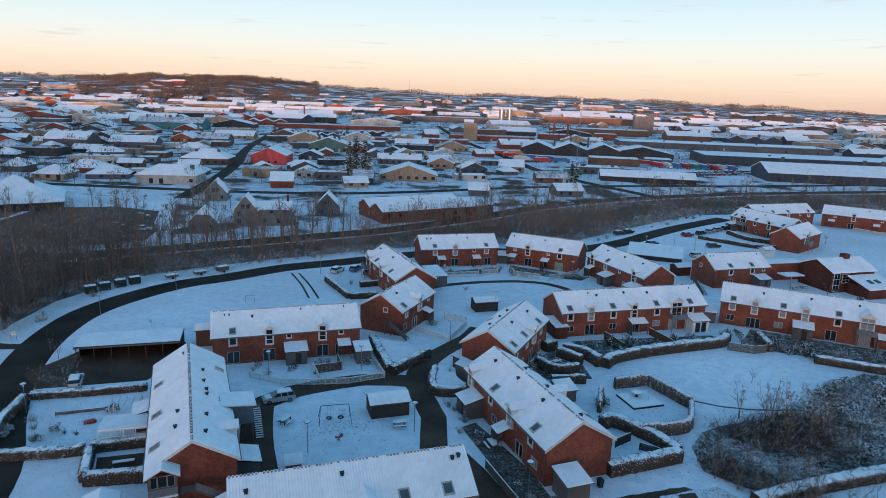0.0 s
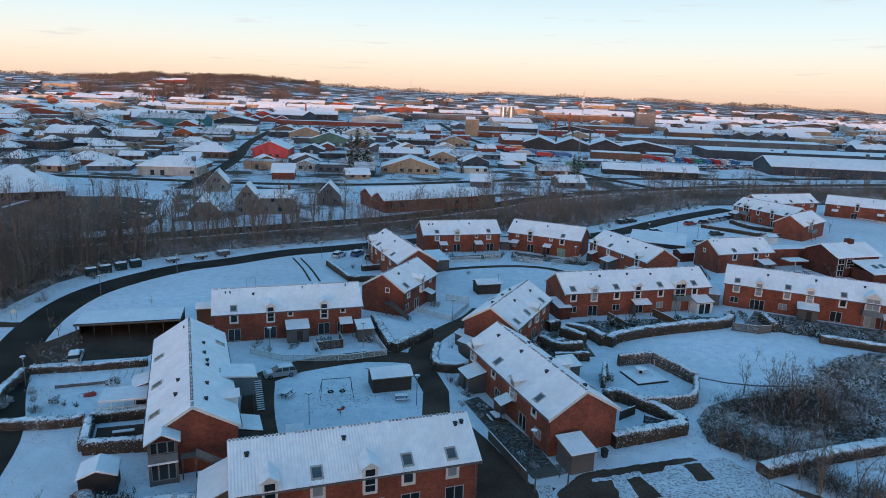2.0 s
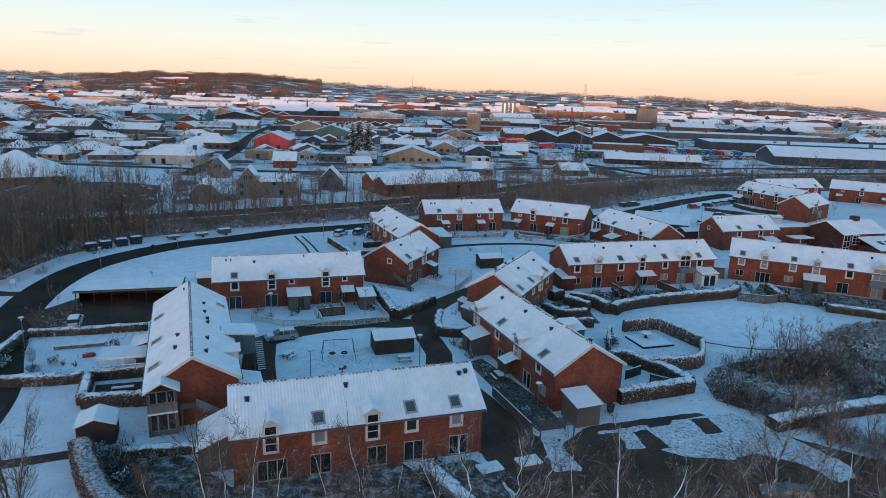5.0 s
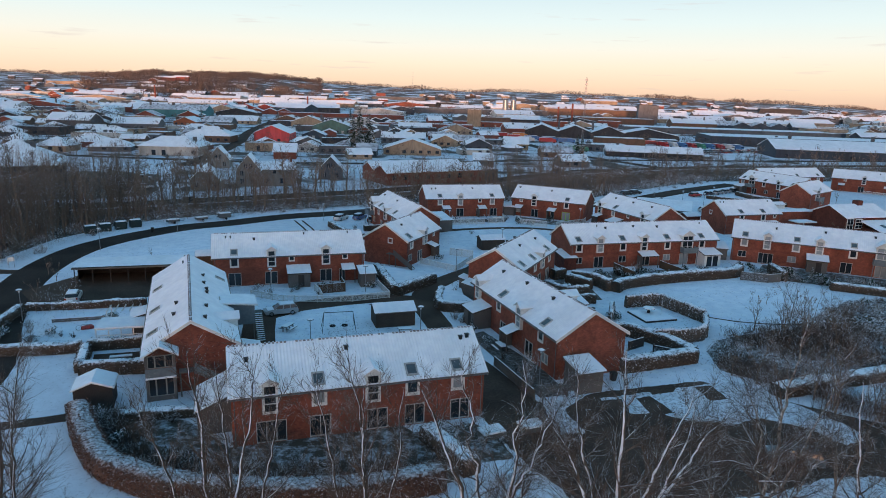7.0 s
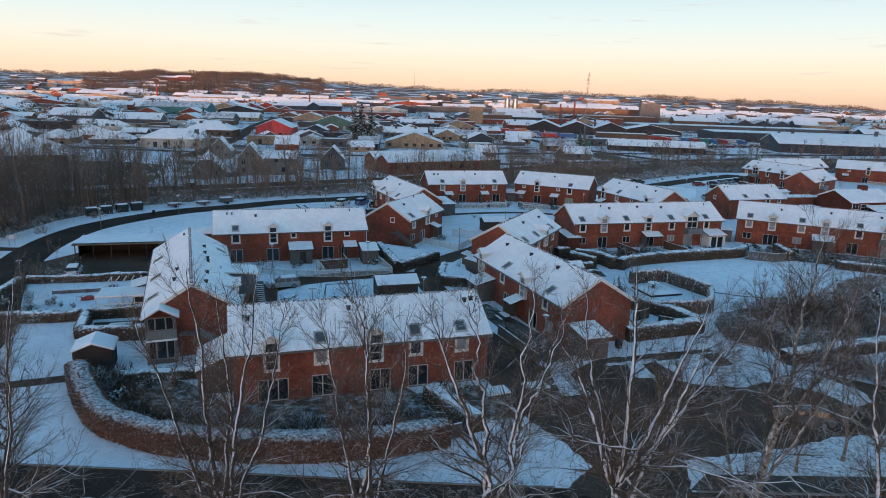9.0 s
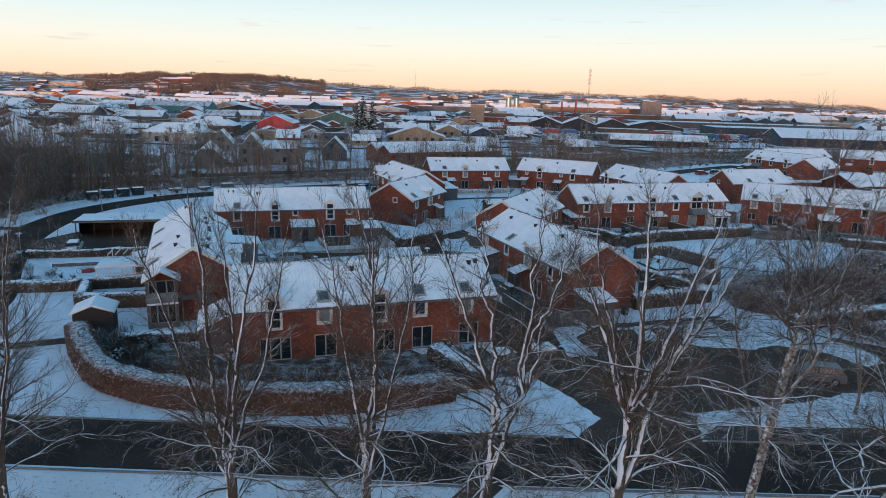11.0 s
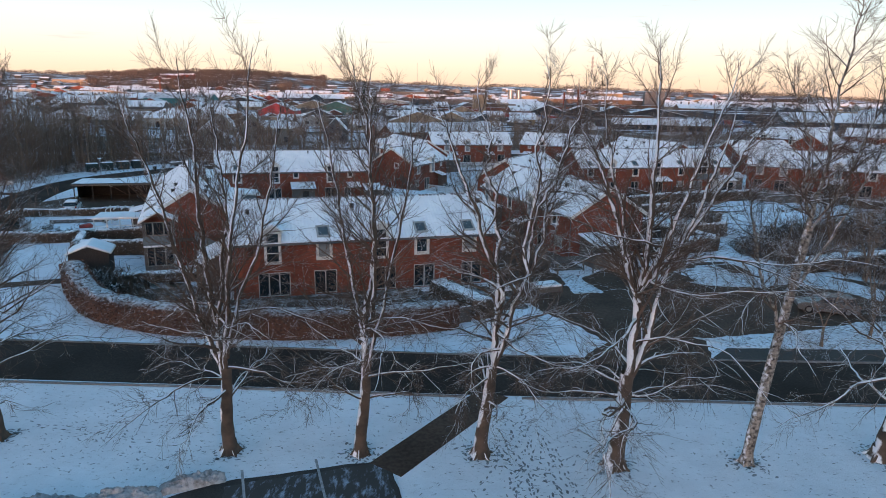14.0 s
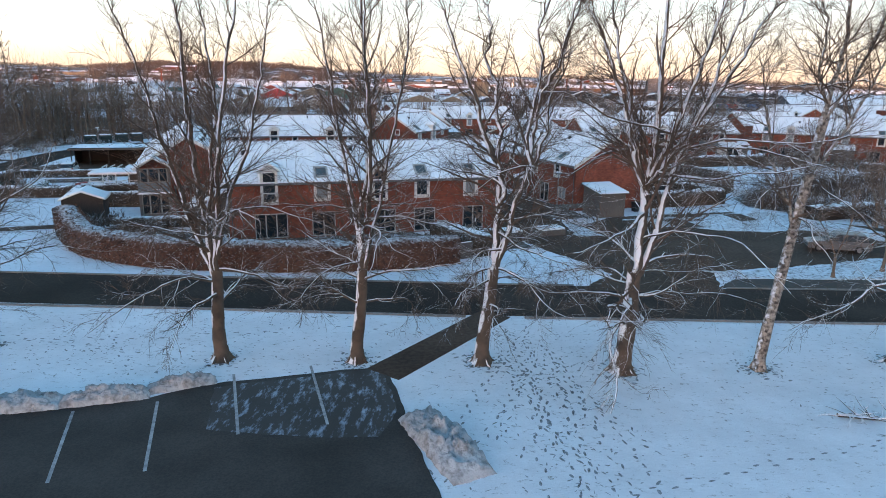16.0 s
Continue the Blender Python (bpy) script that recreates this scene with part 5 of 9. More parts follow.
def conifer(seed, height, width):
    """A trunk with whorls of drooping, ragged boughs."""
    rnd, tr, mb = random.Random(seed), MB(), MB()
    tr.tube([(0, 0, 0), (0, 0, height * 0.95)], [height * 0.02, 0.03], 7)
    z = height * 0.08
    while z < height:
        r = width * (1 - z / height) ** 0.8 * rnd.uniform(0.8, 1.1) + 0.1
        for k in range(7):
            w = rnd.uniform(0, 6.28)
            q = r * rnd.uniform(0.7, 1.1)
            for s in range(5):
                t = (s + 0.5) / 5
                c = Vector((math.cos(w) * q * t, math.sin(w) * q * t, z - 0.25 * q * t))
                leaf_ball(mb, rnd, c, 0.12 + 0.16 * q * (1 - t * 0.6), 4, 0.10 + 0.05 * q, 0.6)
        z += height * 0.055
    return tr.mesh("conifer_trunk", M_BARK_PLAIN), mb.mesh("conifer_crown", M_EVERGREEN)


EVER = [evergreen_mesh(400 + i) for i in range(3)]
CONIFER = [conifer(420 + i, 9.0, 2.2) for i in range(2)]


def bush(mesh, x, y, scale, label, name="shrub", category="shrub", z=0.0, squash=1.0):
    ob = new(name, mesh)
    ob.matrix_world = pose(x, y, z, 0, 0, (x * 37 + y * 91) % 360) @ Matrix.Diagonal((scale, scale, scale * squash, 1))
    return tagged(ob, label, category)


def bush_into(mb, mesh, x, y, scale, squash):
    """Adds a bush to a joined thicket."""
    m = pose(x, y, 0, 0, 0, (x * 37 + y * 91) % 360) @ Matrix.Diagonal((scale, scale, scale * squash, 1))
    mb.add([m @ v.co for v in mesh.vertices], [tuple(p.vertices) for p in mesh.polygons])


# ---- woodland belt between the estate and the main road ----
BELT = [(-230, 66), (-110, 88), (-92, 100), (-80, 108), (-80, 128), (-74, 146), (-57, 159), (-40, 170), (-10, 185), (8, 193), (30, 197), (50, 213), (70, 234), (100, 264), (150, 276), (240, 296), (340, 330),
        (340, 366), (240, 352), (172, 334), (112, 310), (66, 284), (37, 261), (14, 235), (-18, 206), (-36, 195), (-60, 180), (-92, 160), (-120, 148), (-230, 108)]
mb = MB()
mb.prism(BELT, -0.1, 0.016)
solid("woodland_floor", mb, M_SCRUB, "brown leaf litter and scrub dusted with snow", "woodland floor", kind="structure")
rnd = random.Random(5)
spots = []
while len(spots) < 292:
    x, y = rnd.uniform(-225, 330), rnd.uniform(95, 365)
    if inside(BELT, x, y) and all((x - a) ** 2 + (y - b) ** 2 > 9 for a, b in spots):
        if x < 20 or rnd.random() < 0.55:
            spots.append((x, y))
for k, (x, y) in enumerate(spots):
    west = x < -55
    kind = WOOD[k % 6] if west or k % 3 == 0 else YOUNG[k % 4]
    plant_tree("wood_tree", x, y, kind, "thin bare woodland tree on the bank", group="woodland trees", scale=rnd.uniform(0.75, 1.1) * ((1.75 if y < 125 else 1.4) if x < -82 else 1.3 if west else 1.15 + 0.45 * rnd.random() if x < 60 else 0.9 + 0.4 * rnd.random()), turn=rnd.uniform(0, 360))
for k in range(70):
    while True:
        x, y = rnd.uniform(-135, -72), rnd.uniform(90, 172)
        if inside(BELT, x, y):
            break
    plant_tree("wood_tree", x, y, WOOD[k % 6], "thin bare woodland tree on the bank", group="woodland trees", scale=rnd.uniform(0.7, 1.3), turn=rnd.uniform(0, 360))
rimed, plain = MB(), MB()
for k in range(90):
    while True:
        x, y = rnd.uniform(-150, 330), rnd.uniform(95, 365)
        if inside(BELT, x, y):
            break
    bush_into(plain if k % 6 < 3 else rimed, SHRUBS[k % 6], x, y, rnd.uniform(0.7, 1.7), 0.8)

# snowy verge with rimed bushes between the ring road and the trees
VERGE = [(-88, 100), (-76, 107), (-75.5, 128), (-70, 145), (-55, 158), (-40, 168), (-12, 184), (6, 192), (26, 196), (46, 206), (62, 222), (84, 244), (106, 264)]
mb = MB()
ribbon(mb, smooth_line(VERGE), 7.0, 0.022, 0.1)
solid("snowy_verge", mb, M_LAWN, "snow and dead grass on the bank beside the road", "verge", kind="structure")
vl = smooth_line(VERGE, 1.0)
for k in range(150):
    x, y = rnd.choice(vl)
    x, y = x + rnd.uniform(-7, 3), y + rnd.uniform(-1, 8)
    if min((x - a) ** 2 + (y - b) ** 2 for a, b in smooth_line(RING, 2.0)) < 26 or (-74 < x < -45 and 134 < y < 158 and k % 2):
        continue
    bush_into(rimed if k % 4 else plain, SHRUBS[3 + k % 3] if k % 4 else SHRUBS[k % 3], x, y, rnd.uniform(0.6, 1.25), 0.75)
solid("bank_bushes", rimed, M_RIME, "rime-covered bushes crowding the bank by the road", "bushes", kind="stuff")
solid("bank_thicket", plain, M_SHRUB, "dark frosted thicket on the wooded bank", "bushes", kind="stuff")

# brush and fine twigs that nobody could count fill the belt
ring_pts = smooth_line(RING, 2.0)
rnd = random.Random(6)


def brush(mb, x, y, h, n, spread=0.55, up=1.0, fine=1.0):
    for _ in range(int(n / fine)):
        a, r = rnd.uniform(0, 6.283), h * spread * math.sqrt(rnd.random())
        p = Vector((x + math.cos(a) * r, y + math.sin(a) * r, h * rnd.uniform(0.05, 0.9)))
        u = Vector((rnd.gauss(0, 0.55), rnd.gauss(0, 0.55), up)).normalized() * h * rnd.uniform(0.12, 0.3) * (0.4 + 0.6 * fine)
        v = Vector((rnd.gauss(0, 1), rnd.gauss(0, 1), 0)).normalized() * rnd.uniform(0.02, 0.05) * (0.3 + 0.7 * fine)
        mb.quad(p - u - v, p - u + v, p + u + v * 0.4, p + u - v * 0.4)


mb = MB()
n = 0
while n < 5600:
    x, y = rnd.uniform(-225, 335), rnd.uniform(95, 365)
    if inside(BELT, x, y):
        h = rnd.choice((1.2, 1.8, 2.6, 4.5 if x < 0 else 2.2, 8.0 if x < -60 else 5.0 if x < 30 else 4.2))
        brush(mb, x, y, h, 24 if h > 4 else 14, 0.35 if h > 4 else 0.55)
        n += 1
rb = MB()
n = 0
while n < 2300:
    x, y = rnd.uniform(-100, 335) if n % 3 else rnd.uniform(20, 200), rnd.uniform(95, 330)
    if inside(BELT, x, y) and noise.noise((x * 0.05, y * 0.05, 9)) > 0.0:
        brush(rb, x, y, rnd.uniform(0.9, 2.8 if x > 20 else 2.0), 20, 0.8, 0.5)
        n += 1
for _ in range(1300):
    x, y = rnd.choice(vl)
    x, y = x + rnd.uniform(-6, 2), y + rnd.uniform(-0.5, 8)
    if min((x - a) ** 2 + (y - b) ** 2 for a, b in ring_pts) > 27:
        brush(rb, x, y, rnd.uniform(0.5, 1.7), 13, 0.9, 0.35, 0.5)
for _ in range(1500):
    k = rnd.randrange(len(ring_pts))
    x, y = ring_pts[k][0] + rnd.uniform(-9, 3), ring_pts[k][1] + rnd.uniform(5, 15)
    if -60 < x < 20 and min((x - a) ** 2 + (y - b) ** 2 for a, b in ring_pts) > 22:
        brush(rb, x, y, rnd.uniform(0.5, 1.8), 16, 0.9, 0.3, 0.5)
for _ in range(520):
    while True:
        x, y = rnd.uniform(-140, -58), rnd.uniform(85, 190)
        if inside(BELT, x, y):
            break
    brush(mb, x, y, rnd.uniform(9, 15) if x < -78 else rnd.uniform(6, 10), 26, 0.26, 0.45, 0.28)
solid("frosted_brush", rb, M_RIME, "white frosted brush along the wooded bank", "undergrowth", kind="stuff")
solid("undergrowth", mb, M_BRUSH, "dense brown undergrowth of the wooded bank", "undergrowth", kind="stuff")
mb = MB()
n = 0
while n < 4600:
    x, y = rnd.uniform(-225, 60) if n % 3 else rnd.uniform(-150, -70), rnd.uniform(70, 240)
    if inside(BELT, x, y):
        h = rnd.uniform(9, 19) if x < -78 else rnd.uniform(6, 13) if x < -50 else rnd.uniform(5, 11)
        w, lean = rnd.uniform(0.03, 0.06), Vector((rnd.gauss(0, 0.06), rnd.gauss(0, 0.06), 1)) * h
        mb.tube([(x, y, 0), (x + lean.x * 0.6, y + lean.y * 0.6, h * 0.55), (x + lean.x, y + lean.y, h)], [w, w * 0.7, 0.01], 3, caps=False)
        for _ in range(7):
            t = rnd.uniform(0.35, 0.95)
            q = Vector((x, y, 0)) + lean * t
            a = Vector((rnd.gauss(0, 1), rnd.gauss(0, 1), rnd.uniform(0.6, 2))).normalized() * h * rnd.uniform(0.1, 0.22)
            v = Vector((rnd.gauss(0, 1), rnd.gauss(0, 1), 0)).normalized() * 0.025
            mb.quad(q - v, q + v, q + a + v * 0.3, q + a - v * 0.3)
        n += 1
solid("thin_saplings", mb, M_FARBARK, "crowded thin bare saplings of the wooded bank", "saplings", kind="stuff")

# dark wood behind the left edge of the estate and rows by the hall and the car park
sheet("woodland_floor", [(-260, 104), (-120, 152), (-99, 167), (-142, 165), (-151, 253), (-215, 262), (-360, 215)], 0.013, M_SCRUB, "brown leaf litter and scrub dusted with snow", "woodland floor")
rnd = random.Random(8)
for k in range(120):
    x, y = rnd.uniform(-235, -100), rnd.uniform(158, 282)
    if abs(y - 268) < 9 or inside([(-138, 180), (-76, 180), (-100, 260), (-152, 260)], x, y):
        continue
    plant_tree("park_tree", x, y, WOOD[k % 6], "bare tree by the car park", group="woodland trees", scale=rnd.uniform(0.6, 1.0), turn=rnd.uniform(0, 360))
for k in range(22):
    plant_tree("row_tree", -19 + k * 1.55 + rnd.gauss(0, 0.7), 218.2 + k * 0.93 + rnd.gauss(0, 0.6), YOUNG[k % 4], "slim bare tree in a row before the hall", group="hall row trees", scale=rnd.uniform(0.75, 1.05), turn=rnd.uniform(0, 360))


# trees that veil the villas and their car park
for k in range(58):
    if k < 34:
        x, y = rnd.uniform(-140, -80), rnd.uniform(178, 246)
    else:
        x, y = rnd.uniform(-84, -42), rnd.uniform(186, 200)
    if min((x - a) ** 2 + (y - b) ** 2 for a, b in ((-96.7, 186.5), (-94.6, 199.5), (-104, 202), (-104.1, 219.5), (-76.5, 202.5), (-66.5, 214))) > 42:
        plant_tree("villa_tree", x, y, (WOOD[k % 6], YOUNG[k % 4])[k % 3 == 0], "bare brown tree beside the villas", group="villa trees", scale=rnd.uniform(0.6, 1.0), turn=rnd.uniform(0, 360))
# trees round the villas
for k in range(30):
    plant_tree("garden_tree", rnd.choice((rnd.uniform(-52, -36), rnd.uniform(-52, -40), rnd.uniform(-92, -84))), rnd.uniform(200, 250), (YOUNG[k % 4], WOOD[k % 6])[k % 2], "bare brown tree in a villa garden", group="villa trees", scale=rnd.uniform(0.75, 1.1), turn=rnd.uniform(0, 360))


# ---- hedges ----
def hedge(pts, width, height, leaf, label, seed=0, density=34, cap=True, name="hedge"):
    """A clipped hedge: a bumpy body, twigs and leaves standing out of it, and a rug of snow on top."""
    rnd, line = random.Random(seed), smooth_line(pts, 0.5) if len(pts) > 2 else smooth_line([pts[0], ((pts[0][0] + pts[1][0]) / 2, (pts[0][1] + pts[1][1]) / 2), pts[1]], 0.5)
    h = thing(name, line[0][0], line[0][1], 0, 0, label, "hedge")
    ox, oy = line[0]
    body, top, leaves = MB(), MB(), MB()
    ring = [(-0.5, 0.0), (-0.54, 0.45), (-0.5, 0.88), (-0.36, 1.0), (0.0, 1.03), (0.36, 1.0), (0.5, 0.88), (0.54, 0.45), (0.5, 0.0)]
    n = len(line)
    for i, (x, y) in enumerate(line):
        (xa, ya), (xb, yb) = line[max(i - 1, 0)], line[min(i + 1, n - 1)]
        d = math.hypot(xb - xa, yb - ya) or 1
        nx, ny = -(yb - ya) / d, (xb - xa) / d
        for k, (u, v) in enumerate(ring):
            j = 0.17 * noise.noise((x * 1.3 + k, y * 1.3, v * 3 + seed))
            w = u * width + (j if u else 0) * (1 if u > 0 else -1)
            z = v * height + (0.22 * noise.noise((x * 0.8, y * 0.8, k)) + 0.12 * noise.noise((x * 0.21, y * 0.21, seed + 3)) if v > 0 else -0.05)
            body.v.append((x - ox + nx * w, y - oy + ny * w, z))
            if cap and 2 <= k <= 6:
                s = 0.9 if k in (2, 6) else 1
                top.v.append((x - ox + nx * w * s, y - oy + ny * w * s, z + 0.03 * s + 0.05 * noise.noise((x * 2.1, y * 2.1, k * 2 + 7))))
        if i:
            for k in range(8):
                a = (i - 1) * 9 + k
                body.f.append((a, a + 1, a + 10, a + 9))
            if cap:
                for k in range(4):
                    if rnd.random() < (0.72 if k in (1, 2) else 0.25):
                        a = (i - 1) * 5 + k
                        top.f.append((a, a + 1, a + 6, a + 5))
            seg = math.hypot(x - line[i - 1][0], y - line[i - 1][1])
            for _ in range(int(density * seg * (2 * height + width * 0.5))):
                t, q = rnd.random(), rnd.choice((-1, 1))
                v = rnd.random()
                px, py = line[i - 1][0] + (x - line[i - 1][0]) * t, line[i - 1][1] + (y - line[i - 1][1]) * t
                off = q * width * (0.5 + rnd.uniform(-0.03, 0.10)) * (1 if v < 0.9 else rnd.random())
                c = Vector((px - ox + nx * off, py - oy + ny * off, v * height * 1.05))
                a = Vector((rnd.gauss(0, 1), rnd.gauss(0, 1), rnd.gauss(0, 1))).normalized() * rnd.uniform(0.04, 0.10)
                b = a.cross(Vector((rnd.gauss(0, 1), rnd.gauss(0, 1), rnd.gauss(0, 1)))).normalized() * rnd.uniform(0.03, 0.09)
                leaves.quad(c - a, c + b, c + a, c - b)
    for k0 in (0, (n - 1) * 9):
        body.f.append(tuple(range(k0, k0 + 9)))
    part("hedge_body", body, leaf, h, smooth=True)
    lv = part("foliage", leaves, leaf, h)
    tagged(lv, kind="stuff")
    if cap:
        part("snow_cap", top, M_ROOFSNOW, h, smooth=True)
    return h


M_HEDGE_THIN = capped("thin_hedge_twigs", ((0.15, 0.11, 0.085), (0.05, 0.038, 0.03)), amount=0.5, soft=0.3, scale=4.5, patch=0.5)
hedge_count = itertools.count()


def grow_hedge(pts, w, ht, leaf, label):
    hedge(pts, w, ht, leaf, label, seed=next(hedge_count), density=26 if pts[0][1] > 100 else 90 if leaf is M_HEDGE_RED else 52, cap=leaf is not M_HEDGE_RED)


grow_hedge([(-34.2, 55.6), (-31.0, 51.2), (-27.6, 47.4), (-24.4, 45.6), (-20.0, 44.2), (-12.2, 43.8), (-5, 45.0), (0.2, 47.0)], 1.8, 1.95, M_HEDGE_RED, "clipped beech hedge with rusty leaves by the road")
grow_hedge([(-1.4, 54.6), (0.4, 52.0), (2.6, 48.6)], 1.6, 1.5, M_HEDGE, "clipped hedge with thick snow on top")
grow_hedge([(-30.5, 55.8), (-22.8, 57.5)], 1.0, 0.9, M_HEDGE, "low snowy hedge under the bay")
grow_hedge([(-53.6, 69.6), (-47, 70.6), (-43.0, 71.8)], 1.2, 1.2, M_HEDGE, "clipped garden hedge with dry leaves")
grow_hedge([(-42.4, 72.2), (-35.0, 74.6)], 1.1, 1.3, M_HEDGE, "clipped garden hedge under snow")
grow_hedge([(-42.2, 71.4), (-39.8, 65.8)], 1.1, 1.3, M_HEDGE, "clipped garden hedge under snow")
grow_hedge([(-39.6, 65.4), (-32.6, 66.8)], 1.2, 1.5, M_HEDGE, "clipped garden hedge under snow")
grow_hedge([(-53.8, 70.0), (-57.0, 77), (-58.6, 84.5)], 1.1, 1.2, M_HEDGE, "clipped roadside hedge under snow")
grow_hedge([(-58.2, 85.2), (-51, 87.0), (-43.4, 89.4)], 0.9, 1.0, M_HEDGE, "clipped hedge beside the parked car")
grow_hedge([(-12.6, 111.2), (-8.3, 98.2)], 1.3, 1.6, M_HEDGE, "clipped hedge edge of a snowy bed")
grow_hedge([(-8.0, 97.8), (-2.4, 105.8)], 1.3, 1.6, M_HEDGE, "clipped hedge edge of a snowy bed")
grow_hedge([(20.4, 71.2), (30.4, 75.2)], 1.6, 1.6, M_HEDGE, "clipped hedge with thick snow on top")
grow_hedge([(30.4, 75.6), (28.6, 79.4), (24.2, 83.6), (22.4, 82.8)], 1.4, 1.6, M_HEDGE, "clipped hedge round a small garden")
grow_hedge([(27.2, 95.6), (32.6, 97.4)], 0.6, 1.9, M_HEDGE_THIN, "tall thin hedge round a paved seat")
grow_hedge([(33.0, 97.2), (37.0, 89.6)], 0.6, 1.9, M_HEDGE_THIN, "tall thin hedge round a paved seat")
grow_hedge([(36.8, 88.8), (34.0, 82.6), (28.0, 81.0), (27.0, 80.6)], 0.6, 1.9, M_HEDGE_THIN, "tall thin hedge round a paved seat")
grow_hedge([(24.4, 92.6), (23.0, 87.2)], 0.6, 1.9, M_HEDGE_THIN, "tall thin hedge beside the seat")
grow_hedge([(27.5, 103.6), (29.8, 106.4), (36, 109.8), (44, 113.0), (51.6, 115.8), (54, 118.4)], 1.6, 1.7, M_HEDGE, "long clipped hedge bounding the green")
grow_hedge([(21.6, 109.8), (25.2, 107.4), (26.8, 104.0)], 1.4, 1.9, M_HEDGE, "clipped hedge bounding the green")
grow_hedge([(16.0, 103.6), (18.8, 100.4), (22.6, 101.4)], 1.2, 1.7, M_HEDGE, "clipped garden hedge under snow")
grow_hedge([(18.2, 110.2), (20.4, 111.6)], 1.4, 1.8, M_HEDGE, "clipped garden hedge under snow by the end wall")
grow_hedge([(20.4, 108.2), (23.8, 104.8)], 1.2, 1.7, M_HEDGE, "clipped garden hedge under snow")
grow_hedge([(17.5, 96.8), (23.0, 97.4)], 1.0, 1.4, M_HEDGE, "clipped garden hedge under snow")
grow_hedge([(66.0, 109.6), (72, 107.0), (80, 103.4)], 1.5, 1.35, M_HEDGE, "clipped hedge along the terrace gardens")
grow_hedge([(60.6, 119.6), (60.0, 113.8)], 1.4, 1.9, M_HEDGE, "clipped garden hedge under snow")
grow_hedge([(-0.9, 99.2), (-1.3, 95), (-0.9, 91.6), (1.4, 91.0), (4.0, 91.8)], 1.1, 1.45, M_HEDGE, "clipped hedge edge of a snowy bed")
grow_hedge([(-28.2, 150), (-20.8, 137.0)], 1.0, 1.3, M_HEDGE, "clipped hedge along the parking yard")
grow_hedge([(-20.6, 136.8), (-14, 138.5)], 1.0, 1.3, M_HEDGE, "clipped garden hedge under snow")
grow_hedge([(-19.6, 146), (-13.5, 149)], 1.0, 1.3, M_HEDGE, "clipped garden hedge under snow")
grow_hedge([(84.6, 216), (93, 208), (98, 204), (106, 203)], 1.1, 1.2, M_HEDGE, "clipped hedge along the parking yard")
grow_hedge([(98.5, 226), (101, 216), (108, 210)], 1.1, 1.3, M_HEDGE, "clipped garden hedge under snow")
grow_hedge([(36, 66), (46, 70), (60, 75), (76, 84)], 1.8, 1.3, M_HEDGE, "broad snowy hedge along the slope")
# snow beds inside the hedged corners
for name, poly in (("snow_bed", [(-12.4, 111), (-8.3, 98.2), (-2.4, 105.6)]), ("snow_bed", [(-0.9, 99.4), (1.0, 100.0), (2.2, 98.4), (2.4, 95.4), (4.0, 92.0), (-0.8, 91.6)])):
    mb = MB()
    mb.prism(poly, 0, 1.45 if poly[0][0] < -5 else 1.3)
    solid(name, mb, M_SNOW, "raised planting bed smoothed over with snow", "planting bed")

# ---- shrubs on the rough slope and in the gardens ----
ROUGH = [(32.6, 72.6), (33.2, 78.4), (36, 82.4), (40, 84.8), (48, 87.4), (55, 92), (61, 98), (72, 105), (84, 99), (110, 110), (130, 100), (110, 70), (76, 86), (60, 77), (46, 72), (37, 69)]
mb = MB()
mb.prism(ROUGH, -0.1, 0.02)
solid("rough_slope", mb, M_FROSTSOIL, "rough slope of brown scrub and frost", "scrub", kind="structure")
# dark front garden soil; the shade inside the hedge is painted in with it
mb = MB()
mb.prism([(-33, 54), (-29.5, 50.5), (-24, 47), (-19, 45.8), (-11, 45.6), (-3, 47.2), (1.5, 49), (-1.6, 54.4), (-4, 56.8), (-18.6, 51.6), (-24, 56), (-30, 57.5)], -0.1, 0.02)
solid("garden_soil", mb, M_FROSTSOIL, "dark garden soil and dead plants with some snow", "garden bed", kind="structure")
for poly in ([(24, 115.5), (27, 108), (36, 111.2), (51.5, 117), (52.6, 121.6)], [(57.5, 119), (58.4, 115), (66, 112), (74, 108), (84, 104), (90, 108), (84, 115.6), (62, 126)], [(14, 103.5), (17, 98), (24.5, 99), (24, 105), (20, 111)], [(-6, 160), (-5.4, 157.6), (14, 163), (15, 168.5)], [(16.4, 164), (34, 158), (36.6, 161.4), (17.4, 171)]):
    mb = MB()
    mb.prism(poly, -0.1, 0.018)
    solid("garden_soil", mb, M_FROSTSOIL, "dark garden soil and dead plants with some snow", "garden bed", kind="structure")
rnd = random.Random(21)
k = 0
while k < 115:
    x, y = rnd.uniform(33, 115), rnd.uniform(69, 110)
    if inside(ROUGH, x, y) and noise.noise((x * 0.13, y * 0.13, 7.7)) > -0.12:
        near_edge = rnd.random()
        if near_edge < 0.3 and x > 50:
            bush(EVER[k % 3], x, y, rnd.uniform(0.7, 1.5), "dark evergreen shrub dusted with snow", squash=0.8)
        else:
            bush(SHRUBS[k % 6 if rnd.random() < 0.6 else 3 + k % 3] if x > 50 else SHRUBS[k % 3], x, y, rnd.uniform(0.6, 1.35), "frosted bare shrub on the rough slope", squash=0.85)
        k += 1
mb = MB()
n = 0
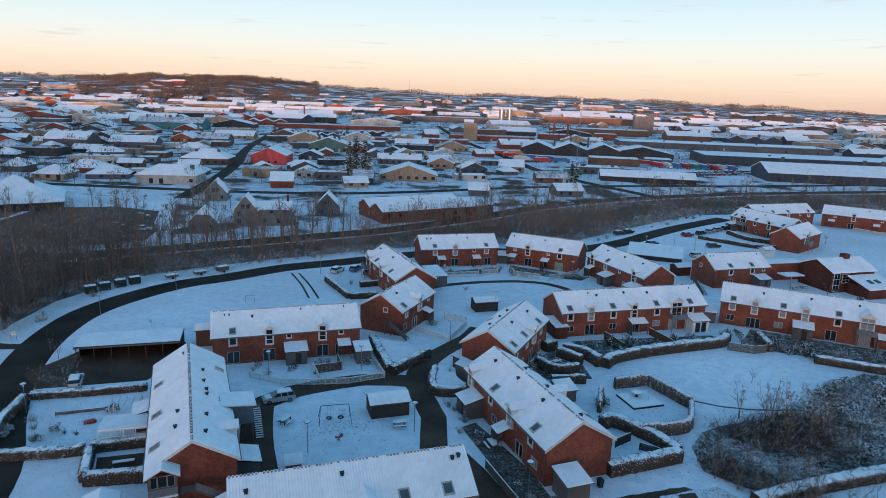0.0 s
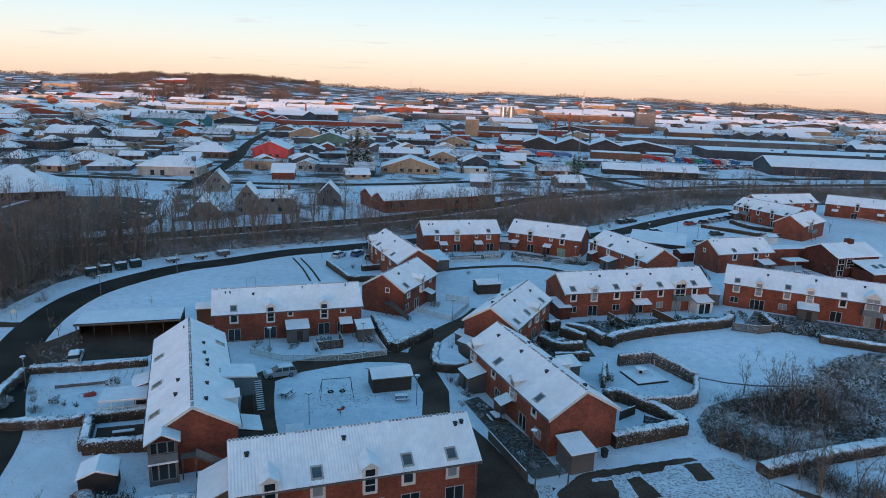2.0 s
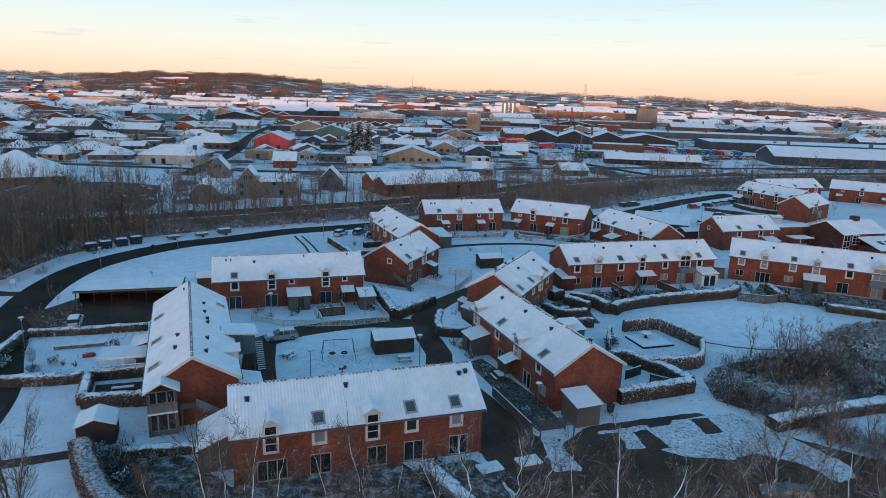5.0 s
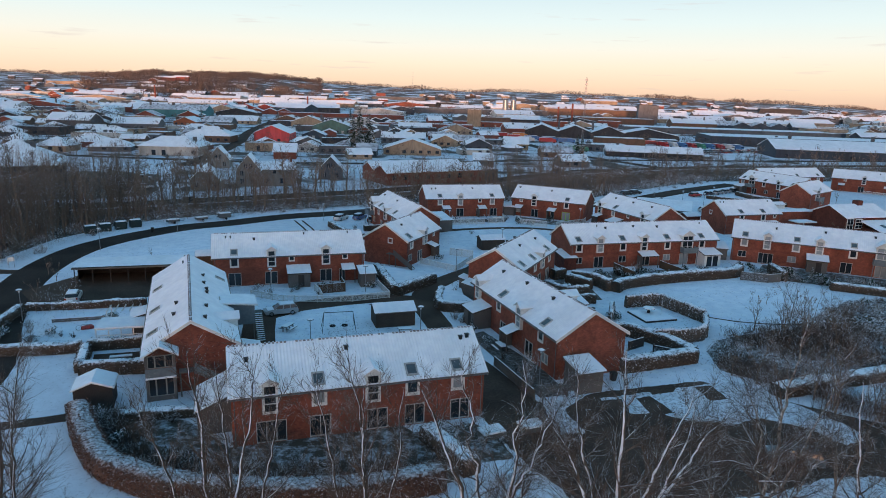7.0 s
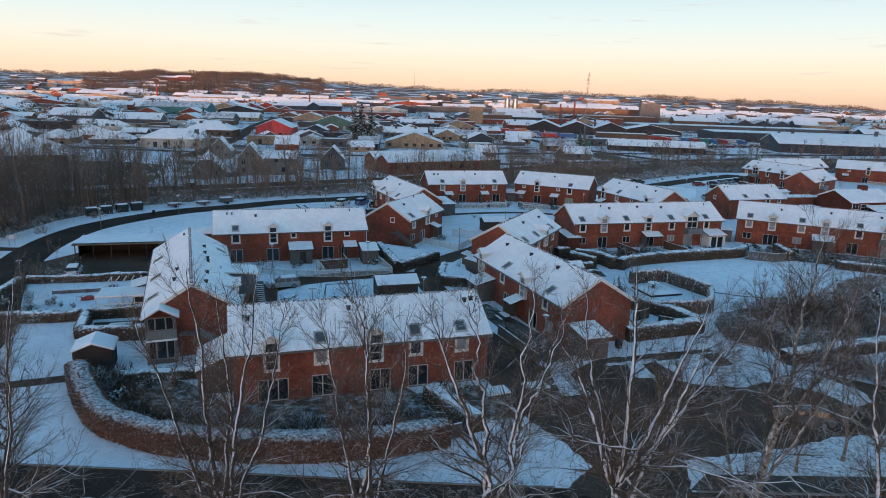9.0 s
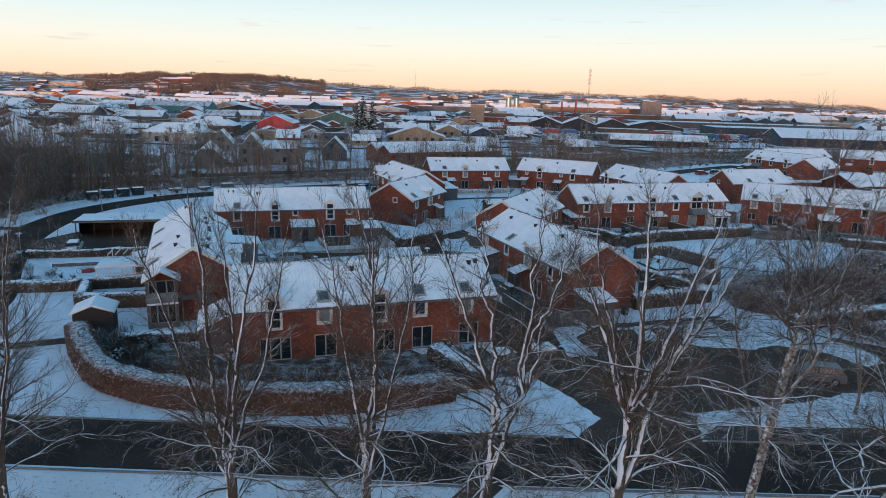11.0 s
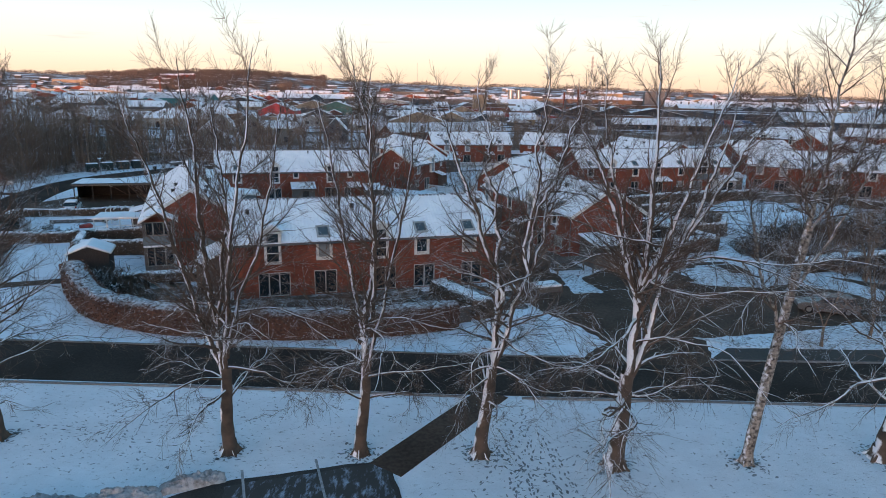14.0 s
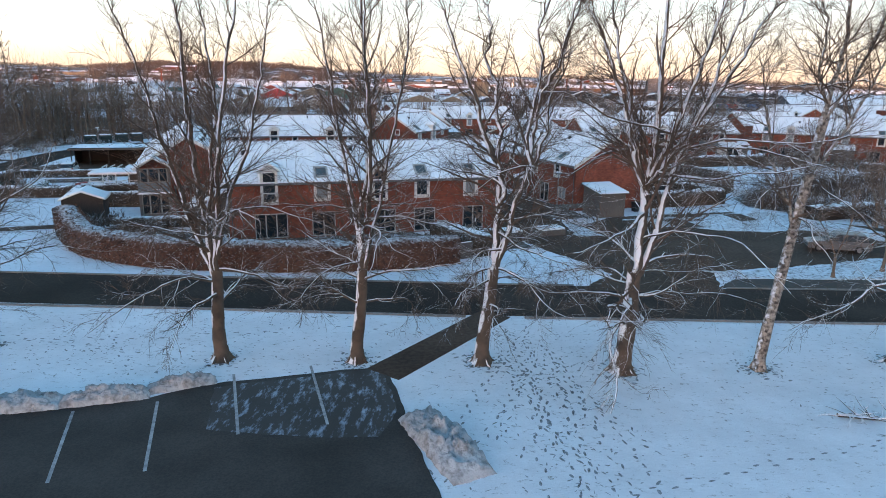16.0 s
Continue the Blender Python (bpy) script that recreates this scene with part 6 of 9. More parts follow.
while n < 900:
    x, y = (rnd.gauss(48, 4.2), rnd.gauss(81.5, 3.2)) if n % 3 == 0 else (rnd.uniform(33, 120), rnd.uniform(69, 112))
    if inside(ROUGH, x, y) and (n % 3 == 0 or noise.noise((x * 0.1, y * 0.1, 4)) < -0.1):
        brush(mb, x, y, rnd.uniform(1.2, 3.0) if n % 3 == 0 else rnd.uniform(0.6, 1.8), 22, 0.6, 0.8, 0.4)
        n += 1
for k in range(420):
    # an unclipped thicket between the drive and the slope
    t, w = rnd.random(), rnd.uniform(-2.2, 2.2)
    brush(mb, 33.5 + 21 * t + w * 0.55, 75.0 - 18.5 * t + 2.6 * math.sin(t * 3.14) * -1 + w * 0.8, rnd.uniform(0.8, 2.0), 20, 0.7, 0.8, 0.4)
solid("slope_brush", mb, M_SCRUBTWIG, "tangled brown brush on the rough slope", "undergrowth", kind="stuff")
mb = MB()
n = 0
while n < 1300:
    x, y = rnd.uniform(33, 120), rnd.uniform(69, 112)
    if inside(ROUGH, x, y) and noise.noise((x * 0.1, y * 0.1, 4)) > (0.12 if x < 52 else -0.3):
        brush(mb, x, y, rnd.uniform(0.6, 1.7), 24, 0.8, 0.4, 0.4)
        n += 1
solid("rime_brush", mb, M_RIME, "white rime covered brush on the rough slope", "undergrowth", kind="stuff")
# matted evergreen thickets with snow lying in clumps on them
for k in range(46):
    while True:
        x, y = rnd.uniform(36, 118), rnd.uniform(69, 108)
        if inside(ROUGH, x, y) and x > 52:
            break
    bush(EVER[k % 3], x, y, rnd.uniform(1.1, 2.0), "dark evergreen thicket with clumps of snow", squash=0.62)
for x, y, s in ((44.5, 82, 0.75), (48, 84, 0.85), (51, 82.5, 0.7), (46, 79, 0.8), (49, 88, 0.6), (54, 84, 0.7), (43, 87, 0.65), (56, 88, 0.6), (60, 90, 0.5), (47, 81, 0.9), (50, 80, 0.85), (45.5, 84.5, 0.8), (52.5, 86, 0.75), (47.5, 86.5, 0.7), (63, 84, 0.6), (70, 90, 0.55)):
    plant_tree("slim_tree", x, y, YOUNG[int(x) % 4], "slim bare young tree on the slope", group="slope trees", scale=s, turn=x * 50)
for x, y, s, l in ((50.5, 99.6, 0.36, "staked bare sapling on the green"), (1.2, 97.2, 0.34, "small bare tree in a snowy bed"), (-38.5, 117.5, 0.38, "small bare tree on the field"), (-54.8, 116, 0.25, "small bare tree on the field"),
                   (-66, 103, 0.38, "small pollarded roadside tree"), (-62.6, 99.5, 0.38, "small pollarded roadside tree"), (-60.5, 91, 0.36, "small pollarded roadside tree"), (-56.5, 84.6, 0.34, "small pollarded roadside tree"), (126, 214, 0.6, "frosted bare tree by the terraces"), (92, 152, 0.55, "frosted bare tree before the common house")):
    plant_tree("small_tree", x, y, YOUNG[int(abs(x)) % 4], l, scale=s, turn=y * 40)
# the birches right of the drive, thinner than the roadside row
for k, (x, y, s) in enumerate(((27.6, 30.5, 1.5), (33.5, 33, 1.45), (-30.5, 30, 1.45), (44, 31, 1.4))):
    plant_tree("slim_tree", x, y, YOUNG[k % 4], "slender bare tree on the roadside snow", group="roadside trees", scale=s, turn=k * 77)
GARDEN = [(-33, 52.8, 0.5), (-29, 50, 0.6), (-26, 52, 0.5), (-20, 49.5, 0.6), (-16, 48.6, 0.55), (-11.5, 48, 0.6), (-7.2, 49.5, 0.7), (-24, 48, 0.6), (-3, 51, 0.55), (-55, 75.5, 0.9), (-54, 79, 0.7), (-52.5, 77, 0.6), (-50.5, 74.5, 0.5), (-48, 76.2, 0.45), (-56.5, 82, 0.6), (-44.8, 82.4, 0.8),
          (-30, 97.5, 0.6), (-27.5, 96, 0.7), (-24, 98, 0.6), (-20, 97.0, 0.5), (2.5, 86.5, 0.7), (3.5, 83.5, 0.6), (2.8, 80, 0.6), (5, 77, 0.55), (22, 78.6, 0.5), (17.5, 100.2, 0.6), (21.5, 99, 0.6), (24.2, 89.5, 0.9), (57, 117.5, 0.9), (60.5, 114, 0.8), (66.5, 111, 1.2), (70.5, 109, 1.0), (75, 107, 0.8), (63, 112.5, 0.7),
          (54.6, 121, 0.9), (17.5, 161.5, 1.1), (20, 160, 0.8), (30.5, 160.2, 0.7), (25.5, 166.5, 0.9), (-2, 122, 0.7), (5, 146.5, 0.6), (-22, 148, 0.7), (90, 146.5, 0.9), (97, 147.5, 1.1), (-8.4, 60.5, 0.0)]
for k, (x, y, s) in enumerate(GARDEN):
    if s:
        bush(EVER[k % 3] if k % 3 == 0 or s > 1 else SHRUBS[k % 6], x, y, s, "snow-dusted garden shrub beside the house" if k % 3 else "dark evergreen garden shrub under snow")
for k in range(34):
    bush(SHRUBS[k % 3 if k % 4 else 3 + k % 3], rnd.uniform(-29, -4), rnd.uniform(45.8, 49.8), rnd.uniform(0.5, 0.95), "frosted garden shrub inside the hedge")
# tall bushes, evergreens and climbers in front of the terraces round the green
rnd = random.Random(64)
for k in range(44):
    t = rnd.random()
    x, y = (26 + 26 * t + rnd.gauss(0, 0.8), 111 + 7.6 * t + rnd.uniform(-1.6, 2.2)) if k % 2 else (59 + 26 * t + rnd.gauss(0, 0.8), 119 - 13 * t + rnd.uniform(-3.5, 1.2))
    bush(EVER[k % 3] if k % 5 < 2 else SHRUBS[k % 6], x, y, rnd.uniform(0.55, 1.15), "dark evergreen bush against the terrace" if k % 5 < 2 else "frosted bare bush against the terrace", squash=rnd.uniform(0.9, 1.3))
for k in range(26):
    t = rnd.random()
    x, y = ((-37 + 25 * t, 97.4 + 4.6 * t + rnd.uniform(-1.0, 1.0)), (-5 + 20 * t, 159.5 + 6 * t + rnd.uniform(-1, 1)), (17 + 18 * t, 166 - 6 * t + rnd.uniform(-1, 1)), (15 + 9 * t, 100 + 5 * rnd.random()))[k % 4]
    bush(EVER[k % 3] if k % 3 == 0 else SHRUBS[k % 6], x, y, rnd.uniform(0.4, 0.85), "dark evergreen garden bush" if k % 3 == 0 else "frosted bare garden bush")
for k in range(12):
    t = (k + 0.5) / 12
    bush(SHRUBS[k % 6], 33.5 + 21 * t + rnd.gauss(0, 0.8), 74.5 - 18.5 * t - 2.2 * math.sin(t * 3.14) + rnd.gauss(0, 0.8), rnd.uniform(0.7, 1.1), "tangled frosted bush beside the drive", squash=0.85)
for k, (x, y, s) in enumerate(((26.5, 44.4, 0.85), (31.0, 46.2, 0.95), (36.5, 47.4, 0.9), (41.5, 49, 0.8), (40.5, 62.5, 0.75), (44.5, 59.5, 0.8))):
    plant_tree("slim_tree", x, y, YOUNG[k % 4], "slim bare young tree by the drive", group="drive trees", scale=s, turn=k * 61)
for k, (x, y, s, q) in enumerate(((61.4, 116.2, 1.25, 1.25), (68.2, 113.0, 1.15, 1.2), (57.6, 121.6, 0.9, 1.2), (63.2, 117.6, 0.8, 1.0), (72.4, 111.4, 0.9, 1.1))):
    bush(EVER[k % 3] if k != 1 else SHRUBS[1], x, y, s, "tall snow-laden evergreen bush against the terrace" if k != 1 else "tall brown bush against the terrace", squash=q)
for k, (x, y, q) in enumerate(((54.4, 118.6, 1.0), (55.2, 120.8, 1.1), (56.6, 117.2, 0.8), (58.0, 116.0, 0.75), (62.8, 114.6, 0.7), (66.6, 114.8, 1.05), (70.4, 112.2, 0.8), (1.2, 87.4, 0.75), (2.2, 86.2, 0.65), (16.6, 106.8, 0.6), (19.0, 104.6, 0.5))):
    bush(SHRUBS[3 + k % 3] if k % 4 != 1 else EVER[k % 3], x, y, q, "white rimed garden bush among the hedges" if k % 4 != 1 else "dark snow-capped garden bush among the hedges", squash=1.1)
for x, y, s in ((65.4, 114.6, 0.3), (76.5, 109.2, 0.34), (3.4, 83.2, 0.2)):
    t = thing("conifer_tree", x, y, 0, x * 31, "small dark conical conifer in a terrace garden", "tree", "garden conifers")
    t.scale = (s, s, s)
    part("trunk", CONIFER[0][0], None, t), part("crown", CONIFER[0][1], None, t)
for k in range(16):
    t = (k + rnd.random()) / 16
    plant_tree("slim_tree", 34 + 17 * t + rnd.gauss(0, 1.3), 70.5 - 15 * t + rnd.gauss(0, 1.3), YOUNG[k % 4], "slim bare young tree by the drive", group="drive trees", scale=rnd.uniform(0.45, 0.85), turn=k * 47)
# dead stems and twiggy growth that fill the garden behind the beech hedge
mb = MB()
inner = smooth_line([(-32.0, 56.0), (-29.4, 52.6), (-26.6, 49.4), (-23.6, 47.6), (-19.4, 46.4), (-12.2, 46.0), (-5.6, 47.0), (-0.6, 48.8)], 0.3)
for _ in range(420):
    x, y = rnd.choice(inner)
    brush(mb, x + rnd.uniform(-0.3, 0.9), y + abs(rnd.gauss(0, 1.0)), rnd.uniform(0.7, 1.7), 16, 0.6)
solid("garden_thicket", mb, M_SCRUBTWIG, "brown twiggy growth behind the beech hedge", "undergrowth", kind="stuff")
for k in range(22):
    # small bushes and pots against the terraces by the round lawn
    t = (k // 2 + rnd.random()) / 11
    x, y = (-5 + 18 * t, 160.2 + 5.2 * t + rnd.uniform(-2.2, 0.4)) if k % 2 else (17.5 + 17 * t, 166.5 - 6.4 * t + rnd.uniform(-2.2, 0.4))
    bush(EVER[k % 3] if k % 3 else SHRUBS[k % 6], x, y, rnd.uniform(0.35, 0.6), "small dark garden bush by the terrace" if k % 3 else "small frosted bush by the terrace")


# ---- the town beyond the main road ----
def paint(name, c, rough=0.7):
    return mat(name, c, tuple(v * 0.72 for v in c), scale=0.7, rough=rough, bump=0.05, big=0.25, bigscale=0.07, stretch=(1, 1, 0.3))


DARKW, GREY, TEAL, RED = paint("dark_cladding", (0.045, 0.045, 0.05)), paint("grey_cladding", (0.12, 0.125, 0.135)), paint("teal_cladding", (0.05, 0.20, 0.22)), paint("red_cladding", (0.32, 0.055, 0.04))
CORAL, ORANGE, WHITE, BRICK = paint("coral_cladding", (0.62, 0.085, 0.085)), paint("orange_cladding", (0.36, 0.11, 0.05)), paint("white_render", (0.52, 0.50, 0.46)), M_BRICK_FAR
VILLA = paint("pale_villa_render", (0.25, 0.232, 0.208))
GREEN, BEIGE, YELLOW, BLUEG, BROWN = paint("green_cladding", (0.10, 0.19, 0.16)), paint("beige_render", (0.36, 0.27, 0.19)), paint("yellow_brick", (0.27, 0.18, 0.095)), paint("blue_grey_cladding", (0.055, 0.07, 0.09)), paint("brown_cladding", (0.16, 0.09, 0.06))
PALETTE = [DARKW, DARKW, GREY, GREY, GREY, WHITE, WHITE, BRICK, BRICK, BEIGE, BEIGE, BLUEG, BROWN, BROWN]
NAMED = {DARKW.name: "dark", GREY.name: "grey", TEAL.name: "teal", RED.name: "red", CORAL.name: "coral red", ORANGE.name: "orange", WHITE.name: "white", BRICK.name: "red brick", GREEN.name: "green", BEIGE.name: "beige", YELLOW.name: "yellow brick", BLUEG.name: "blue-grey", BROWN.name: "brown"}


M_THINSNOW = rougher(mat("thin_roof_snow", (0.70, 0.73, 0.78), (0.16, 0.15, 0.15), scale=0.5, rough=0.9, bump=0.2, big=0.35, bigscale=0.06, lo=0.45, hi=0.68, stretch=(1, 0.35, 1)), 6, 0.65)


def shell(wall, roof, kind, w, d, h, m):
    """Walls into one mesh, the snow-covered roof into another."""
    def P(x, y, z):
        return m @ Vector((x, y, z))
    x, y = w / 2, d / 2
    if kind == "flat":
        wall.box(-x, x, -y, y, -1, h, m)
        roof.box(-x + 0.35, x - 0.35, -y + 0.35, y - 0.35, h, h + 0.15, m)
        wall.box(-x, x, -y, -y + 0.3, h, h + 0.3, m), wall.box(-x, x, y - 0.3, y, h, h + 0.3, m)
        wall.box(-x, -x + 0.3, -y + 0.3, y - 0.3, h, h + 0.3, m), wall.box(x - 0.3, x, -y + 0.3, y - 0.3, h, h + 0.3, m)
        return
    if kind == "hip":
        wall.box(-x, x, -y, y, -1, h, m)
        rise, ridge = y * 0.5, max(x - y, 0.4)
        for lift, o in ((0.0, 0.6), (0.22, 0.55)):
            a, b, c, e = P(-x - o, -y - o, h - 0.2 + lift), P(x + o, -y - o, h - 0.2 + lift), P(x + o, y + o, h - 0.2 + lift), P(-x - o, y + o, h - 0.2 + lift)
            p, q = P(-ridge, 0, h + rise + lift), P(ridge, 0, h + rise + lift)
            roof.quad(a, b, q, p), roof.quad(b, c, q), roof.quad(c, e, p, q), roof.quad(e, a, p)
            if lift:
                for u, v in ((a, b), (b, c), (c, e), (e, a)):
                    down = Vector((0, 0, -0.24))
                    roof.quad(u + down, v + down, v, u)
        return
    n = 3 if kind == "zig" else 1
    along = kind == "gable"
    half = (y if along else x / n)
    rise = min(half * 0.42, 5.0)
    wall.box(-x, x, -y, y, -1, h, m)
    o = 0.5
    # the roof is one folded slab: up and down over each gable
    ends = (half + o, h - o * rise / half)
    if along or n == 1:
        line = [(-ends[0], ends[1]), (0, h + rise), ends]
    else:
        line = [(-x, h)]
        for k in range(n):
            line += [(-x + half * (2 * k + 1), h + rise), (-x + half * (2 * k + 2), h)]
    e = (x if along else y) + o
    for q0, q1 in zip(line, line[1:]):
        for lift in (0.02, 0.26):
            pts = [(q0[0], -e, q0[1] + lift), (q1[0], -e, q1[1] + lift), (q1[0], e, q1[1] + lift), (q0[0], e, q0[1] + lift)]
            roof.quad(*[P(b, a, c) if along else P(a, b, c) for a, b, c in pts])
        for v in (-e, e):
            pts = [(q0[0], v, q0[1] + 0.02), (q1[0], v, q1[1] + 0.02), (q1[0], v, q1[1] + 0.26), (q0[0], v, q0[1] + 0.26)]
            roof.quad(*[P(b, a, c) if along else P(a, b, c) for a, b, c in pts])
    for q in (line[0], line[-1]):
        pts = [(q[0], -e, q[1] + 0.02), (q[0], e, q[1] + 0.02), (q[0], e, q[1] + 0.26), (q[0], -e, q[1] + 0.26)]
        roof.quad(*[P(b, a, c) if along else P(a, b, c) for a, b, c in pts])
    for k in range(n):
        c = 0 if along else -x + half * (2 * k + 1)
        for s in (-1, 1):
            if along:
                wall.quad(P(s * x, -half, h), P(s * x, half, h), P(s * x, 0, h + rise))
            else:
                wall.quad(P(c - half, s * y, h), P(c + half, s * y, h), P(c, s * y, h + rise))


M_FARGLASS = glass_mat("far_window_glass", (0.02, 0.024, 0.03), 0.1)


def town_house(x, y, w, d, h, turn, kind, wallmat, windows=True, seed=0, label=""):
    rnd = random.Random(seed)
    b = thing("town_building", x, y, land(x, y), turn, label or f"{NAMED[wallmat.name]} {'flat-roofed building' if kind == 'flat' else 'hip-roofed house' if kind == 'hip' else 'gabled building'} with a snow-covered roof", "building", "town buildings")
    wall, roof = MB(), MB()
    shell(wall, roof, kind, w, d, h, Matrix.Identity(4))
    wob = part("wall", wall, wallmat, b)
    part("roof", roof, M_ROOFSNOW if rnd.random() < 0.8 else M_THINSNOW, b)
    if windows:
        n = max(2, min(7, int(w / 4)))
        for k in range(n):
            u = -w / 2 + w * (k + 0.5) / n
            if rnd.random() < 0.25:
                continue
            tall = rnd.random() < 0.2
            mb = MB()
            mb.box(u - 0.9, u + 0.9, -d / 2 - 0.06, -d / 2 + 0.05, 0.1 if tall else 1.0, 2.5)
            part("gate" if tall else "window", mb, WHITE if tall and rnd.random() < 0.5 else M_FARGLASS, b)
    if w > 25 and rnd.random() < 0.6:
        mb = MB()
        for k in range(3):
            u, v = rnd.uniform(-w * 0.4, w * 0.4), rnd.uniform(-d * 0.15, d * 0.15)
            mb.box(u - 0.8, u + 0.8, v - 0.8, v + 0.8, h - 0.5, h + (1.2 if kind == "flat" else d * 0.21 + 0.6))
        tagged(part("roof_plant", mb, GREY, b), kind="stuff")
    return b


taken = []


def landmark(x, y, w, d, h, turn, kind, col):
    """A building that stands out, by the middle of its front."""
    c, s = math.cos(radians(turn)), math.sin(radians(turn))
    town_house(x - s * d / 2, y + c * d / 2, w, d, h, turn, kind, col, y < 700, len(taken))
    taken.append((x - s * d / 2, y + c * d / 2, max(w, d) * 0.55))


landmark(-256, 401, 29, 19, 4.7, 4, "flat", DARKW)
landmark(-266, 453, 29, 22, 6.8, 4, "gable", GREY)
landmark(-298, 699, 69, 31, 7.9, 4, "gable", TEAL)
landmark(-302, 961, 82, 36, 5.8, 4, "zig", RED)
landmark(-109, 395, 21, 24, 5.8, 4, "front", CORAL)
landmark(-222, 544, 18, 26, 3.4, 4, "front", ORANGE)
landmark(-198, 364, 28, 14, 4.9, 4, "flat", WHITE)
landmark(-131, 301, 27, 16, 4.3, 4, "hip", WHITE)
landmark(-144, 383, 27, 19, 4, 4, "hip", BROWN)
landmark(-181, 510, 17, 17, 3.5, 4, "flat", BROWN)
landmark(-196, 597, 35, 19, 3.2, 4, "gable", BEIGE)
landmark(-186, 301, 14, 14, 3, 4, "hip", BEIGE)
landmark(-219, 325, 10, 14, 3, 4, "hip", GREY)
landmark(-185, 328, 19, 14, 3, 4, "hip", BRICK)
landmark(-92, 498, 29, 26, 5.6, 4, "front", GREEN)
landmark(-98, 338, 18, 13, 3.9, 4, "flat", BEIGE)
landmark(-75, 338, 10, 14, 3.2, 4, "front", WHITE)
landmark(-60, 334, 16, 12, 3.8, 4, "flat", GREY)
landmark(-21, 341, 30, 20, 3.1, 4, "front", BEIGE)
landmark(-5, 406, 16, 18, 3.4, 4, "front", BEIGE)
landmark(10, 415, 19, 13, 3.5, 4, "gable", YELLOW)
landmark(-32, 422, 28, 14, 3.6, 4, "gable", GREY)
landmark(2, 538, 27, 19, 3.2, 4, "front", BEIGE)
landmark(56, 352, 17, 12, 3, 4, "gable", BROWN)
landmark(97, 533, 79, 41, 5.2, -8, "zig", DARKW)
landmark(154, 529, 49, 29, 4.3, -8, "front", DARKW)
landmark(112, 368, 52, 14, 3, -8, "gable", DARKW)
landmark(235, 391, 85, 36, 5.3, -8, "gable", BLUEG)
landmark(282, 488, 179, 53, 6.6, -8, "flat", BLUEG)
landmark(270, 653, 202, 53, 5.5, -8, "flat", GREY)
landmark(815, 1683, 98, 19, 17, -8, "flat", DARKW)
landmark(282, 1280, 206, 48, 11.9, -8, "flat", BROWN)
landmark(37, 1150, 248, 36, 8.9, 4, "flat", GREY)
landmark(-138, 814, 153, 24, 4.8, 4, "flat", BRICK)
landmark(-642, 1196, 98, 31, 8.8, 4, "front", BEIGE)
landmark(-463, 945, 57, 29, 6.1, 4, "front", GREY)
landmark(-428, 1117, 105, 29, 7, 4, "gable", WHITE)
landmark(532, 1297, 134, 36, 8.2, -8, "gable", GREY)
landmark(433, 910, 93, 36, 5.8, -8, "gable", WHITE)
landmark(-230, 475, 32, 19, 4.5, 8, "gable", GREY)
landmark(-125, 567, 29, 26, 5.2, 8, "front", BEIGE)
landmark(-150, 222, 30, 31, 3, 30, "hip", DARKW)
landmark(14, 295, 9, 12, 3, 0, "gable", GREY)
landmark(38, 400, 15, 17, 3.4, -4, "gable", YELLOW)
landmark(197, 882, 130, 48, 7.5, -8, "flat", BROWN)
landmark(-9, 623, 53, 24, 3.8, -2, "flat", BRICK)
landmark(43, 689, 89, 31, 4.5, -4, "flat", BRICK)
landmark(-159, 1892, 150, 48, 6.8, 0, "flat", GREY)

STREETS = [[(-108, 262), (-112, 290), (-117, 330), (-130, 400), (-162, 540), (-220, 900)], [(100, 310), (60, 400), (40, 520), (10, 700), (-20, 1000)], [(-420, 300), (-260, 294), (-146, 287), (-84, 285), (-30, 296), (60, 340), (180, 372), (330, 420)],
           [(14, 240), (60, 275), (100, 310), (170, 345), (300, 380), (480, 430)]]
way_pts = [q for s in STREETS for q in smooth_line(s, 8)]
KEEP = [(-130, 215, 50), (-72, 215, 36), (-10, 241, 40), (60, 470, 34), (175, 430, 48), (130, 330, 45), (-135, 240, 55)]
rnd = random.Random(77)
fill, y, k = [], 286.0, 0
while y < 900:
    x = -0.76 * y
    deep = 13 if y < 420 else 20
    while x < 0.78 * y:
        if x < 60 and y < 520:
            w, d, h = rnd.uniform(11, 20), rnd.uniform(9, 13), rnd.uniform(2.4, 3.6)
        elif y < 700:
            w, d, h = rnd.uniform(16, 36), rnd.uniform(13, 21), rnd.uniform(3, 5)
        else:
            w, d, h = rnd.uniform(26, 66), rnd.uniform(20, 36), rnd.uniform(4, 7)
        cx, cy, r = x + w / 2, y + rnd.uniform(-6, 6), max(w, d) * 0.5
        if all((cx - a) ** 2 + (cy - b) ** 2 > (r * 0.9 + q) ** 2 for a, b, q in taken) and all((cx - a) ** 2 + (cy - b) ** 2 > (r * 0.6 + 7) ** 2 for a, b in way_pts) \
                and all((cx - a) ** 2 + (cy - b) ** 2 > (r * 0.5 + q) ** 2 for a, b, q in KEEP) and not inside(BELT, cx, cy) and not (cy < 300 and cx > 20) and not (cx < -230 and cy < 430 and rnd.random() < 0.6):
            kind = rnd.choice(("gable", "hip", "hip", "flat", "front") if y < 480 else ("flat", "flat", "gable", "front", "zig"))
            town_house(cx, cy, w, d, h, (12 if cx < 60 else -9) + rnd.choice((0, 0, 0, 90 if w < 26 else 0)) + rnd.gauss(0, 7), kind, rnd.choice(PALETTE), y < 460, 1000 + k)
            taken.append((cx, cy, r))
            k += 1
        x += w + rnd.uniform(5, 22)
    y += deep + rnd.uniform(8, 16)

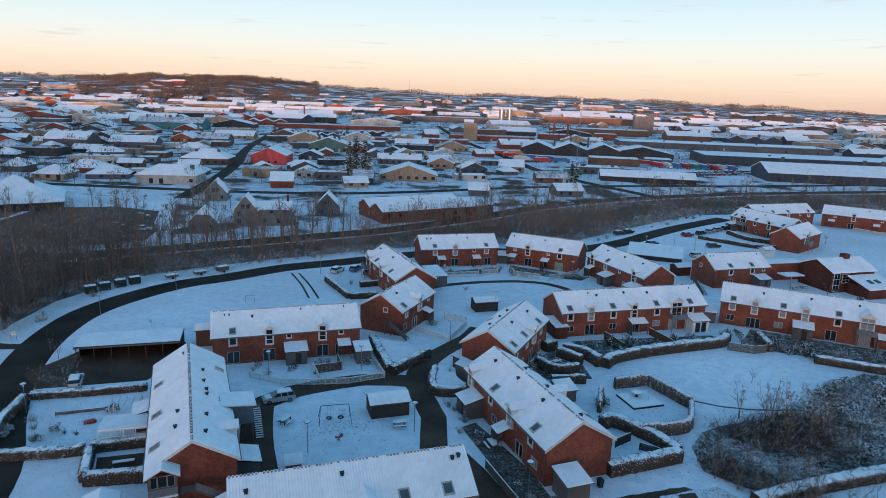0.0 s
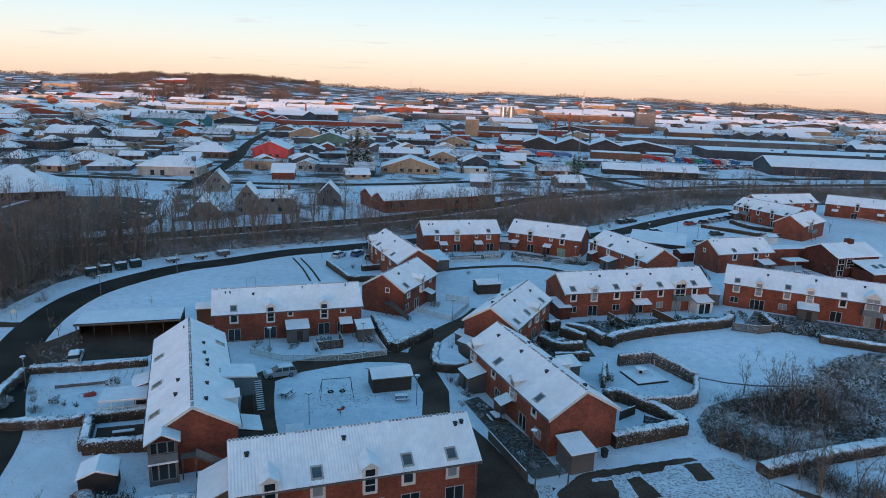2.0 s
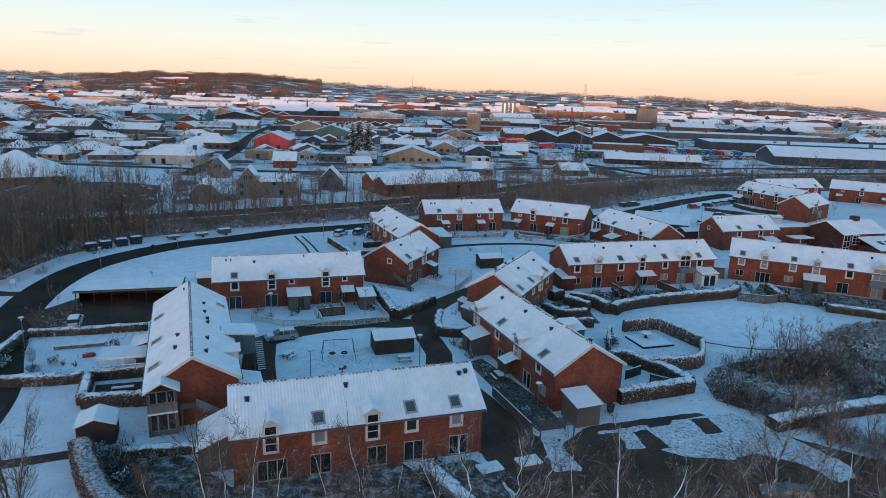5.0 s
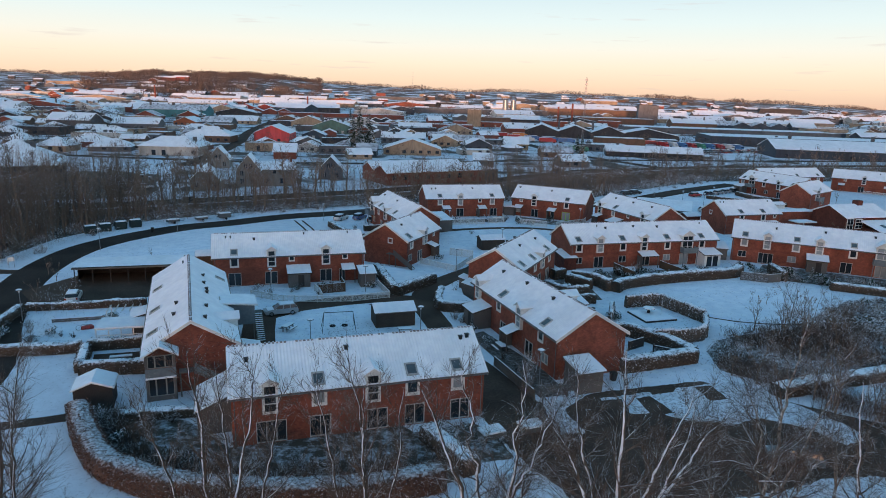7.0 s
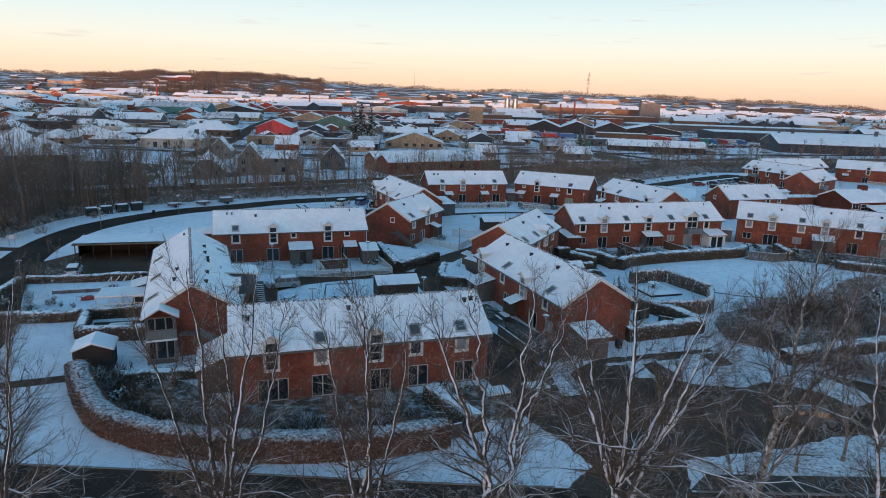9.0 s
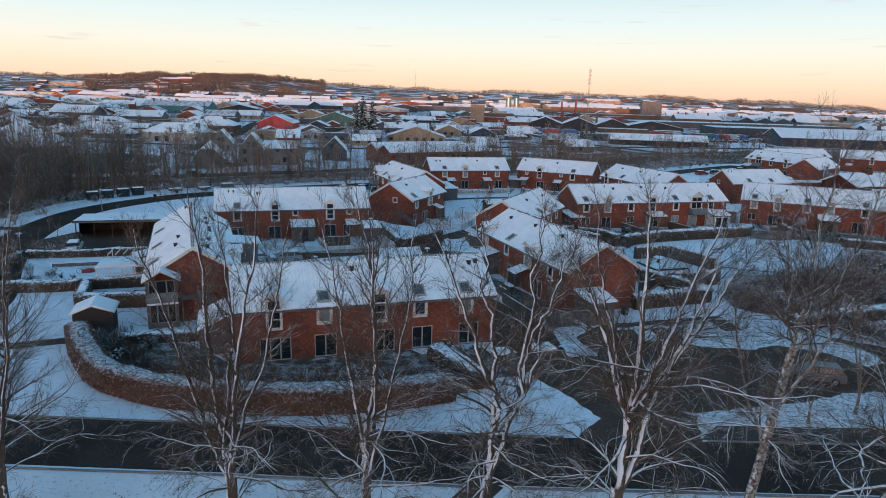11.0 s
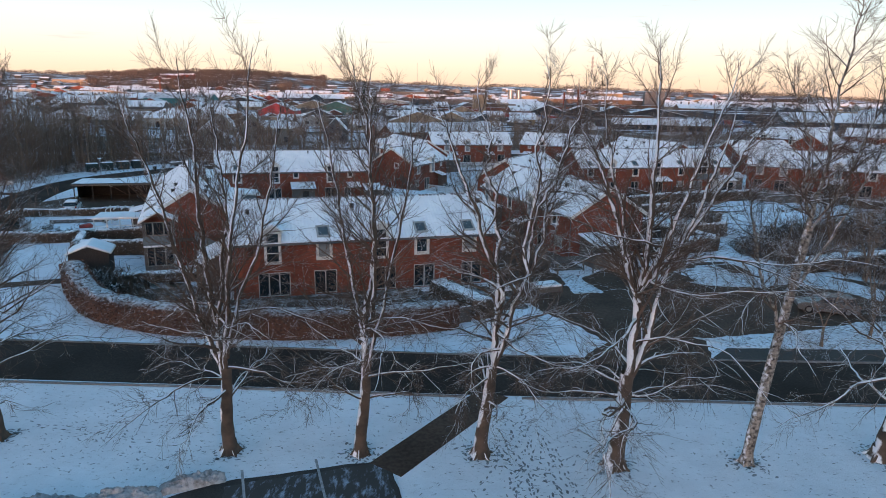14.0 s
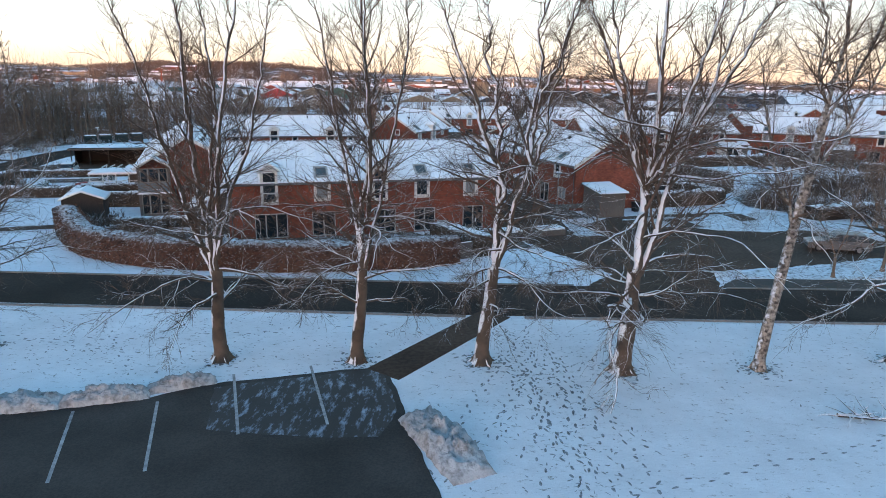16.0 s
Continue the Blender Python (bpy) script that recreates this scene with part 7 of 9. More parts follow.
M_TOWNGROUND = mat("trampled_town_ground", (0.075, 0.062, 0.052), (0.70, 0.74, 0.80), scale=0.045, rough=0.9, bump=0.3, big=0.25, bigscale=0.3, lo=0.40, hi=0.48)
mb = MB()
mb.prism([(-215, 262), (-110, 262), (-82, 190), (-58, 194), (-20, 220), (12, 248), (36, 274), (66, 297), (112, 323), (170, 349), (300, 384), (480, 436), (960, 1250), (-960, 1250)], -0.1, 0.014)
solid("town_ground", mb, M_TOWNGROUND, "trampled town ground of slush, soil and snow", "ground", kind="structure")

# beyond nine hundred metres the roofs run together
far = {}
rnd = random.Random(78)
y = 915.0
roof = MB()
while y < 2150:
    x = -0.8 * y
    while x < 0.8 * y:
        big = rnd.random() < (0.42 if y < 1700 else 0.12)
        w, d, h = (rnd.uniform(40, 110), rnd.uniform(25, 45), rnd.uniform(5, 9)) if big else (rnd.uniform(12, 30), rnd.uniform(10, 18), rnd.uniform(4, 9))
        cx, cy = x + w / 2, y + rnd.uniform(-12, 12)
        if rnd.random() < (0.62 if y < 1700 else 0.4) and all((cx - a) ** 2 + (cy - b) ** 2 > (max(w, d) * 0.45 + q) ** 2 for a, b, q in taken[:60]) and not (y > 2300 and -0.5 < x / y < -0.25):
            col = rnd.choice(PALETTE)
            shell(far.setdefault(col.name, (MB(), col))[0], roof, rnd.choice(("flat", "gable", "front", "gable")), w, d, h, pose(cx, cy, land(cx, cy), 0, 0, rnd.gauss(4, 8)))
        x += w + rnd.uniform(8, 50) * (1 if y < 2000 else 1.6)
    y += rnd.uniform(34, 52) * (1 + y / 4000)
for wl_mb, col in far.values():
    solid("far_town_walls", wl_mb, col, f"{NAMED[col.name]} walls of distant town buildings", "buildings", kind="stuff")
solid("far_town_roofs", roof, M_ROOFSNOW, "snow-covered roofs of distant town buildings", "roofs", kind="stuff")

shell_red, shell_roof = MB(), MB()
for q, (w, d, h) in enumerate(((70, 24, 10), (48, 24, 16))):
    cx, cy = -985 + q * 50, 2280 + q * 12
    shell(shell_red, shell_roof, "gable", w, d, h, pose(cx, cy, land(cx, cy), 0, 0, 6))
works = solid("hill_works", shell_red, RED, "red works with snowy roofs on the far hill", "building")
part("roof", shell_roof, M_ROOFSNOW, works)

# trees of the town and woods on the hills
M_FARWOOD = mat("far_wood", (0.088, 0.067, 0.058), (0.15, 0.115, 0.10), scale=0.2, rough=0.95, bump=0, big=0.4, bigscale=0.02)
rnd = random.Random(79)


def clump(mb, x, y, z, h, n, f=1.0):
    """The crown of a distant bare tree: an uneven bundle of small faces."""
    for _ in range(n):
        a, r = rnd.uniform(0, 6.283), h * 0.34 * math.sqrt(rnd.random())
        zz = h * rnd.uniform(0.12, 1.0)
        r *= 0.55 + 0.9 * math.sin(math.pi * min(zz / h, 0.95))
        p = Vector((x + math.cos(a) * r, y + math.sin(a) * r, z + zz))
        u = Vector((rnd.gauss(0, 0.5), rnd.gauss(0, 0.3), 1)).normalized() * h * rnd.uniform(0.07, 0.16) * (0.4 + 0.6 * f)
        v = Vector((rnd.gauss(0, 1), rnd.gauss(0, 1), 0)).normalized() * h * rnd.uniform(0.015, 0.05) * f
        mb.quad(p - u - v, p - u * 0.4 + v, p + u + v * 0.3, p + u * 0.3 - v)


mb, n = MB(), 0
while n < 4200:
    y = 290 + (rnd.random() ** 1.1) * 1700
    x = rnd.uniform(-0.8, 0.8) * y
    if any((x - a) ** 2 + (y - b) ** 2 < (q * 0.75 + 2) ** 2 for a, b, q in taken) or any((x - a) ** 2 + (y - b) ** 2 < 30 for a, b in way_pts) or ((x - 60) ** 2 + (y - 470) ** 2 < 900) or ((x - 175) ** 2 + (y - 430) ** 2 < 2000) or (abs(x - 200) < 80 and y < 400 and y > 345):
        continue
    dense = noise.noise((x / 90, y / 90, 3.3))
    if dense < -0.12 and rnd.random() < 0.75:
        continue
    clump(mb, x, y, land(x, y), rnd.uniform(3, 8) * (1.5 if x / y < -0.5 or y > 900 else 1), 110 if y < 450 else 60 if y < 700 else 22, 0.3 if y < 450 else 0.5 if y < 700 else 0.9)
    n += 1
solid("town_trees", mb, M_FARWOOD, "bare brown trees among the town roofs", "trees", kind="stuff")
mb = MB()
for _ in range(30000):
    w = rnd.choice((rnd.gauss(-0.37, 0.08), rnd.uniform(-0.75, 0.72), rnd.uniform(-0.75, 0.72), rnd.uniform(-0.75, 0.72)))
    y = rnd.choice((rnd.uniform(2800, 3200), rnd.uniform(1900, 3100), rnd.uniform(1500, 3300)))
    if noise.noise((w * 12, y / 190, 0.5)) < (-0.05 if y < 2800 else -0.2):
        continue
    x = w * y
    clump(mb, x, y, land(x, y) - 1, (rnd.uniform(10, 19) if -0.52 < w < -0.22 else rnd.uniform(7, 14)) * (1 + 0.8 * noise.noise((w * 38, y / 400, 7.5))), 8)
for _ in range(11000):
    w, y = rnd.uniform(-0.56, -0.2), rnd.uniform(1750, 3150)
    if noise.noise((w * 16, y / 160, 5.5)) > (-0.3 if y > 2300 else 0.0):
        clump(mb, w * y, y, land(w * y, y) - 1, rnd.uniform(12, 20) * (1 + 0.7 * noise.noise((w * 45, y / 300, 1.5))), 8)
solid("far_woods", mb, M_FARWOOD, "dark bare woods along the distant hills", "woods", kind="stuff")
for x, y, s in ((-48, 338, 2.6), (-52, 342, 2.2), (-44, 345, 2.3), (66, 352, 1.4), (70, 360, 1.2), (-112, 418, 1.2), (-188, 390, 1.1), (-100, 640, 1.7), (-170, 640, 1.5), (-252, 480, 0.8), (-250, 655, 1.4), (6, 350, 0.9)):
    t = thing("conifer_tree", x, y, 0, x * 31, "dark conifer dusted with snow in the town", "tree", "town conifers")
    t.scale = (s, s, s)
    part("trunk", CONIFER[int(abs(x)) % 2][0], None, t), part("crown", CONIFER[int(abs(x)) % 2][1], None, t)

# masts, stacks, silos and the tall block
for x, y, z, r in ((97, 500, 47, 1.0), (-76, 1201, 70, 0.9)):
    mb = MB()
    for a in range(3):
        w = a * 2.094
        mb.tube([(x + r * math.cos(w), y + r * math.sin(w), 0), (x + r * 0.25 * math.cos(w), y + r * 0.25 * math.sin(w), z)], [0.09, 0.06], 4)
    for i in range(int(z / 2)):
        q = r * (1 - 0.75 * i * 2 / z)
        for a in range(3):
            w, v = a * 2.094, (a + 1) * 2.094
            mb.tube([(x + q * math.cos(w), y + q * math.sin(w), i * 2), (x + q * math.cos(v), y + q * math.sin(v), i * 2 + 2)], [0.04, 0.04], 3)
    mast = solid("lattice_mast", mb, M_STEEL, "tall grey steel lattice radio mast", "mast")
    if y < 600:
        for i in range(4):
            part("antenna", MB().box(x - 0.9, x + 0.9, y - 0.25, y + 0.25, z - 3 - i * 3.0, z - 1.2 - i * 3.0), WHITE, mast)
for x, y, z, r, m_, l in ((132, 750, 26, 1.0, BRICK, "slim brick factory chimney"), (118, 760, 22, 0.9, BRICK, "slim brick factory chimney"), (-573, 1273, 34, 1.4, BRICK, "slim brick factory chimney"), (84, 1108, 26, 4.5, M_STEEL, "tall round shiny steel silo"), (98, 1119, 26, 4.5, M_STEEL, "tall round shiny steel silo"), (-205, 930, 24, 1.0, BRICK, "slim brick factory chimney")):
    mb = MB()
    mb.tube([(x, y, 0), (x, y, z)], [r * 1.15, r], 14)
    solid("chimney" if r < 2 else "silo", mb, m_, l, "chimney" if r < 2 else "silo", smooth=False)
b = town_house(265, 922, 26, 18, 25, -8, "flat", GREY, False, 3, "tall grey concrete tower block in the works")
b = town_house(21, 696, 14, 14, 17, -4, "flat", BEIGE, False, 4, "brown concrete block above the works roofs")
for k, (x, y) in enumerate(((-177, 379), (-90, 313), (-127, 214), (60, 360), (150, 380), (215, 395), (-20, 322), (100, 345), (-60, 258))):
    mb = MB()
    mb.tube([(x, y, 0), (x, y, 8.5), (x + 1.2, y, 8.9)], [0.09, 0.06, 0.05], 6)
    st = solid("street_lamp", mb, M_STEEL, "grey steel street lamp by the road", "street lamp", "town lamps")
    mb = MB()
    mb.box(x + 0.9, x + 1.6, y - 0.12, y + 0.12, 8.8, 8.95)
    part("lamp_head", mb, GREY, st)

# the long brick hall with its row of gables
hall = thing("brick_hall", -10.4, 241.5, 0, 31, "long brick hall with two snowy gable roofs", "hall")
wall, roof = MB(), MB()
for y0, x0, x1 in ((-5.25, -20, 20), (5.4, -20, 17)):
    shell(wall, roof, "gable", x1 - x0, 10.4, 4.4, pose((x0 + x1) / 2, y0, 0))
part("wall", wall, M_BRICK_FAR, hall)
part("roof", roof, M_ROOFSNOW, hall)
for k in range(9):
    mb = MB()
    mb.box(-18 + k * 4.4, -16.4 + k * 4.4, -10.53, -10.35, 1.8, 3.4)
    part("window", mb, M_FARGLASS, hall)
part("annex", MB().box(20.2, 27, -9, 1, 0, 4.2), GREY, hall)
part("annex_roof", MB().box(20.1, 27.3, -9.3, 1.3, 4.2, 4.45), M_ROOFSNOW, hall)


# villas with steep gables before it
def villa(x, y, turn, w, d, h, rise, col, label, hipped=False, wing=False):
    """A pale old house: gable or half-hip to the front, tall windows, and a cross wing on the large one."""
    v = thing("villa", x, y, 0, turn, label, "house", "villas")
    wall, roof = MB(), MB()
    wall.box(-w / 2, w / 2, -d / 2, d / 2, 0, h)
    o = 0.4
    cut = rise * 0.45 if hipped else 0.0
    for s in (-1, 1):
        top = w / 2 * cut / rise
        wall.quad((-w / 2, s * d / 2, h), (w / 2, s * d / 2, h), (top, s * d / 2, h + rise - cut), (-top, s * d / 2, h + rise - cut))
        back = 0.9 * cut
        p = [(0, -d / 2 - o + back, h + rise), (0, d / 2 + o - back, h + rise), (s * top, d / 2 + o, h + rise - cut), (s * (w / 2 + o), d / 2 + o, h - o * rise * 2 / w), (s * (w / 2 + o), -d / 2 - o, h - o * rise * 2 / w), (s * top, -d / 2 - o, h + rise - cut)]
        for lift in (0.03, 0.24):
            roof.quad(*[(a, b, c + lift) for a, b, c in p])
        for (a, b, c), (e, f, g) in zip(p, p[1:] + p[:1]):
            roof.quad((a, b, c + 0.03), (e, f, g + 0.03), (e, f, g + 0.24), (a, b, c + 0.24))
        if hipped:
            for lift in (0.03, 0.24):
                roof.quad((-top, s * (d / 2 + o), h + rise - cut + lift), (top, s * (d / 2 + o), h + rise - cut + lift), (0, s * (d / 2 + o - back), h + rise + lift))
    part("wall", wall, col, v), part("roof", roof, M_ROOFSNOW, v)
    rows = [(u, z) for z in ((1.0, h - 2.0) if h > 5 else (1.0,)) for u in (-w * 0.28, w * 0.28)] + [(-0.8, h + 0.3), (0.8, h + 0.3)] * (not hipped)
    for u, z in rows:
        win = part("window", MB().box(u - 0.5, u + 0.5, -d / 2 - 0.05, -d / 2 + 0.05, z, z + 1.5), M_FARGLASS, v)
        part("frame", MB().box(u - 0.04, u + 0.04, -d / 2 - 0.08, -d / 2 - 0.052, z, z + 1.5), WHITE, win)
    if wing:
        ww, wr = MB(), MB()
        shell(ww, wr, "gable", 11, 9, h, pose(w / 2 + 5, 2.0, 0))
        part("wing_wall", ww, col, v), part("wing_roof", wr, M_ROOFSNOW, v)
        for k in range(4):
            part("window", MB().box(w / 2 + 1.6 + k * 2.2, w / 2 + 2.7 + k * 2.2, -2.56, -2.45, 1.0 + (3.2 if k % 2 else 0), 2.6 + (3.2 if k % 2 else 0)), M_FARGLASS, v)
        part("chimney", MB().box(w / 2 + 9, w / 2 + 9.8, 1.6, 2.4, h + 1.5, h + 4.2), M_BRICK_FAR, v)
    return v


villa(-93.5, 262, 12, 8.4, 9, 3.6, 4.8, VILLA, "old pale villa with a steep snowy gable roof")
villa(-66.5, 214, 10, 7.4, 8, 5.6, 4.6, VILLA, "large pale villa with a front gable and a wing", wing=True)
villa(-76.5, 202.5, 12, 9.0, 8, 3.2, 4.6, VILLA, "small pale villa with a half-hipped snowy roof", hipped=True)
villa(-44, 238, 6, 8, 8, 4, 4.2, GREY, "old grey villa with a steep snowy gable roof")
sheet("villa_car_park", [(-142, 170), (-99, 177), (-88, 186), (-90, 198), (-97, 212), (-104, 232), (-122, 238), (-146, 232)], 0.06, M_LOT, "dark wet car park below the trees", "car park")
sheet("truck_yard", [(128, 420), (215, 400), (225, 452), (140, 466)], 0.06, M_SNOW, "snowy vehicle yard", "yard")


# ---- things of the estate ----
def boxes(*rows):
    mb = MB()
    for r in rows:
        mb.box(*r)
    return mb


M_LAMPGLASS = mat("lamp_glass", (0.55, 0.60, 0.64), (0.48, 0.52, 0.56), scale=4, rough=0.3, bump=0)


def lamp_post(x, y, h=4.0):
    t = thing("lamp_post", x, y, 0, 0, "slim grey lamp post with a snowy disc head", "lamp post", "path lamps")
    part("pole", MB().tube([(0, 0, 0), (0, 0, h)], [0.06, 0.045], 8), M_STEEL, t)
    part("collar", MB().tube([(0, 0, h - 0.1), (0, 0, h + 0.22)], [0.1, 0.14], 10), M_LAMPGLASS, t)
    sh = part("shade", MB().tube([(0, 0, h + 0.22), (0, 0, h + 0.30)], [0.42, 0.34], 14), M_BLUEGREY, t)
    part("snow_cap", MB().tube([(0, 0, h + 0.302), (0, 0, h + 0.37)], [0.36, 0.24], 14), M_ROOFSNOW, sh)
    return t


for x, y in ((-3.3, 79.8), (-16.2, 73.6), (1.4, 112.9), (-0.2, 152.3), (10.9, 132.2), (32.2, 160.5), (-56.2, 81.2), (-66.6, 120.3), (-59.2, 138.2), (10.4, 66.4), (-13.0, 99.2), (-27, 95.4), (61, 196), (71, 200), (76, 196), (85, 212), (-30.8, 156)):
    lamp_post(x, y)


def extrude_y(mb, poly, y0, y1, pinch=1.0):
    """A side view in x and z drawn out across y; pinch narrows its upper points."""
    top = max(z for _, z in poly)
    low = min(z for _, z in poly)
    n = len(poly)

    def w(z):
        return 1 - (1 - pinch) * (z - low) / (top - low)
    mb.add([(x, y0 * w(z), z) for x, z in poly] + [(x, y1 * w(z), z) for x, z in poly],
           [tuple(range(n)), tuple(range(n, 2 * n))[::-1]] + [(i, n + i, n + (i + 1) % n, (i + 1) % n) for i in range(n)])
    return mb


CARCOL = {}


def car_paint(name, c):
    if name not in CARCOL:
        CARCOL[name] = mat("car_paint_" + name, c, tuple(v * 0.85 for v in c), scale=1.5, rough=0.3, bump=0, big=0.1, spec=0.5)
    return CARCOL[name]


M_TYRE, M_RIM = mat("tyre_rubber", (0.02, 0.02, 0.021), (0.03, 0.03, 0.03), scale=6, rough=0.85, bump=0.2), mat("alloy_rim", (0.35, 0.36, 0.37), (0.28, 0.29, 0.3), scale=5, rough=0.35, metal=0.8, bump=0)
M_REDLENS, M_CLEARLENS = mat("red_lens", (0.35, 0.02, 0.015), (0.28, 0.015, 0.012), scale=5, rough=0.2, bump=0), mat("clear_lens", (0.6, 0.62, 0.64), (0.5, 0.52, 0.54), scale=5, rough=0.15, bump=0)


def car(x, y, turn, paint_mat, label, snow=True, estate=True, van=False):
    """A parked car: body, glasshouse, roof, four wheels, lamps, and the snow lying on it."""
    c = thing("parked_car", x, y, 0.05, turn, label, "car", "parked cars")
    L, W = (4.6, 0.9) if not van else (5.2, 0.98)
    h1, h2 = (0.92, 1.46) if not van else (1.05, 2.0)
    body = [(-L / 2, 0.35), (-L / 2 + 0.12, 0.24), (L / 2 - 0.15, 0.24), (L / 2, 0.42), (L / 2 - 0.03, 0.66), (L / 2 - 0.35, 0.80), (0.95, h1), (-L / 2 + 0.1, h1 + 0.03), (-L / 2, 0.7)]
    part("body", extrude_y(MB(), body, -W, W, 0.94), paint_mat, c)
    rear = -L / 2 + (0.12 if estate or van else 0.65)
    glass = [(rear, h1 + 0.01), (1.05, h1 - 0.01), (0.25, h2 - 0.05), (rear + 0.32, h2 - 0.05)]
    part("glasshouse", extrude_y(MB(), glass, -W * 0.92, W * 0.92, 0.82), M_GLASS, c)
    part("roof", extrude_y(MB(), [(rear + 0.30, h2 - 0.06), (0.28, h2 - 0.06), (0.15, h2 + 0.02), (rear + 0.38, h2 + 0.02)], -W * 0.78, W * 0.78, 0.95), paint_mat, c)
    for xp in (-0.25, -1.2):
        pil = MB()
        for s in (-1, 1):
            pil.hexa([(xp - 0.05, s * W * 0.93, h1), (xp + 0.05, s * W * 0.93, h1), (xp + 0.05, s * W * 0.88, h1), (xp - 0.05, s * W * 0.88, h1), (xp - 0.05, s * W * 0.78, h2 - 0.04), (xp + 0.05, s * W * 0.78, h2 - 0.04), (xp + 0.05, s * W * 0.72, h2 - 0.04), (xp - 0.05, s * W * 0.72, h2 - 0.04)])
        part("pillar", pil, paint_mat, c)
    for wx in (-L / 2 + 0.85, L / 2 - 0.85):
        for s in (-1, 1):
            ty = part("wheel", MB().tube([(wx, s * (W - 0.2), 0.30), (wx, s * (W + 0.02), 0.30)], [0.32, 0.32], 14), M_TYRE, c)
            part("rim", MB().tube([(wx, s * (W - 0.02), 0.30), (wx, s * (W + 0.03), 0.30)], [0.21, 0.2], 10), M_RIM, ty)
    for s in (-1, 1):
        part("headlight", boxes((L / 2 - 0.22, L / 2 - 0.02, min(s * 0.5, s * 0.8), max(s * 0.5, s * 0.8), 0.62, 0.76)), M_CLEARLENS, c)
        part("tail_light", boxes((-L / 2 - 0.01, -L / 2 + 0.12, min(s * 0.62, s * 0.84), max(s * 0.62, s * 0.84), 0.66, 0.9)), M_REDLENS, c)
        part("mirror", boxes((0.72, 0.86, min(s * 0.9, s * 1.06), max(s * 0.9, s * 1.06), 0.9, 1.03)), paint_mat, c)
    part("number_plate", boxes((-L / 2 - 0.02, -L / 2 + 0.02, -0.26, 0.26, 0.5, 0.61)), M_WHITE, c, "plain white plate")
    if snow:
        part("roof_snow", extrude_y(MB(), [(rear + 0.34, h2 + 0.024), (0.24, h2 + 0.024), (0.1, h2 + 0.11), (rear + 0.5, h2 + 0.12)], -W * 0.72, W * 0.72, 0.9), M_ROOFSNOW, c)
        part("bonnet_snow", extrude_y(MB(), [(1.05, h1 + 0.0), (L / 2 - 0.38, 0.82), (L / 2 - 0.45, 0.88), (1.1, h1 + 0.06)], -W * 0.8, W * 0.8, 0.9), M_ROOFSNOW, c)
    return c


PW, PS, PR, PB, PK, PG = car_paint("white", (0.62, 0.62, 0.6)), car_paint("silver", (0.36, 0.37, 0.38)), car_paint("red", (0.32, 0.03, 0.025)), car_paint("blue", (0.04, 0.09, 0.22)), car_paint("black", (0.02, 0.021, 0.023)), car_paint("grey", (0.12, 0.125, 0.13))
car(-54.6, 90.4, 112, PW, "white hatchback under snow beside a garden hedge")
car(-23.4, 87.4, 205, PS, "silver estate car by the playground drive", snow=True)
car(31.2, 52.6, 165, PG, "dark grey car at the edge of the yard", snow=False)
for x, y, turn, p, l in ((65.2, 203.2, 30, PB, "blue hatchback in the parking yard"), (82, 219.4, 28, PR, "red estate car in the parking yard"), (88, 223.2, 40, PK, "dark snowy car in a parking row"), (92.6, 227, 42, PS, "silver snowy car in a parking row"), (96.6, 230.4, 42, PS, "silver snowy car in a parking row"), (101, 234, 42, PK, "dark snowy car in a parking row"),
                       (84.5, 203, 15, PK, "dark car under snow in the yard"), (68, 193, 25, PS, "silver snowy car by the carport"), (74, 188.5, 25, PW, "white snowy car by the carport"), (58.5, 218, 35, PK, "dark snowy car on the bank road"), (62.3, 221, 35, PK, "dark snowy car on the bank road"),
                       (-27.0, 158.5, 70, PW, "white car in the ring road yard"), (-22.6, 160.5, 70, PB, "blue car in the ring road yard"), (-18.8, 157.5, 75, PK, "black car in the ring road yard"), (-96.7, 186.5, 12, PS, "silver snowy car below the trees"), (-94.6, 199.5, 8, PW, "white snowy car in the villa car park"), (-104, 202, 8, PG, "grey snowy car in the villa car park"), (-104.1, 219.5, 5, PG, "grey snowy car in the villa car park"), (-72, 178.4, 36, PK, "dark car on the main road"),
                       (44.5, 276, 40, PB, "blue van on the main road"), (52.5, 279.5, 40, PS, "silver car on the main road"), (33, 268.5, 45, PS, "silver car on the main road")):
    car(x, y, turn, p, l, van="van" in l)
rnd = random.Random(12)
for k in range(26):
    u = k % 13
    car(150 + u * 4.3, 410 + u * 2.0 + (12 if k > 12 else 0), 100 + rnd.gauss(0, 4), rnd.choice((PW, PS, PK, PG, PR, PB)), "snowy car in the vehicle yard row")


def lorry(x, y, turn, col, label, box=True):
    t = thing("lorry", x, y, 0.05, turn, label, "lorry", "parked lorries")
    part("cab", extrude_y(MB(), [(4.2, 0.5), (6.4, 0.5), (6.4, 1.8), (6.0, 2.9), (4.2, 2.9)], -1.2, 1.2, 0.95), col, t)
    part("windscreen", boxes((6.2, 6.36, -1.0, 1.0, 1.75, 2.4)), M_GLASS, t)
    part("load_box", boxes((-5.5, 4.0, -1.25, 1.25, 1.0, 3.6)), col if box else WHITE, t)
    part("roof_snow", boxes((-5.4, 3.9, -1.2, 1.2, 3.604, 3.72)), M_ROOFSNOW, t)
    for wx in (-4.2, -3.0, 5.2):
        for s in (-1, 1):
            part("wheel", MB().tube([(wx, s * 0.95, 0.5), (wx, s * 1.25, 0.5)], [0.5, 0.5], 12), M_TYRE, t)
    return t


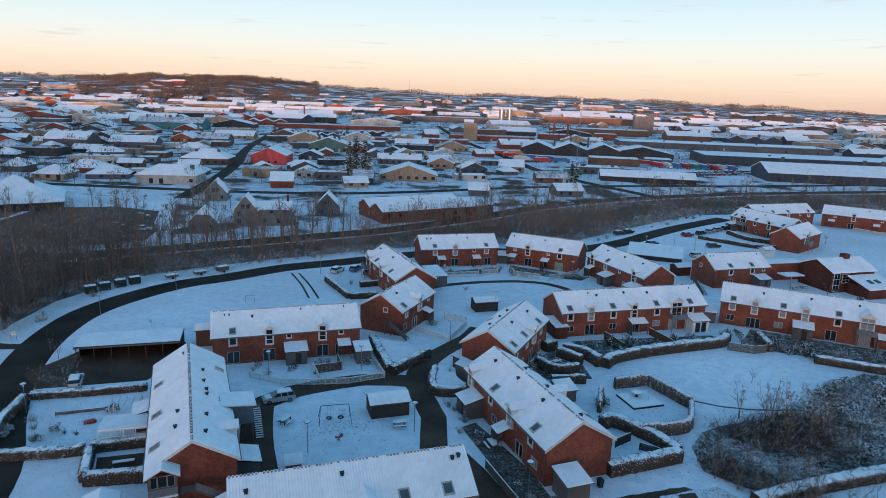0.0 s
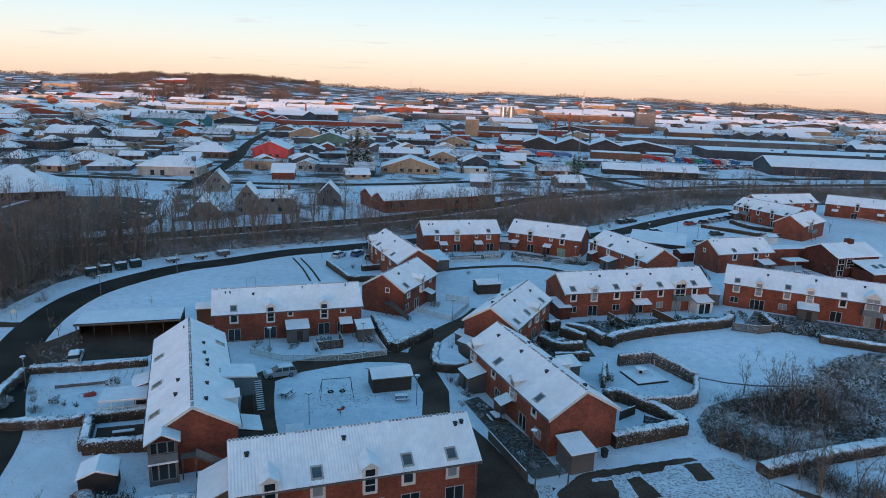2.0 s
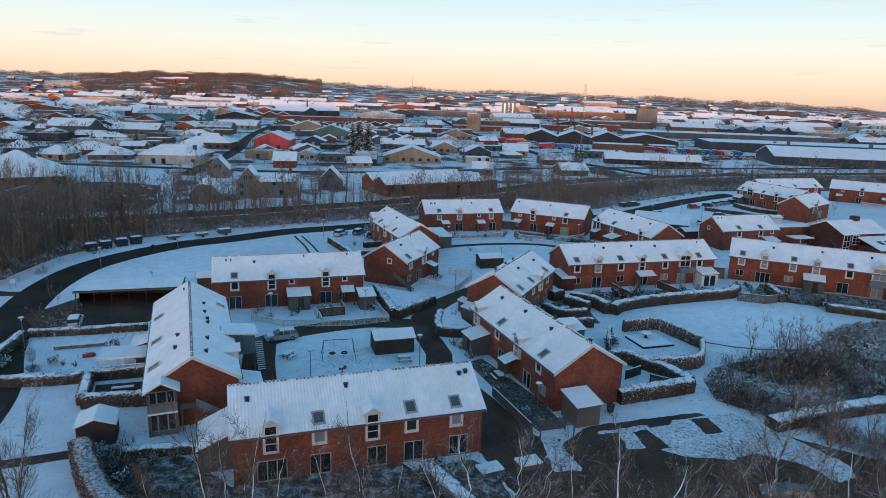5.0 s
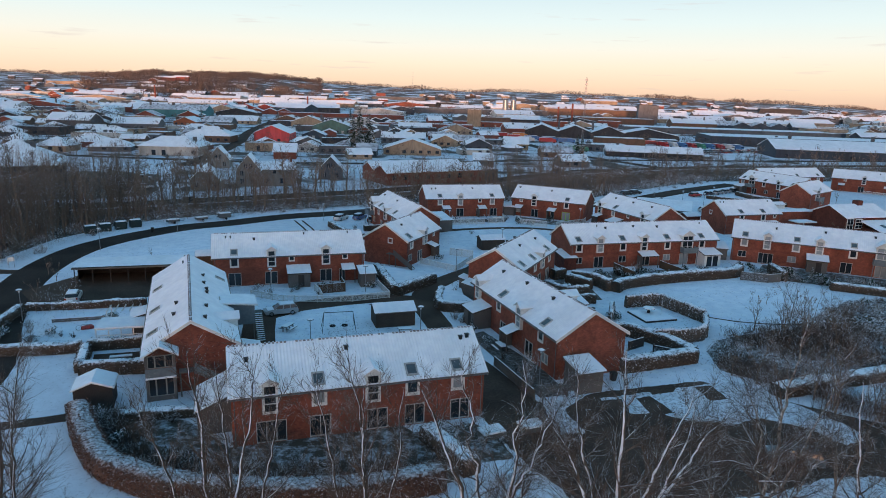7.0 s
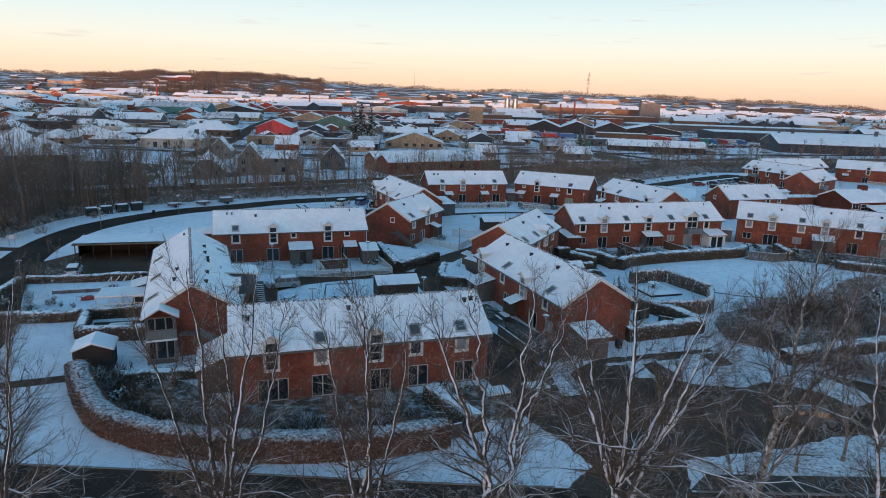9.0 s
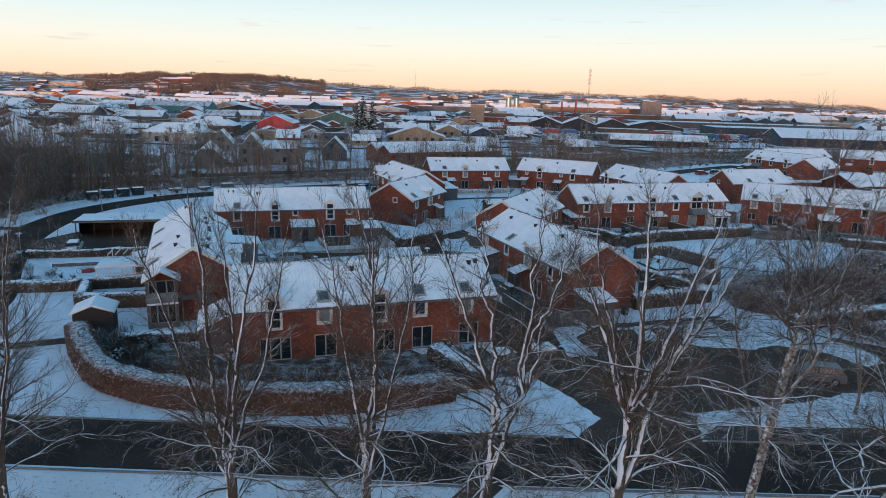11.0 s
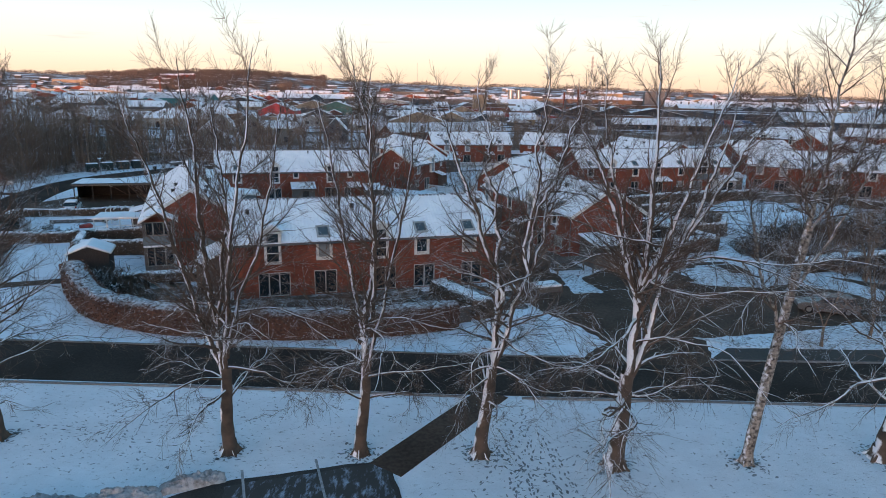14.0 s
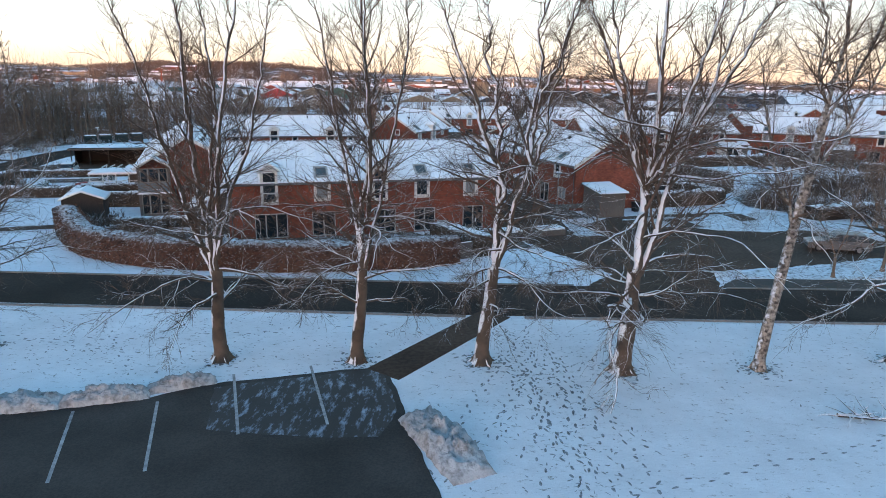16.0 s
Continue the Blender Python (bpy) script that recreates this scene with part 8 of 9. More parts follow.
LR, LB, LW, LG, LO = car_paint("lorry_red", (0.45, 0.03, 0.03)), car_paint("lorry_blue", (0.05, 0.16, 0.35)), car_paint("lorry_white", (0.6, 0.6, 0.6)), car_paint("lorry_green", (0.05, 0.25, 0.16)), car_paint("lorry_orange", (0.55, 0.2, 0.05))
for k, (x, y, turn, col) in enumerate(((38, 520, 5, LR), (52, 524, 4, LO), (46, 500, 6, LR), (58, 492, 3, LB), (70, 484, 4, LB), (52, 476, 5, LW), (66, 468, 2, LR), (80, 472, 4, LB), (128, 470, -8, LB), (146, 462, -80, LR), (152, 461, -80, LW), (158, 460, -80, LB), (164, 459, -80, LR), (170, 458, -80, LG), (176, 457, -80, LB), (182, 456, -80, LR), (188, 455, -80, LW), (194, 454, -80, LB), (140, 474, -10, LR), (75, 398, 0, LG))):
    lorry(x, y, turn, col, {LR: "red lorry parked in the haulage yard", LB: "blue lorry parked in the haulage yard", LW: "white lorry parked in the haulage yard", LG: "green lorry parked in the haulage yard", LO: "orange lorry parked in the haulage yard"}[col])


def shed(x, y, w, d, h, turn, wallmat, label, mono=False, door=True, name="shed", rise=0.5):
    """A timber shed: boarded walls, a pitched roof with boards, and snow."""
    t = thing(name, x, y, 0, turn, label, "shed")
    rise = 0.35 * d / 2 * 1.1 if not mono else rise
    wl = MB()
    if mono:
        wl.hexa([(-w / 2, -d / 2, 0), (w / 2, -d / 2, 0), (w / 2, d / 2, 0), (-w / 2, d / 2, 0), (-w / 2, -d / 2, h), (w / 2, -d / 2, h), (w / 2, d / 2, h + rise), (-w / 2, d / 2, h + rise)])
        line = [(-d / 2 - 0.3, h - 0.3 * rise / d), (d / 2 + 0.2, h + rise + 0.2 * rise / d)]
    else:
        wl.across([(-d / 2, 0), (d / 2, 0), (d / 2, h), (0, h + rise), (-d / 2, h)], -w / 2, w / 2)
        o = 0.25
        line = [(-d / 2 - o, h - o * rise / (d / 2)), (0, h + rise), (d / 2 + o, h - o * rise / (d / 2))]
    part("wall", wl, wallmat, t)
    slab = [(a, b + 0.02) for a, b in line] + [(a, b + 0.10) for a, b in reversed(line)]
    snow = [(a * 0.97, b + 0.104) for a, b in line] + [(a * 0.95, b + 0.22) for a, b in reversed(line)]
    r = part("roof", MB().across(slab, -w / 2 - 0.25, w / 2 + 0.25), M_WHITE if wallmat is M_DARKWOOD else M_GREYWOOD, t)
    part("roof_snow", MB().across(snow, -w / 2 - 0.22, w / 2 + 0.22), M_ROOFSNOW, r)
    k = -w / 2 + 0.5
    while k < w / 2 - 0.2:
        part("batten", boxes((k, k + 0.05, -d / 2 - 0.025, -d / 2 + 0.01, 0.05, h - 0.05)), wallmat, t)
        k += 0.9
    if door:
        part("door", boxes((w / 2 - 0.02, w / 2 + 0.05, -0.45, 0.45, 0.05, min(1.95, h - 0.1))), M_GREYWOOD, t)
    return t


M_OLDWOOD = mat("old_oiled_boards", (0.075, 0.058, 0.045), (0.045, 0.036, 0.03), scale=5, stretch=(0.6, 0.6, 9), rough=0.85, big=0.35)
shed(-7.4, 85.4, 5.4, 3.6, 2.1, 18, M_OLDWOOD, "brown-grey boarded playground shed with a snowy roof")
shed(-34.3, 58.9, 2.9, 3.4, 2.2, 110, M_DARKWOOD, "dark boarded garden shed with white roof edges")
shed(8.6, 132.8, 5.0, 3.2, 2.1, 17, M_OLDWOOD, "brown-grey boarded shed in the courtyard")
shed(15.2, 66.6, 2.9, 3.2, 2.4, 21.5, M_GREYWOOD, "grey boarded outhouse against the end wall", mono=True)
shed(18.6, 91.4, 2.6, 2.6, 1.9, 20, M_GREYWOOD, "small grey garden shed under snow", mono=True)
shed(4.2, 97.4, 2.6, 3.0, 2.1, 65, M_GREYWOOD, "grey boarded outhouse by the path", mono=True)
shed(3.2, 101.2, 1.8, 2.2, 1.9, 65, M_GREYWOOD, "small boarded porch by the path", mono=True)
shed(96.6, 193.4, 3.4, 2.8, 2.2, 20, M_WHITE, "pale boarded hut with a snowy gable")
shed(-41.6, 108.4, 3.2, 3.0, 3.0, 18, M_BROWNWOOD, "brown boarded outhouse with a snowy roof")
shed(-21.4, 56.6, 5.4, 3.4, 2.3, -71, M_GREYWOOD, "low boarded lean-to at the end wall", mono=True, rise=1.5, door=False)
shed(-13.4, 103.4, 2.4, 3.0, 2.2, 18, M_GREYWOOD, "low boarded store at the end wall", mono=True)
shed(21.7, 119.0, 2.4, 4.8, 2.3, 16, M_BRICK_DARK, "low brick store between the terraces", mono=True)
shed(54.8, 131.0, 3.0, 4.0, 2.3, -10, M_GREYWOOD, "low store between two terraces", mono=True)
shed(15.6, 174.2, 2.6, 3.0, 2.2, 0, M_GREYWOOD, "pale store linking two terraces", mono=True)
shed(-2.5, 152.0, 3.6, 8.0, 2.6, 20, M_GREYWOOD, "low snowy store behind the terrace", mono=True)
shed(61, 186.5, 15, 9, 1.3, -20, M_DARKWOOD, "long low carport under a snowy roof", mono=True, name="carport", rise=1.5, door=False)
shed(62, 168, 4, 3.4, 2.3, 17, M_BRICK_DARK, "small brick store with a snowy roof")
shed(44.2, 141.8, 3.2, 3.4, 2.2, 24, M_BROWNWOOD, "small brown store by the end wall")

# the long carport beside the ring road
cp = thing("carport", -52.2, 103.2, 0, 16, "long open carport with a flat snowy roof", "carport")
part("roof", boxes((-8.0, 8.0, -3.4, 3.2, 2.45, 2.68)), M_BLACK, cp)
# near-black boards: the carport's inner shade is put into their colour
M_CARPORT = mat("shaded_boards", (0.028, 0.022, 0.019), (0.018, 0.015, 0.013), scale=6, stretch=(6, 6, 0.6), rough=0.85, big=0.3)
part("fascia", boxes((-8.05, 8.05, -3.46, -3.4, 2.42, 2.66)), M_GREYWOOD, cp)
mb, n = MB(), 40
for i in range(n + 1):
    for j in range(9):
        xx, yy = -7.95 + 15.9 * i / n, -3.35 + 6.5 * j / 8
        mb.v.append((xx, yy, 2.78 + 0.03 * noise.noise((xx * 0.6, yy * 0.6, 1))))
for i in range(n):
    for j in range(8):
        k = i * 9 + j
        mb.f.append((k, k + 9, k + 10, k + 1))
part("roof_snow", mb, M_ROOFSNOW, cp, smooth=True)
for u in range(7):
    part("post", boxes((-7.8 + u * 2.58, -7.66 + u * 2.58, -3.1, -2.96, 0, 2.45)), M_DARKWOOD, cp)
part("back_wall", boxes((-7.9, 7.9, 3.0, 3.1, 0, 2.45)), M_CARPORT, cp)
for e in (-7.9, 7.8):
    part("side_wall", boxes((e, e + 0.1, -0.6, 3.0, 0, 2.45)), M_CARPORT, cp)

M_FENCE = mat("white_fence_paint", (0.62, 0.62, 0.60), (0.50, 0.50, 0.48), scale=5, rough=0.6, bump=0.15, big=0.15)


def fence(pts, h=1.0, lattice=True, material=None, label="white lattice garden fence dusted with snow"):
    """Posts, rails and lattice panels along a line of corners."""
    material = material or M_FENCE
    f = thing("garden_fence", pts[0][0], pts[0][1], 0, 0, label, "fence")
    ox, oy = pts[0]
    for (xa, ya), (xb, yb) in zip(pts, pts[1:]):
        d = Vector((xb - xa, yb - ya, 0))
        L = d.length
        m = Matrix.Translation((xa - ox, ya - oy, 0)) @ Matrix.Rotation(math.atan2(d.y, d.x), 4, "Z")
        n = max(1, round(L / 1.9))
        for i in range(n + 1):
            part("post", MB().box(L * i / n - 0.05, L * i / n + 0.05, -0.05, 0.05, 0, h + 0.06, m), material, f)
        for i in range(n):
            a, b = L * i / n + 0.05, L * (i + 1) / n - 0.05
            for z in (0.12, h - 0.08):
                part("rail", MB().box(a, b, -0.03, 0.03, z, z + 0.08, m), material, f)
            mb = MB()
            if lattice:
                k = a - h
                while k < b:
                    for s in (0, 1):
                        p, q = (k, 0.16), (k + h - 0.24, h - 0.08)
                        if s:
                            p, q = (k + h - 0.24, 0.16), (k, h - 0.08)
                        lo, hi = (p, q) if p[0] < q[0] else (q, p)
                        if lo[0] < a:
                            t = (a - lo[0]) / (hi[0] - lo[0])
                            lo = (a, lo[1] + (hi[1] - lo[1]) * t) if t < 1 else None
                        if lo and hi[0] > b:
                            t = (b - lo[0]) / (hi[0] - lo[0])
                            hi = (b, lo[1] + (hi[1] - lo[1]) * t) if t > 0 else None
                        if lo and hi:
                            yy = 0.008 if s else -0.008
                            mb.hexa([m @ Vector(v) for v in ((lo[0], yy - 0.006, lo[1]), (hi[0], yy - 0.006, hi[1]), (hi[0], yy + 0.006, hi[1]), (lo[0], yy + 0.006, lo[1]), (lo[0], yy - 0.006, lo[1] + 0.05), (hi[0], yy - 0.006, hi[1] + 0.05), (hi[0], yy + 0.006, hi[1] + 0.05), (lo[0], yy + 0.006, lo[1] + 0.05))])
                    k += 0.19
            else:
                k = a
                while k < b - 0.02:
                    mb.box(k, min(k + 0.11, b), -0.015, 0.015, 0.05, h, m)
                    k += 0.13
            tagged(part("lattice" if lattice else "boarding", mb, material, f), kind="stuff")
            part("snow_line", MB().box(a, b, -0.05, 0.05, h + 0.004, h + 0.05, m), M_ROOFSNOW, f)
    return f


fence([(-29.9, 94.8), (-24.4, 92.6), (-19.4, 93.0), (-14.3, 93.8), (-8.9, 96.4), (-11.4, 102.4)], 1.05)
fence([(-20.0, 97.2), (-16.2, 98.9), (-17.4, 102.2)], 1.5, False, M_BROWNWOOD, "brown boarded garden screen by the terrace")
fence([(-21.0, 98.8), (-20.0, 97.2), (-18.8, 94.0)], 1.1)
fence([(-5.2, 118.0), (1.3, 113.2), (4.6, 122.0)], 1.1)
fence([(0.2, 125.3), (4.6, 123.6)], 1.5)
fence([(0.6, 162.4), (0.5, 156.4), (8.4, 158.6), (8.6, 164.0)], 1.4)
fence([(9.6, 164.6), (9.4, 159.8), (13.5, 161.6), (13.4, 166.4)], 1.4)
fence([(-3.4, 160.6), (-2.9, 155.2), (-0.2, 155.2)], 1.4)
fence([(17.0, 164.4), (17.6, 160.0), (23.7, 157.8)], 1.4)
fence([(25.8, 157.0), (33.6, 162.6), (34.6, 165.0)], 1.4)
fence([(151, 241), (156, 234), (166, 228)], 1.05)
fence([(5.8, 71.6), (9.4, 63.0)], 1.2, False, M_GREYWOOD, "grey boarded yard fence beside the terrace")
fence([(30.6, 117.6), (32.8, 111.6)], 1.5, False, M_BROWNWOOD, "brown boarded garden screen by the terrace")
fence([(40.0, 120.6), (42.4, 114.2)], 1.5, False, M_BROWNWOOD, "brown boarded garden screen by the terrace")
fence([(52.4, 113.8), (56.6, 112.4), (59.2, 113.2)], 1.55, False, M_GREYWOOD, "grey boarded garden fence at the green")
fence([(23.0, 77.6), (25.4, 79.4)], 1.3, False, M_DARKWOOD, "dark boarded garden screen by the hedge")
fence([(26, 77.2), (28.2, 76.0)], 1.1, False, M_DARKWOOD, "dark boarded garden screen by the hedge")
fence([(-51.9, 80.7), (-46.1, 82.7)], 0.5, False, M_GREYWOOD, "low boarded bed edge under snow")
fence([(0.4, 47.2), (1.4, 47.8)], 1.3, False, M_GREYWOOD, "grey garden gate in the hedge")

# slatted pergola by the yard
pg = thing("pergola", 11.6, 62.6, 0, 22, "low slatted timber frame over bins", "pergola")
for i in range(16):
    part("slat", boxes((-2.0 + i * 0.26, -1.9 + i * 0.26, -0.9, 0.9, 1.5, 1.62)), M_GREYWOOD, pg)
for u, v in ((-2, -0.85), (2, -0.85), (-2, 0.85), (2, 0.85)):
    part("post", boxes((u - 0.06, u + 0.06, v - 0.06, v + 0.06, 0, 1.5)), M_GREYWOOD, pg)

# swing frame with two tyre seats
sw = thing("swing_frame", -14.3, 82.0, 0, 14, "green-grey steel swing with two tyre seats", "swing")
M_SWING = mat("swing_steel", (0.10, 0.13, 0.14), (0.07, 0.09, 0.10), scale=5, rough=0.5, metal=0.3, bump=0)
part("top_bar", MB().tube([(-1.9, 0, 2.4), (1.9, 0, 2.4)], [0.05, 0.05], 8), M_SWING, sw)
for e in (-1.9, 1.9):
    for s in (-1, 1):
        part("leg", MB().tube([(e, 0, 2.4), (e + (0.3 if e > 0 else -0.3), s * 1.35, 0)], [0.045, 0.045], 8), M_SWING, sw)
for u in (-0.8, 0.8):
    for s in (-0.2, 0.2):
        part("chain", MB().tube([(u + s, 0, 2.4), (u + s, 0, 0.6)], [0.012, 0.012], 5), M_STEEL, sw)
    mb = MB()
    ring = [(u + 0.33 * math.cos(k * 0.524), 0.33 * math.sin(k * 0.524), 0.52) for k in range(13)]
    mb.tube(ring, [0.1] * 13, 8, caps=False)
    part("tyre_seat", mb, M_TYRE, sw)


def picnic_table(x, y, turn, label):
    t = thing("picnic_table", x, y, 0, turn, label, "table")
    part("tabletop", boxes((-0.9, 0.9, -0.4, 0.4, 0.68, 0.74)), M_GREYWOOD, t)
    part("snow_layer", boxes((-0.88, 0.88, -0.38, 0.38, 0.744, 0.82)), M_ROOFSNOW, t)
    for s in (-1, 1):
        b = part("bench", boxes((-0.9, 0.9, s * 0.78 - 0.13, s * 0.78 + 0.13, 0.42, 0.47)), M_GREYWOOD, t)
        part("bench_snow", boxes((-0.88, 0.88, s * 0.78 - 0.12, s * 0.78 + 0.12, 0.474, 0.53)), M_ROOFSNOW, b)
        part("leg_frame", boxes((s * 0.7 - 0.04, s * 0.7 + 0.04, -0.85, 0.85, 0.36, 0.42), (s * 0.7 - 0.04, s * 0.7 + 0.04, -0.35, -0.25, 0, 0.68), (s * 0.7 - 0.04, s * 0.7 + 0.04, 0.25, 0.35, 0, 0.68)), M_GREYWOOD, t)
    return t


for x, y, turn, l in ((-5.4, 81.2, 12, "snowy picnic table beside the playground shed"), (-20.8, 81.0, 70, "snowy picnic table at the playground edge"), (6.9, 76.6, 112, "grey picnic table with snow by the terrace"), (86.5, 157, 20, "snowy picnic table before the common house"), (89.5, 158, 20, "snowy picnic table before the common house"), (19.6, 104.4, 30, "snowy garden table between hedges")):
    picnic_table(x, y, turn, l)
toy = thing("spring_rider", -12.9, 76.9, 0, 30, "small red and grey spring rider in the snow", "play equipment")
part("spring", MB().tube([(0, 0, 0), (0, 0, 0.4)], [0.1, 0.1], 8), M_STEEL, toy)
part("seat_board", extrude_y(MB(), [(-0.45, 0.4), (0.45, 0.4), (0.6, 0.7), (0.35, 0.95), (0.1, 0.6), (-0.3, 0.62), (-0.5, 0.85)], -0.05, 0.05), car_paint("toy_red", (0.42, 0.05, 0.04)), toy)
hut = thing("play_hut", -17.2, 70.2, 0, 18, "small snowy play hut by the terrace", "play hut")
part("wall", MB().across([(-0.8, 0), (0.8, 0), (0.8, 1.1), (0, 1.7), (-0.8, 1.1)], -0.9, 0.9), M_BROWNWOOD, hut)
part("roof", MB().across([(-1.0, 0.98), (0, 1.74), (1.0, 0.98), (1.0, 1.16), (0, 1.94), (-1.0, 1.16)], -1.1, 1.1), M_ROOFSNOW, hut)

# paved seat inside the square hedge
seat = thing("paved_seat", 30.1, 91.6, 0, 18, "raised square seat deck under snow", "deck")
part("edging", boxes((-2.6, 2.6, -2.4, 2.4, 0, 0.22)), M_DARKWOOD, seat)
part("snow_layer", boxes((-2.5, 2.5, -2.3, 2.3, 0.224, 0.32)), M_ROOFSNOW, seat)
tb = thing("round_table", 29.8, 92.4, 0.32, 0, "round garden table with a thick snow cap", "table")
part("tabletop", MB().tube([(0, 0, 0.66), (0, 0, 0.72)], [0.85, 0.85], 18), M_GREYWOOD, tb)
part("snow_cap", MB().tube([(0, 0, 0.724), (0, 0, 0.84), (0, 0, 0.88)], [0.85, 0.8, 0.55], 18), M_ROOFSNOW, tb)
part("pedestal", MB().tube([(0, 0, 0), (0, 0, 0.66)], [0.25, 0.1], 10), M_BLACK, tb)
pole = thing("flag_pole", 31.3, 91.4, 0.32, 0, "slim white pole beside the garden table", "pole")
part("shaft", MB().tube([(0, 0, 0), (0.1, 0.05, 2.8)], [0.04, 0.03], 8), M_WHITE, pole)

# west gardens: veranda, pergola, bench, bicycle
vr = thing("veranda", -39.6, 75.4, 0, 16, "white timber veranda with a snowy flat roof", "veranda")
part("roof", boxes((-2.9, 2.9, -2.0, 2.0, 2.3, 2.42)), M_WHITE, vr)
part("roof_snow", boxes((-2.85, 2.85, -1.95, 1.95, 2.424, 2.54)), M_ROOFSNOW, vr)
for i in range(5):
    part("post", boxes((-2.8 + i * 1.38, -2.7 + i * 1.38, -1.95, -1.85, 0, 2.3)), M_WHITE, vr)
part("low_wall", boxes((-2.8, 2.8, -1.95, -1.87, 0, 0.9)), M_GREYWOOD, vr)
part("top_rail", boxes((-2.8, 2.8, -1.97, -1.85, 1.5, 1.58)), M_WHITE, vr)
pg = thing("pergola", -42.4, 81.2, 0, 16, "open white timber pergola beside the terrace", "pergola")
for i in range(5):
    part("beam", boxes((-1.9 + i * 0.9, -1.8 + i * 0.9, -1.4, 1.4, 2.25, 2.38)), M_WHITE, pg)
for u, v in ((-1.9, -1.3), (1.8, -1.3), (-1.9, 1.3), (1.8, 1.3)):
    part("post", boxes((u - 0.05, u + 0.05, v - 0.05, v + 0.05, 0, 2.25)), M_WHITE, pg)
bk = thing("bicycle", -46.6, 78.6, 0, 25, "bicycle with a red cover leaning in the snow", "bicycle")
for u in (-0.52, 0.52):
    part("wheel", MB().tube([(u + 0.33 * math.cos(k * 0.524), 0, 0.34 + 0.33 * math.sin(k * 0.524)) for k in range(13)], [0.022] * 13, 6, caps=False), M_TYRE, bk)
part("bike_frame", MB().tube([(-0.52, 0, 0.34), (-0.1, 0, 0.75), (0.38, 0, 0.72), (0.52, 0, 0.34)], [0.02] * 4, 6), M_BLACK, bk)
part("handlebar", MB().tube([(0.36, -0.28, 1.0), (0.36, 0.28, 1.0)], [0.018, 0.018], 6), M_BLACK, bk)
part("red_cover", MB().tube([(-0.3, 0.35, 0.1), (0.9, 0.4, 0.15), (1.2, 0.4, 0.1)], [0.3, 0.42, 0.2], 8), car_paint("toy_red", (0.42, 0.05, 0.04)), bk)
bn = thing("garden_bench", -37.2, 69.6, 0, 20, "plain garden bench under thick snow", "bench")
part("seat", boxes((-1.2, 1.2, -0.25, 0.25, 0.4, 0.46)), M_GREYWOOD, bn)
part("snow_layer", boxes((-1.18, 1.18, -0.24, 0.24, 0.464, 0.58)), M_ROOFSNOW, bn)
for u in (-1.0, 1.0):
    part("leg", boxes((u - 0.05, u + 0.05, -0.2, 0.2, 0, 0.4)), M_GREYWOOD, bn)
sheet("garden_patio", [(-41.0, 70.8), (-34.2, 72.8), (-32.8, 67.6), (-39.2, 66.6)], 0.045, M_PATH, "bare dark patio between the hedges", "patio")

# corner bay and outside stair of the west terrace
M_BAYFRAME = mat("grey_green_bay_paint", (0.26, 0.27, 0.25), (0.19, 0.2, 0.185), scale=5, rough=0.6, bump=0.15, big=0.2)
bay = thing("corner_bay", -28.6, 61.0, 0, -67.7 + 90, "glazed two-storey bay with a gabled snowy porch roof", "bay")
for u in (-1.3, 1.3):
    part("post", boxes((u - 0.12, u + 0.12, -1.1, -0.86, 0, 4.9)), M_GREYWOOD, bay)
part("lower_panel", boxes((-1.2, 1.2, -1.0, -0.9, 0, 0.5)), M_GREYWOOD, bay)
part("balcony_front", boxes((-1.42, 1.42, -1.16, -1.08, 2.6, 3.5)), M_BLUEGREY, bay)
part("ledge_snow", boxes((-1.42, 1.42, -1.3, -1.0, 2.45, 2.6)), M_ROOFSNOW, bay)
for z0, z1 in ((0.5, 2.4), (3.5, 4.8)):
    for u0, u1 in ((-1.18, -0.5), (-0.5, 0.45), (0.45, 1.18)):
        w = part("window_frame", MB(), M_BAYFRAME, bay)
        mb = MB()
        wall_open(mb, lambda u, dep, z: Vector((u0 + u, -0.98 + dep, z)), u1 - u0, z0, z1, [(0.07, u1 - u0 - 0.07, z0 + 0.07, z1 - 0.07)], 0.1)
        w.data = mb.mesh("window_frame", M_BAYFRAME)
        part("pane", boxes((u0 + 0.06, u1 - 0.06, -0.94, -0.92, z0 + 0.06, z1 - 0.06)), M_GLASS_PALE if u0 > 0.5 else M_GLASS, w)
mb, sn = MB(), MB()
for q, lo in ((mb, 0.0), (sn, 0.104)):
    pts = [(-1.75, 4.75), (0, 5.75), (1.75, 4.75)]
    line = [(a, b + lo) for a, b in pts] + [(a, b + lo + 0.1) for a, b in reversed(pts)]
    n = len(line)
    q.add([(a, -1.5, b) for a, b in line] + [(a, 1.2, b) for a, b in line], [tuple(range(n))[::-1], tuple(range(n, 2 * n))] + [(i, (i + 1) % n, n + (i + 1) % n, n + i) for i in range(n)])
rf = part("porch_roof", mb, M_WHITE, bay)
part("roof_snow", sn, M_ROOFSNOW, rf)


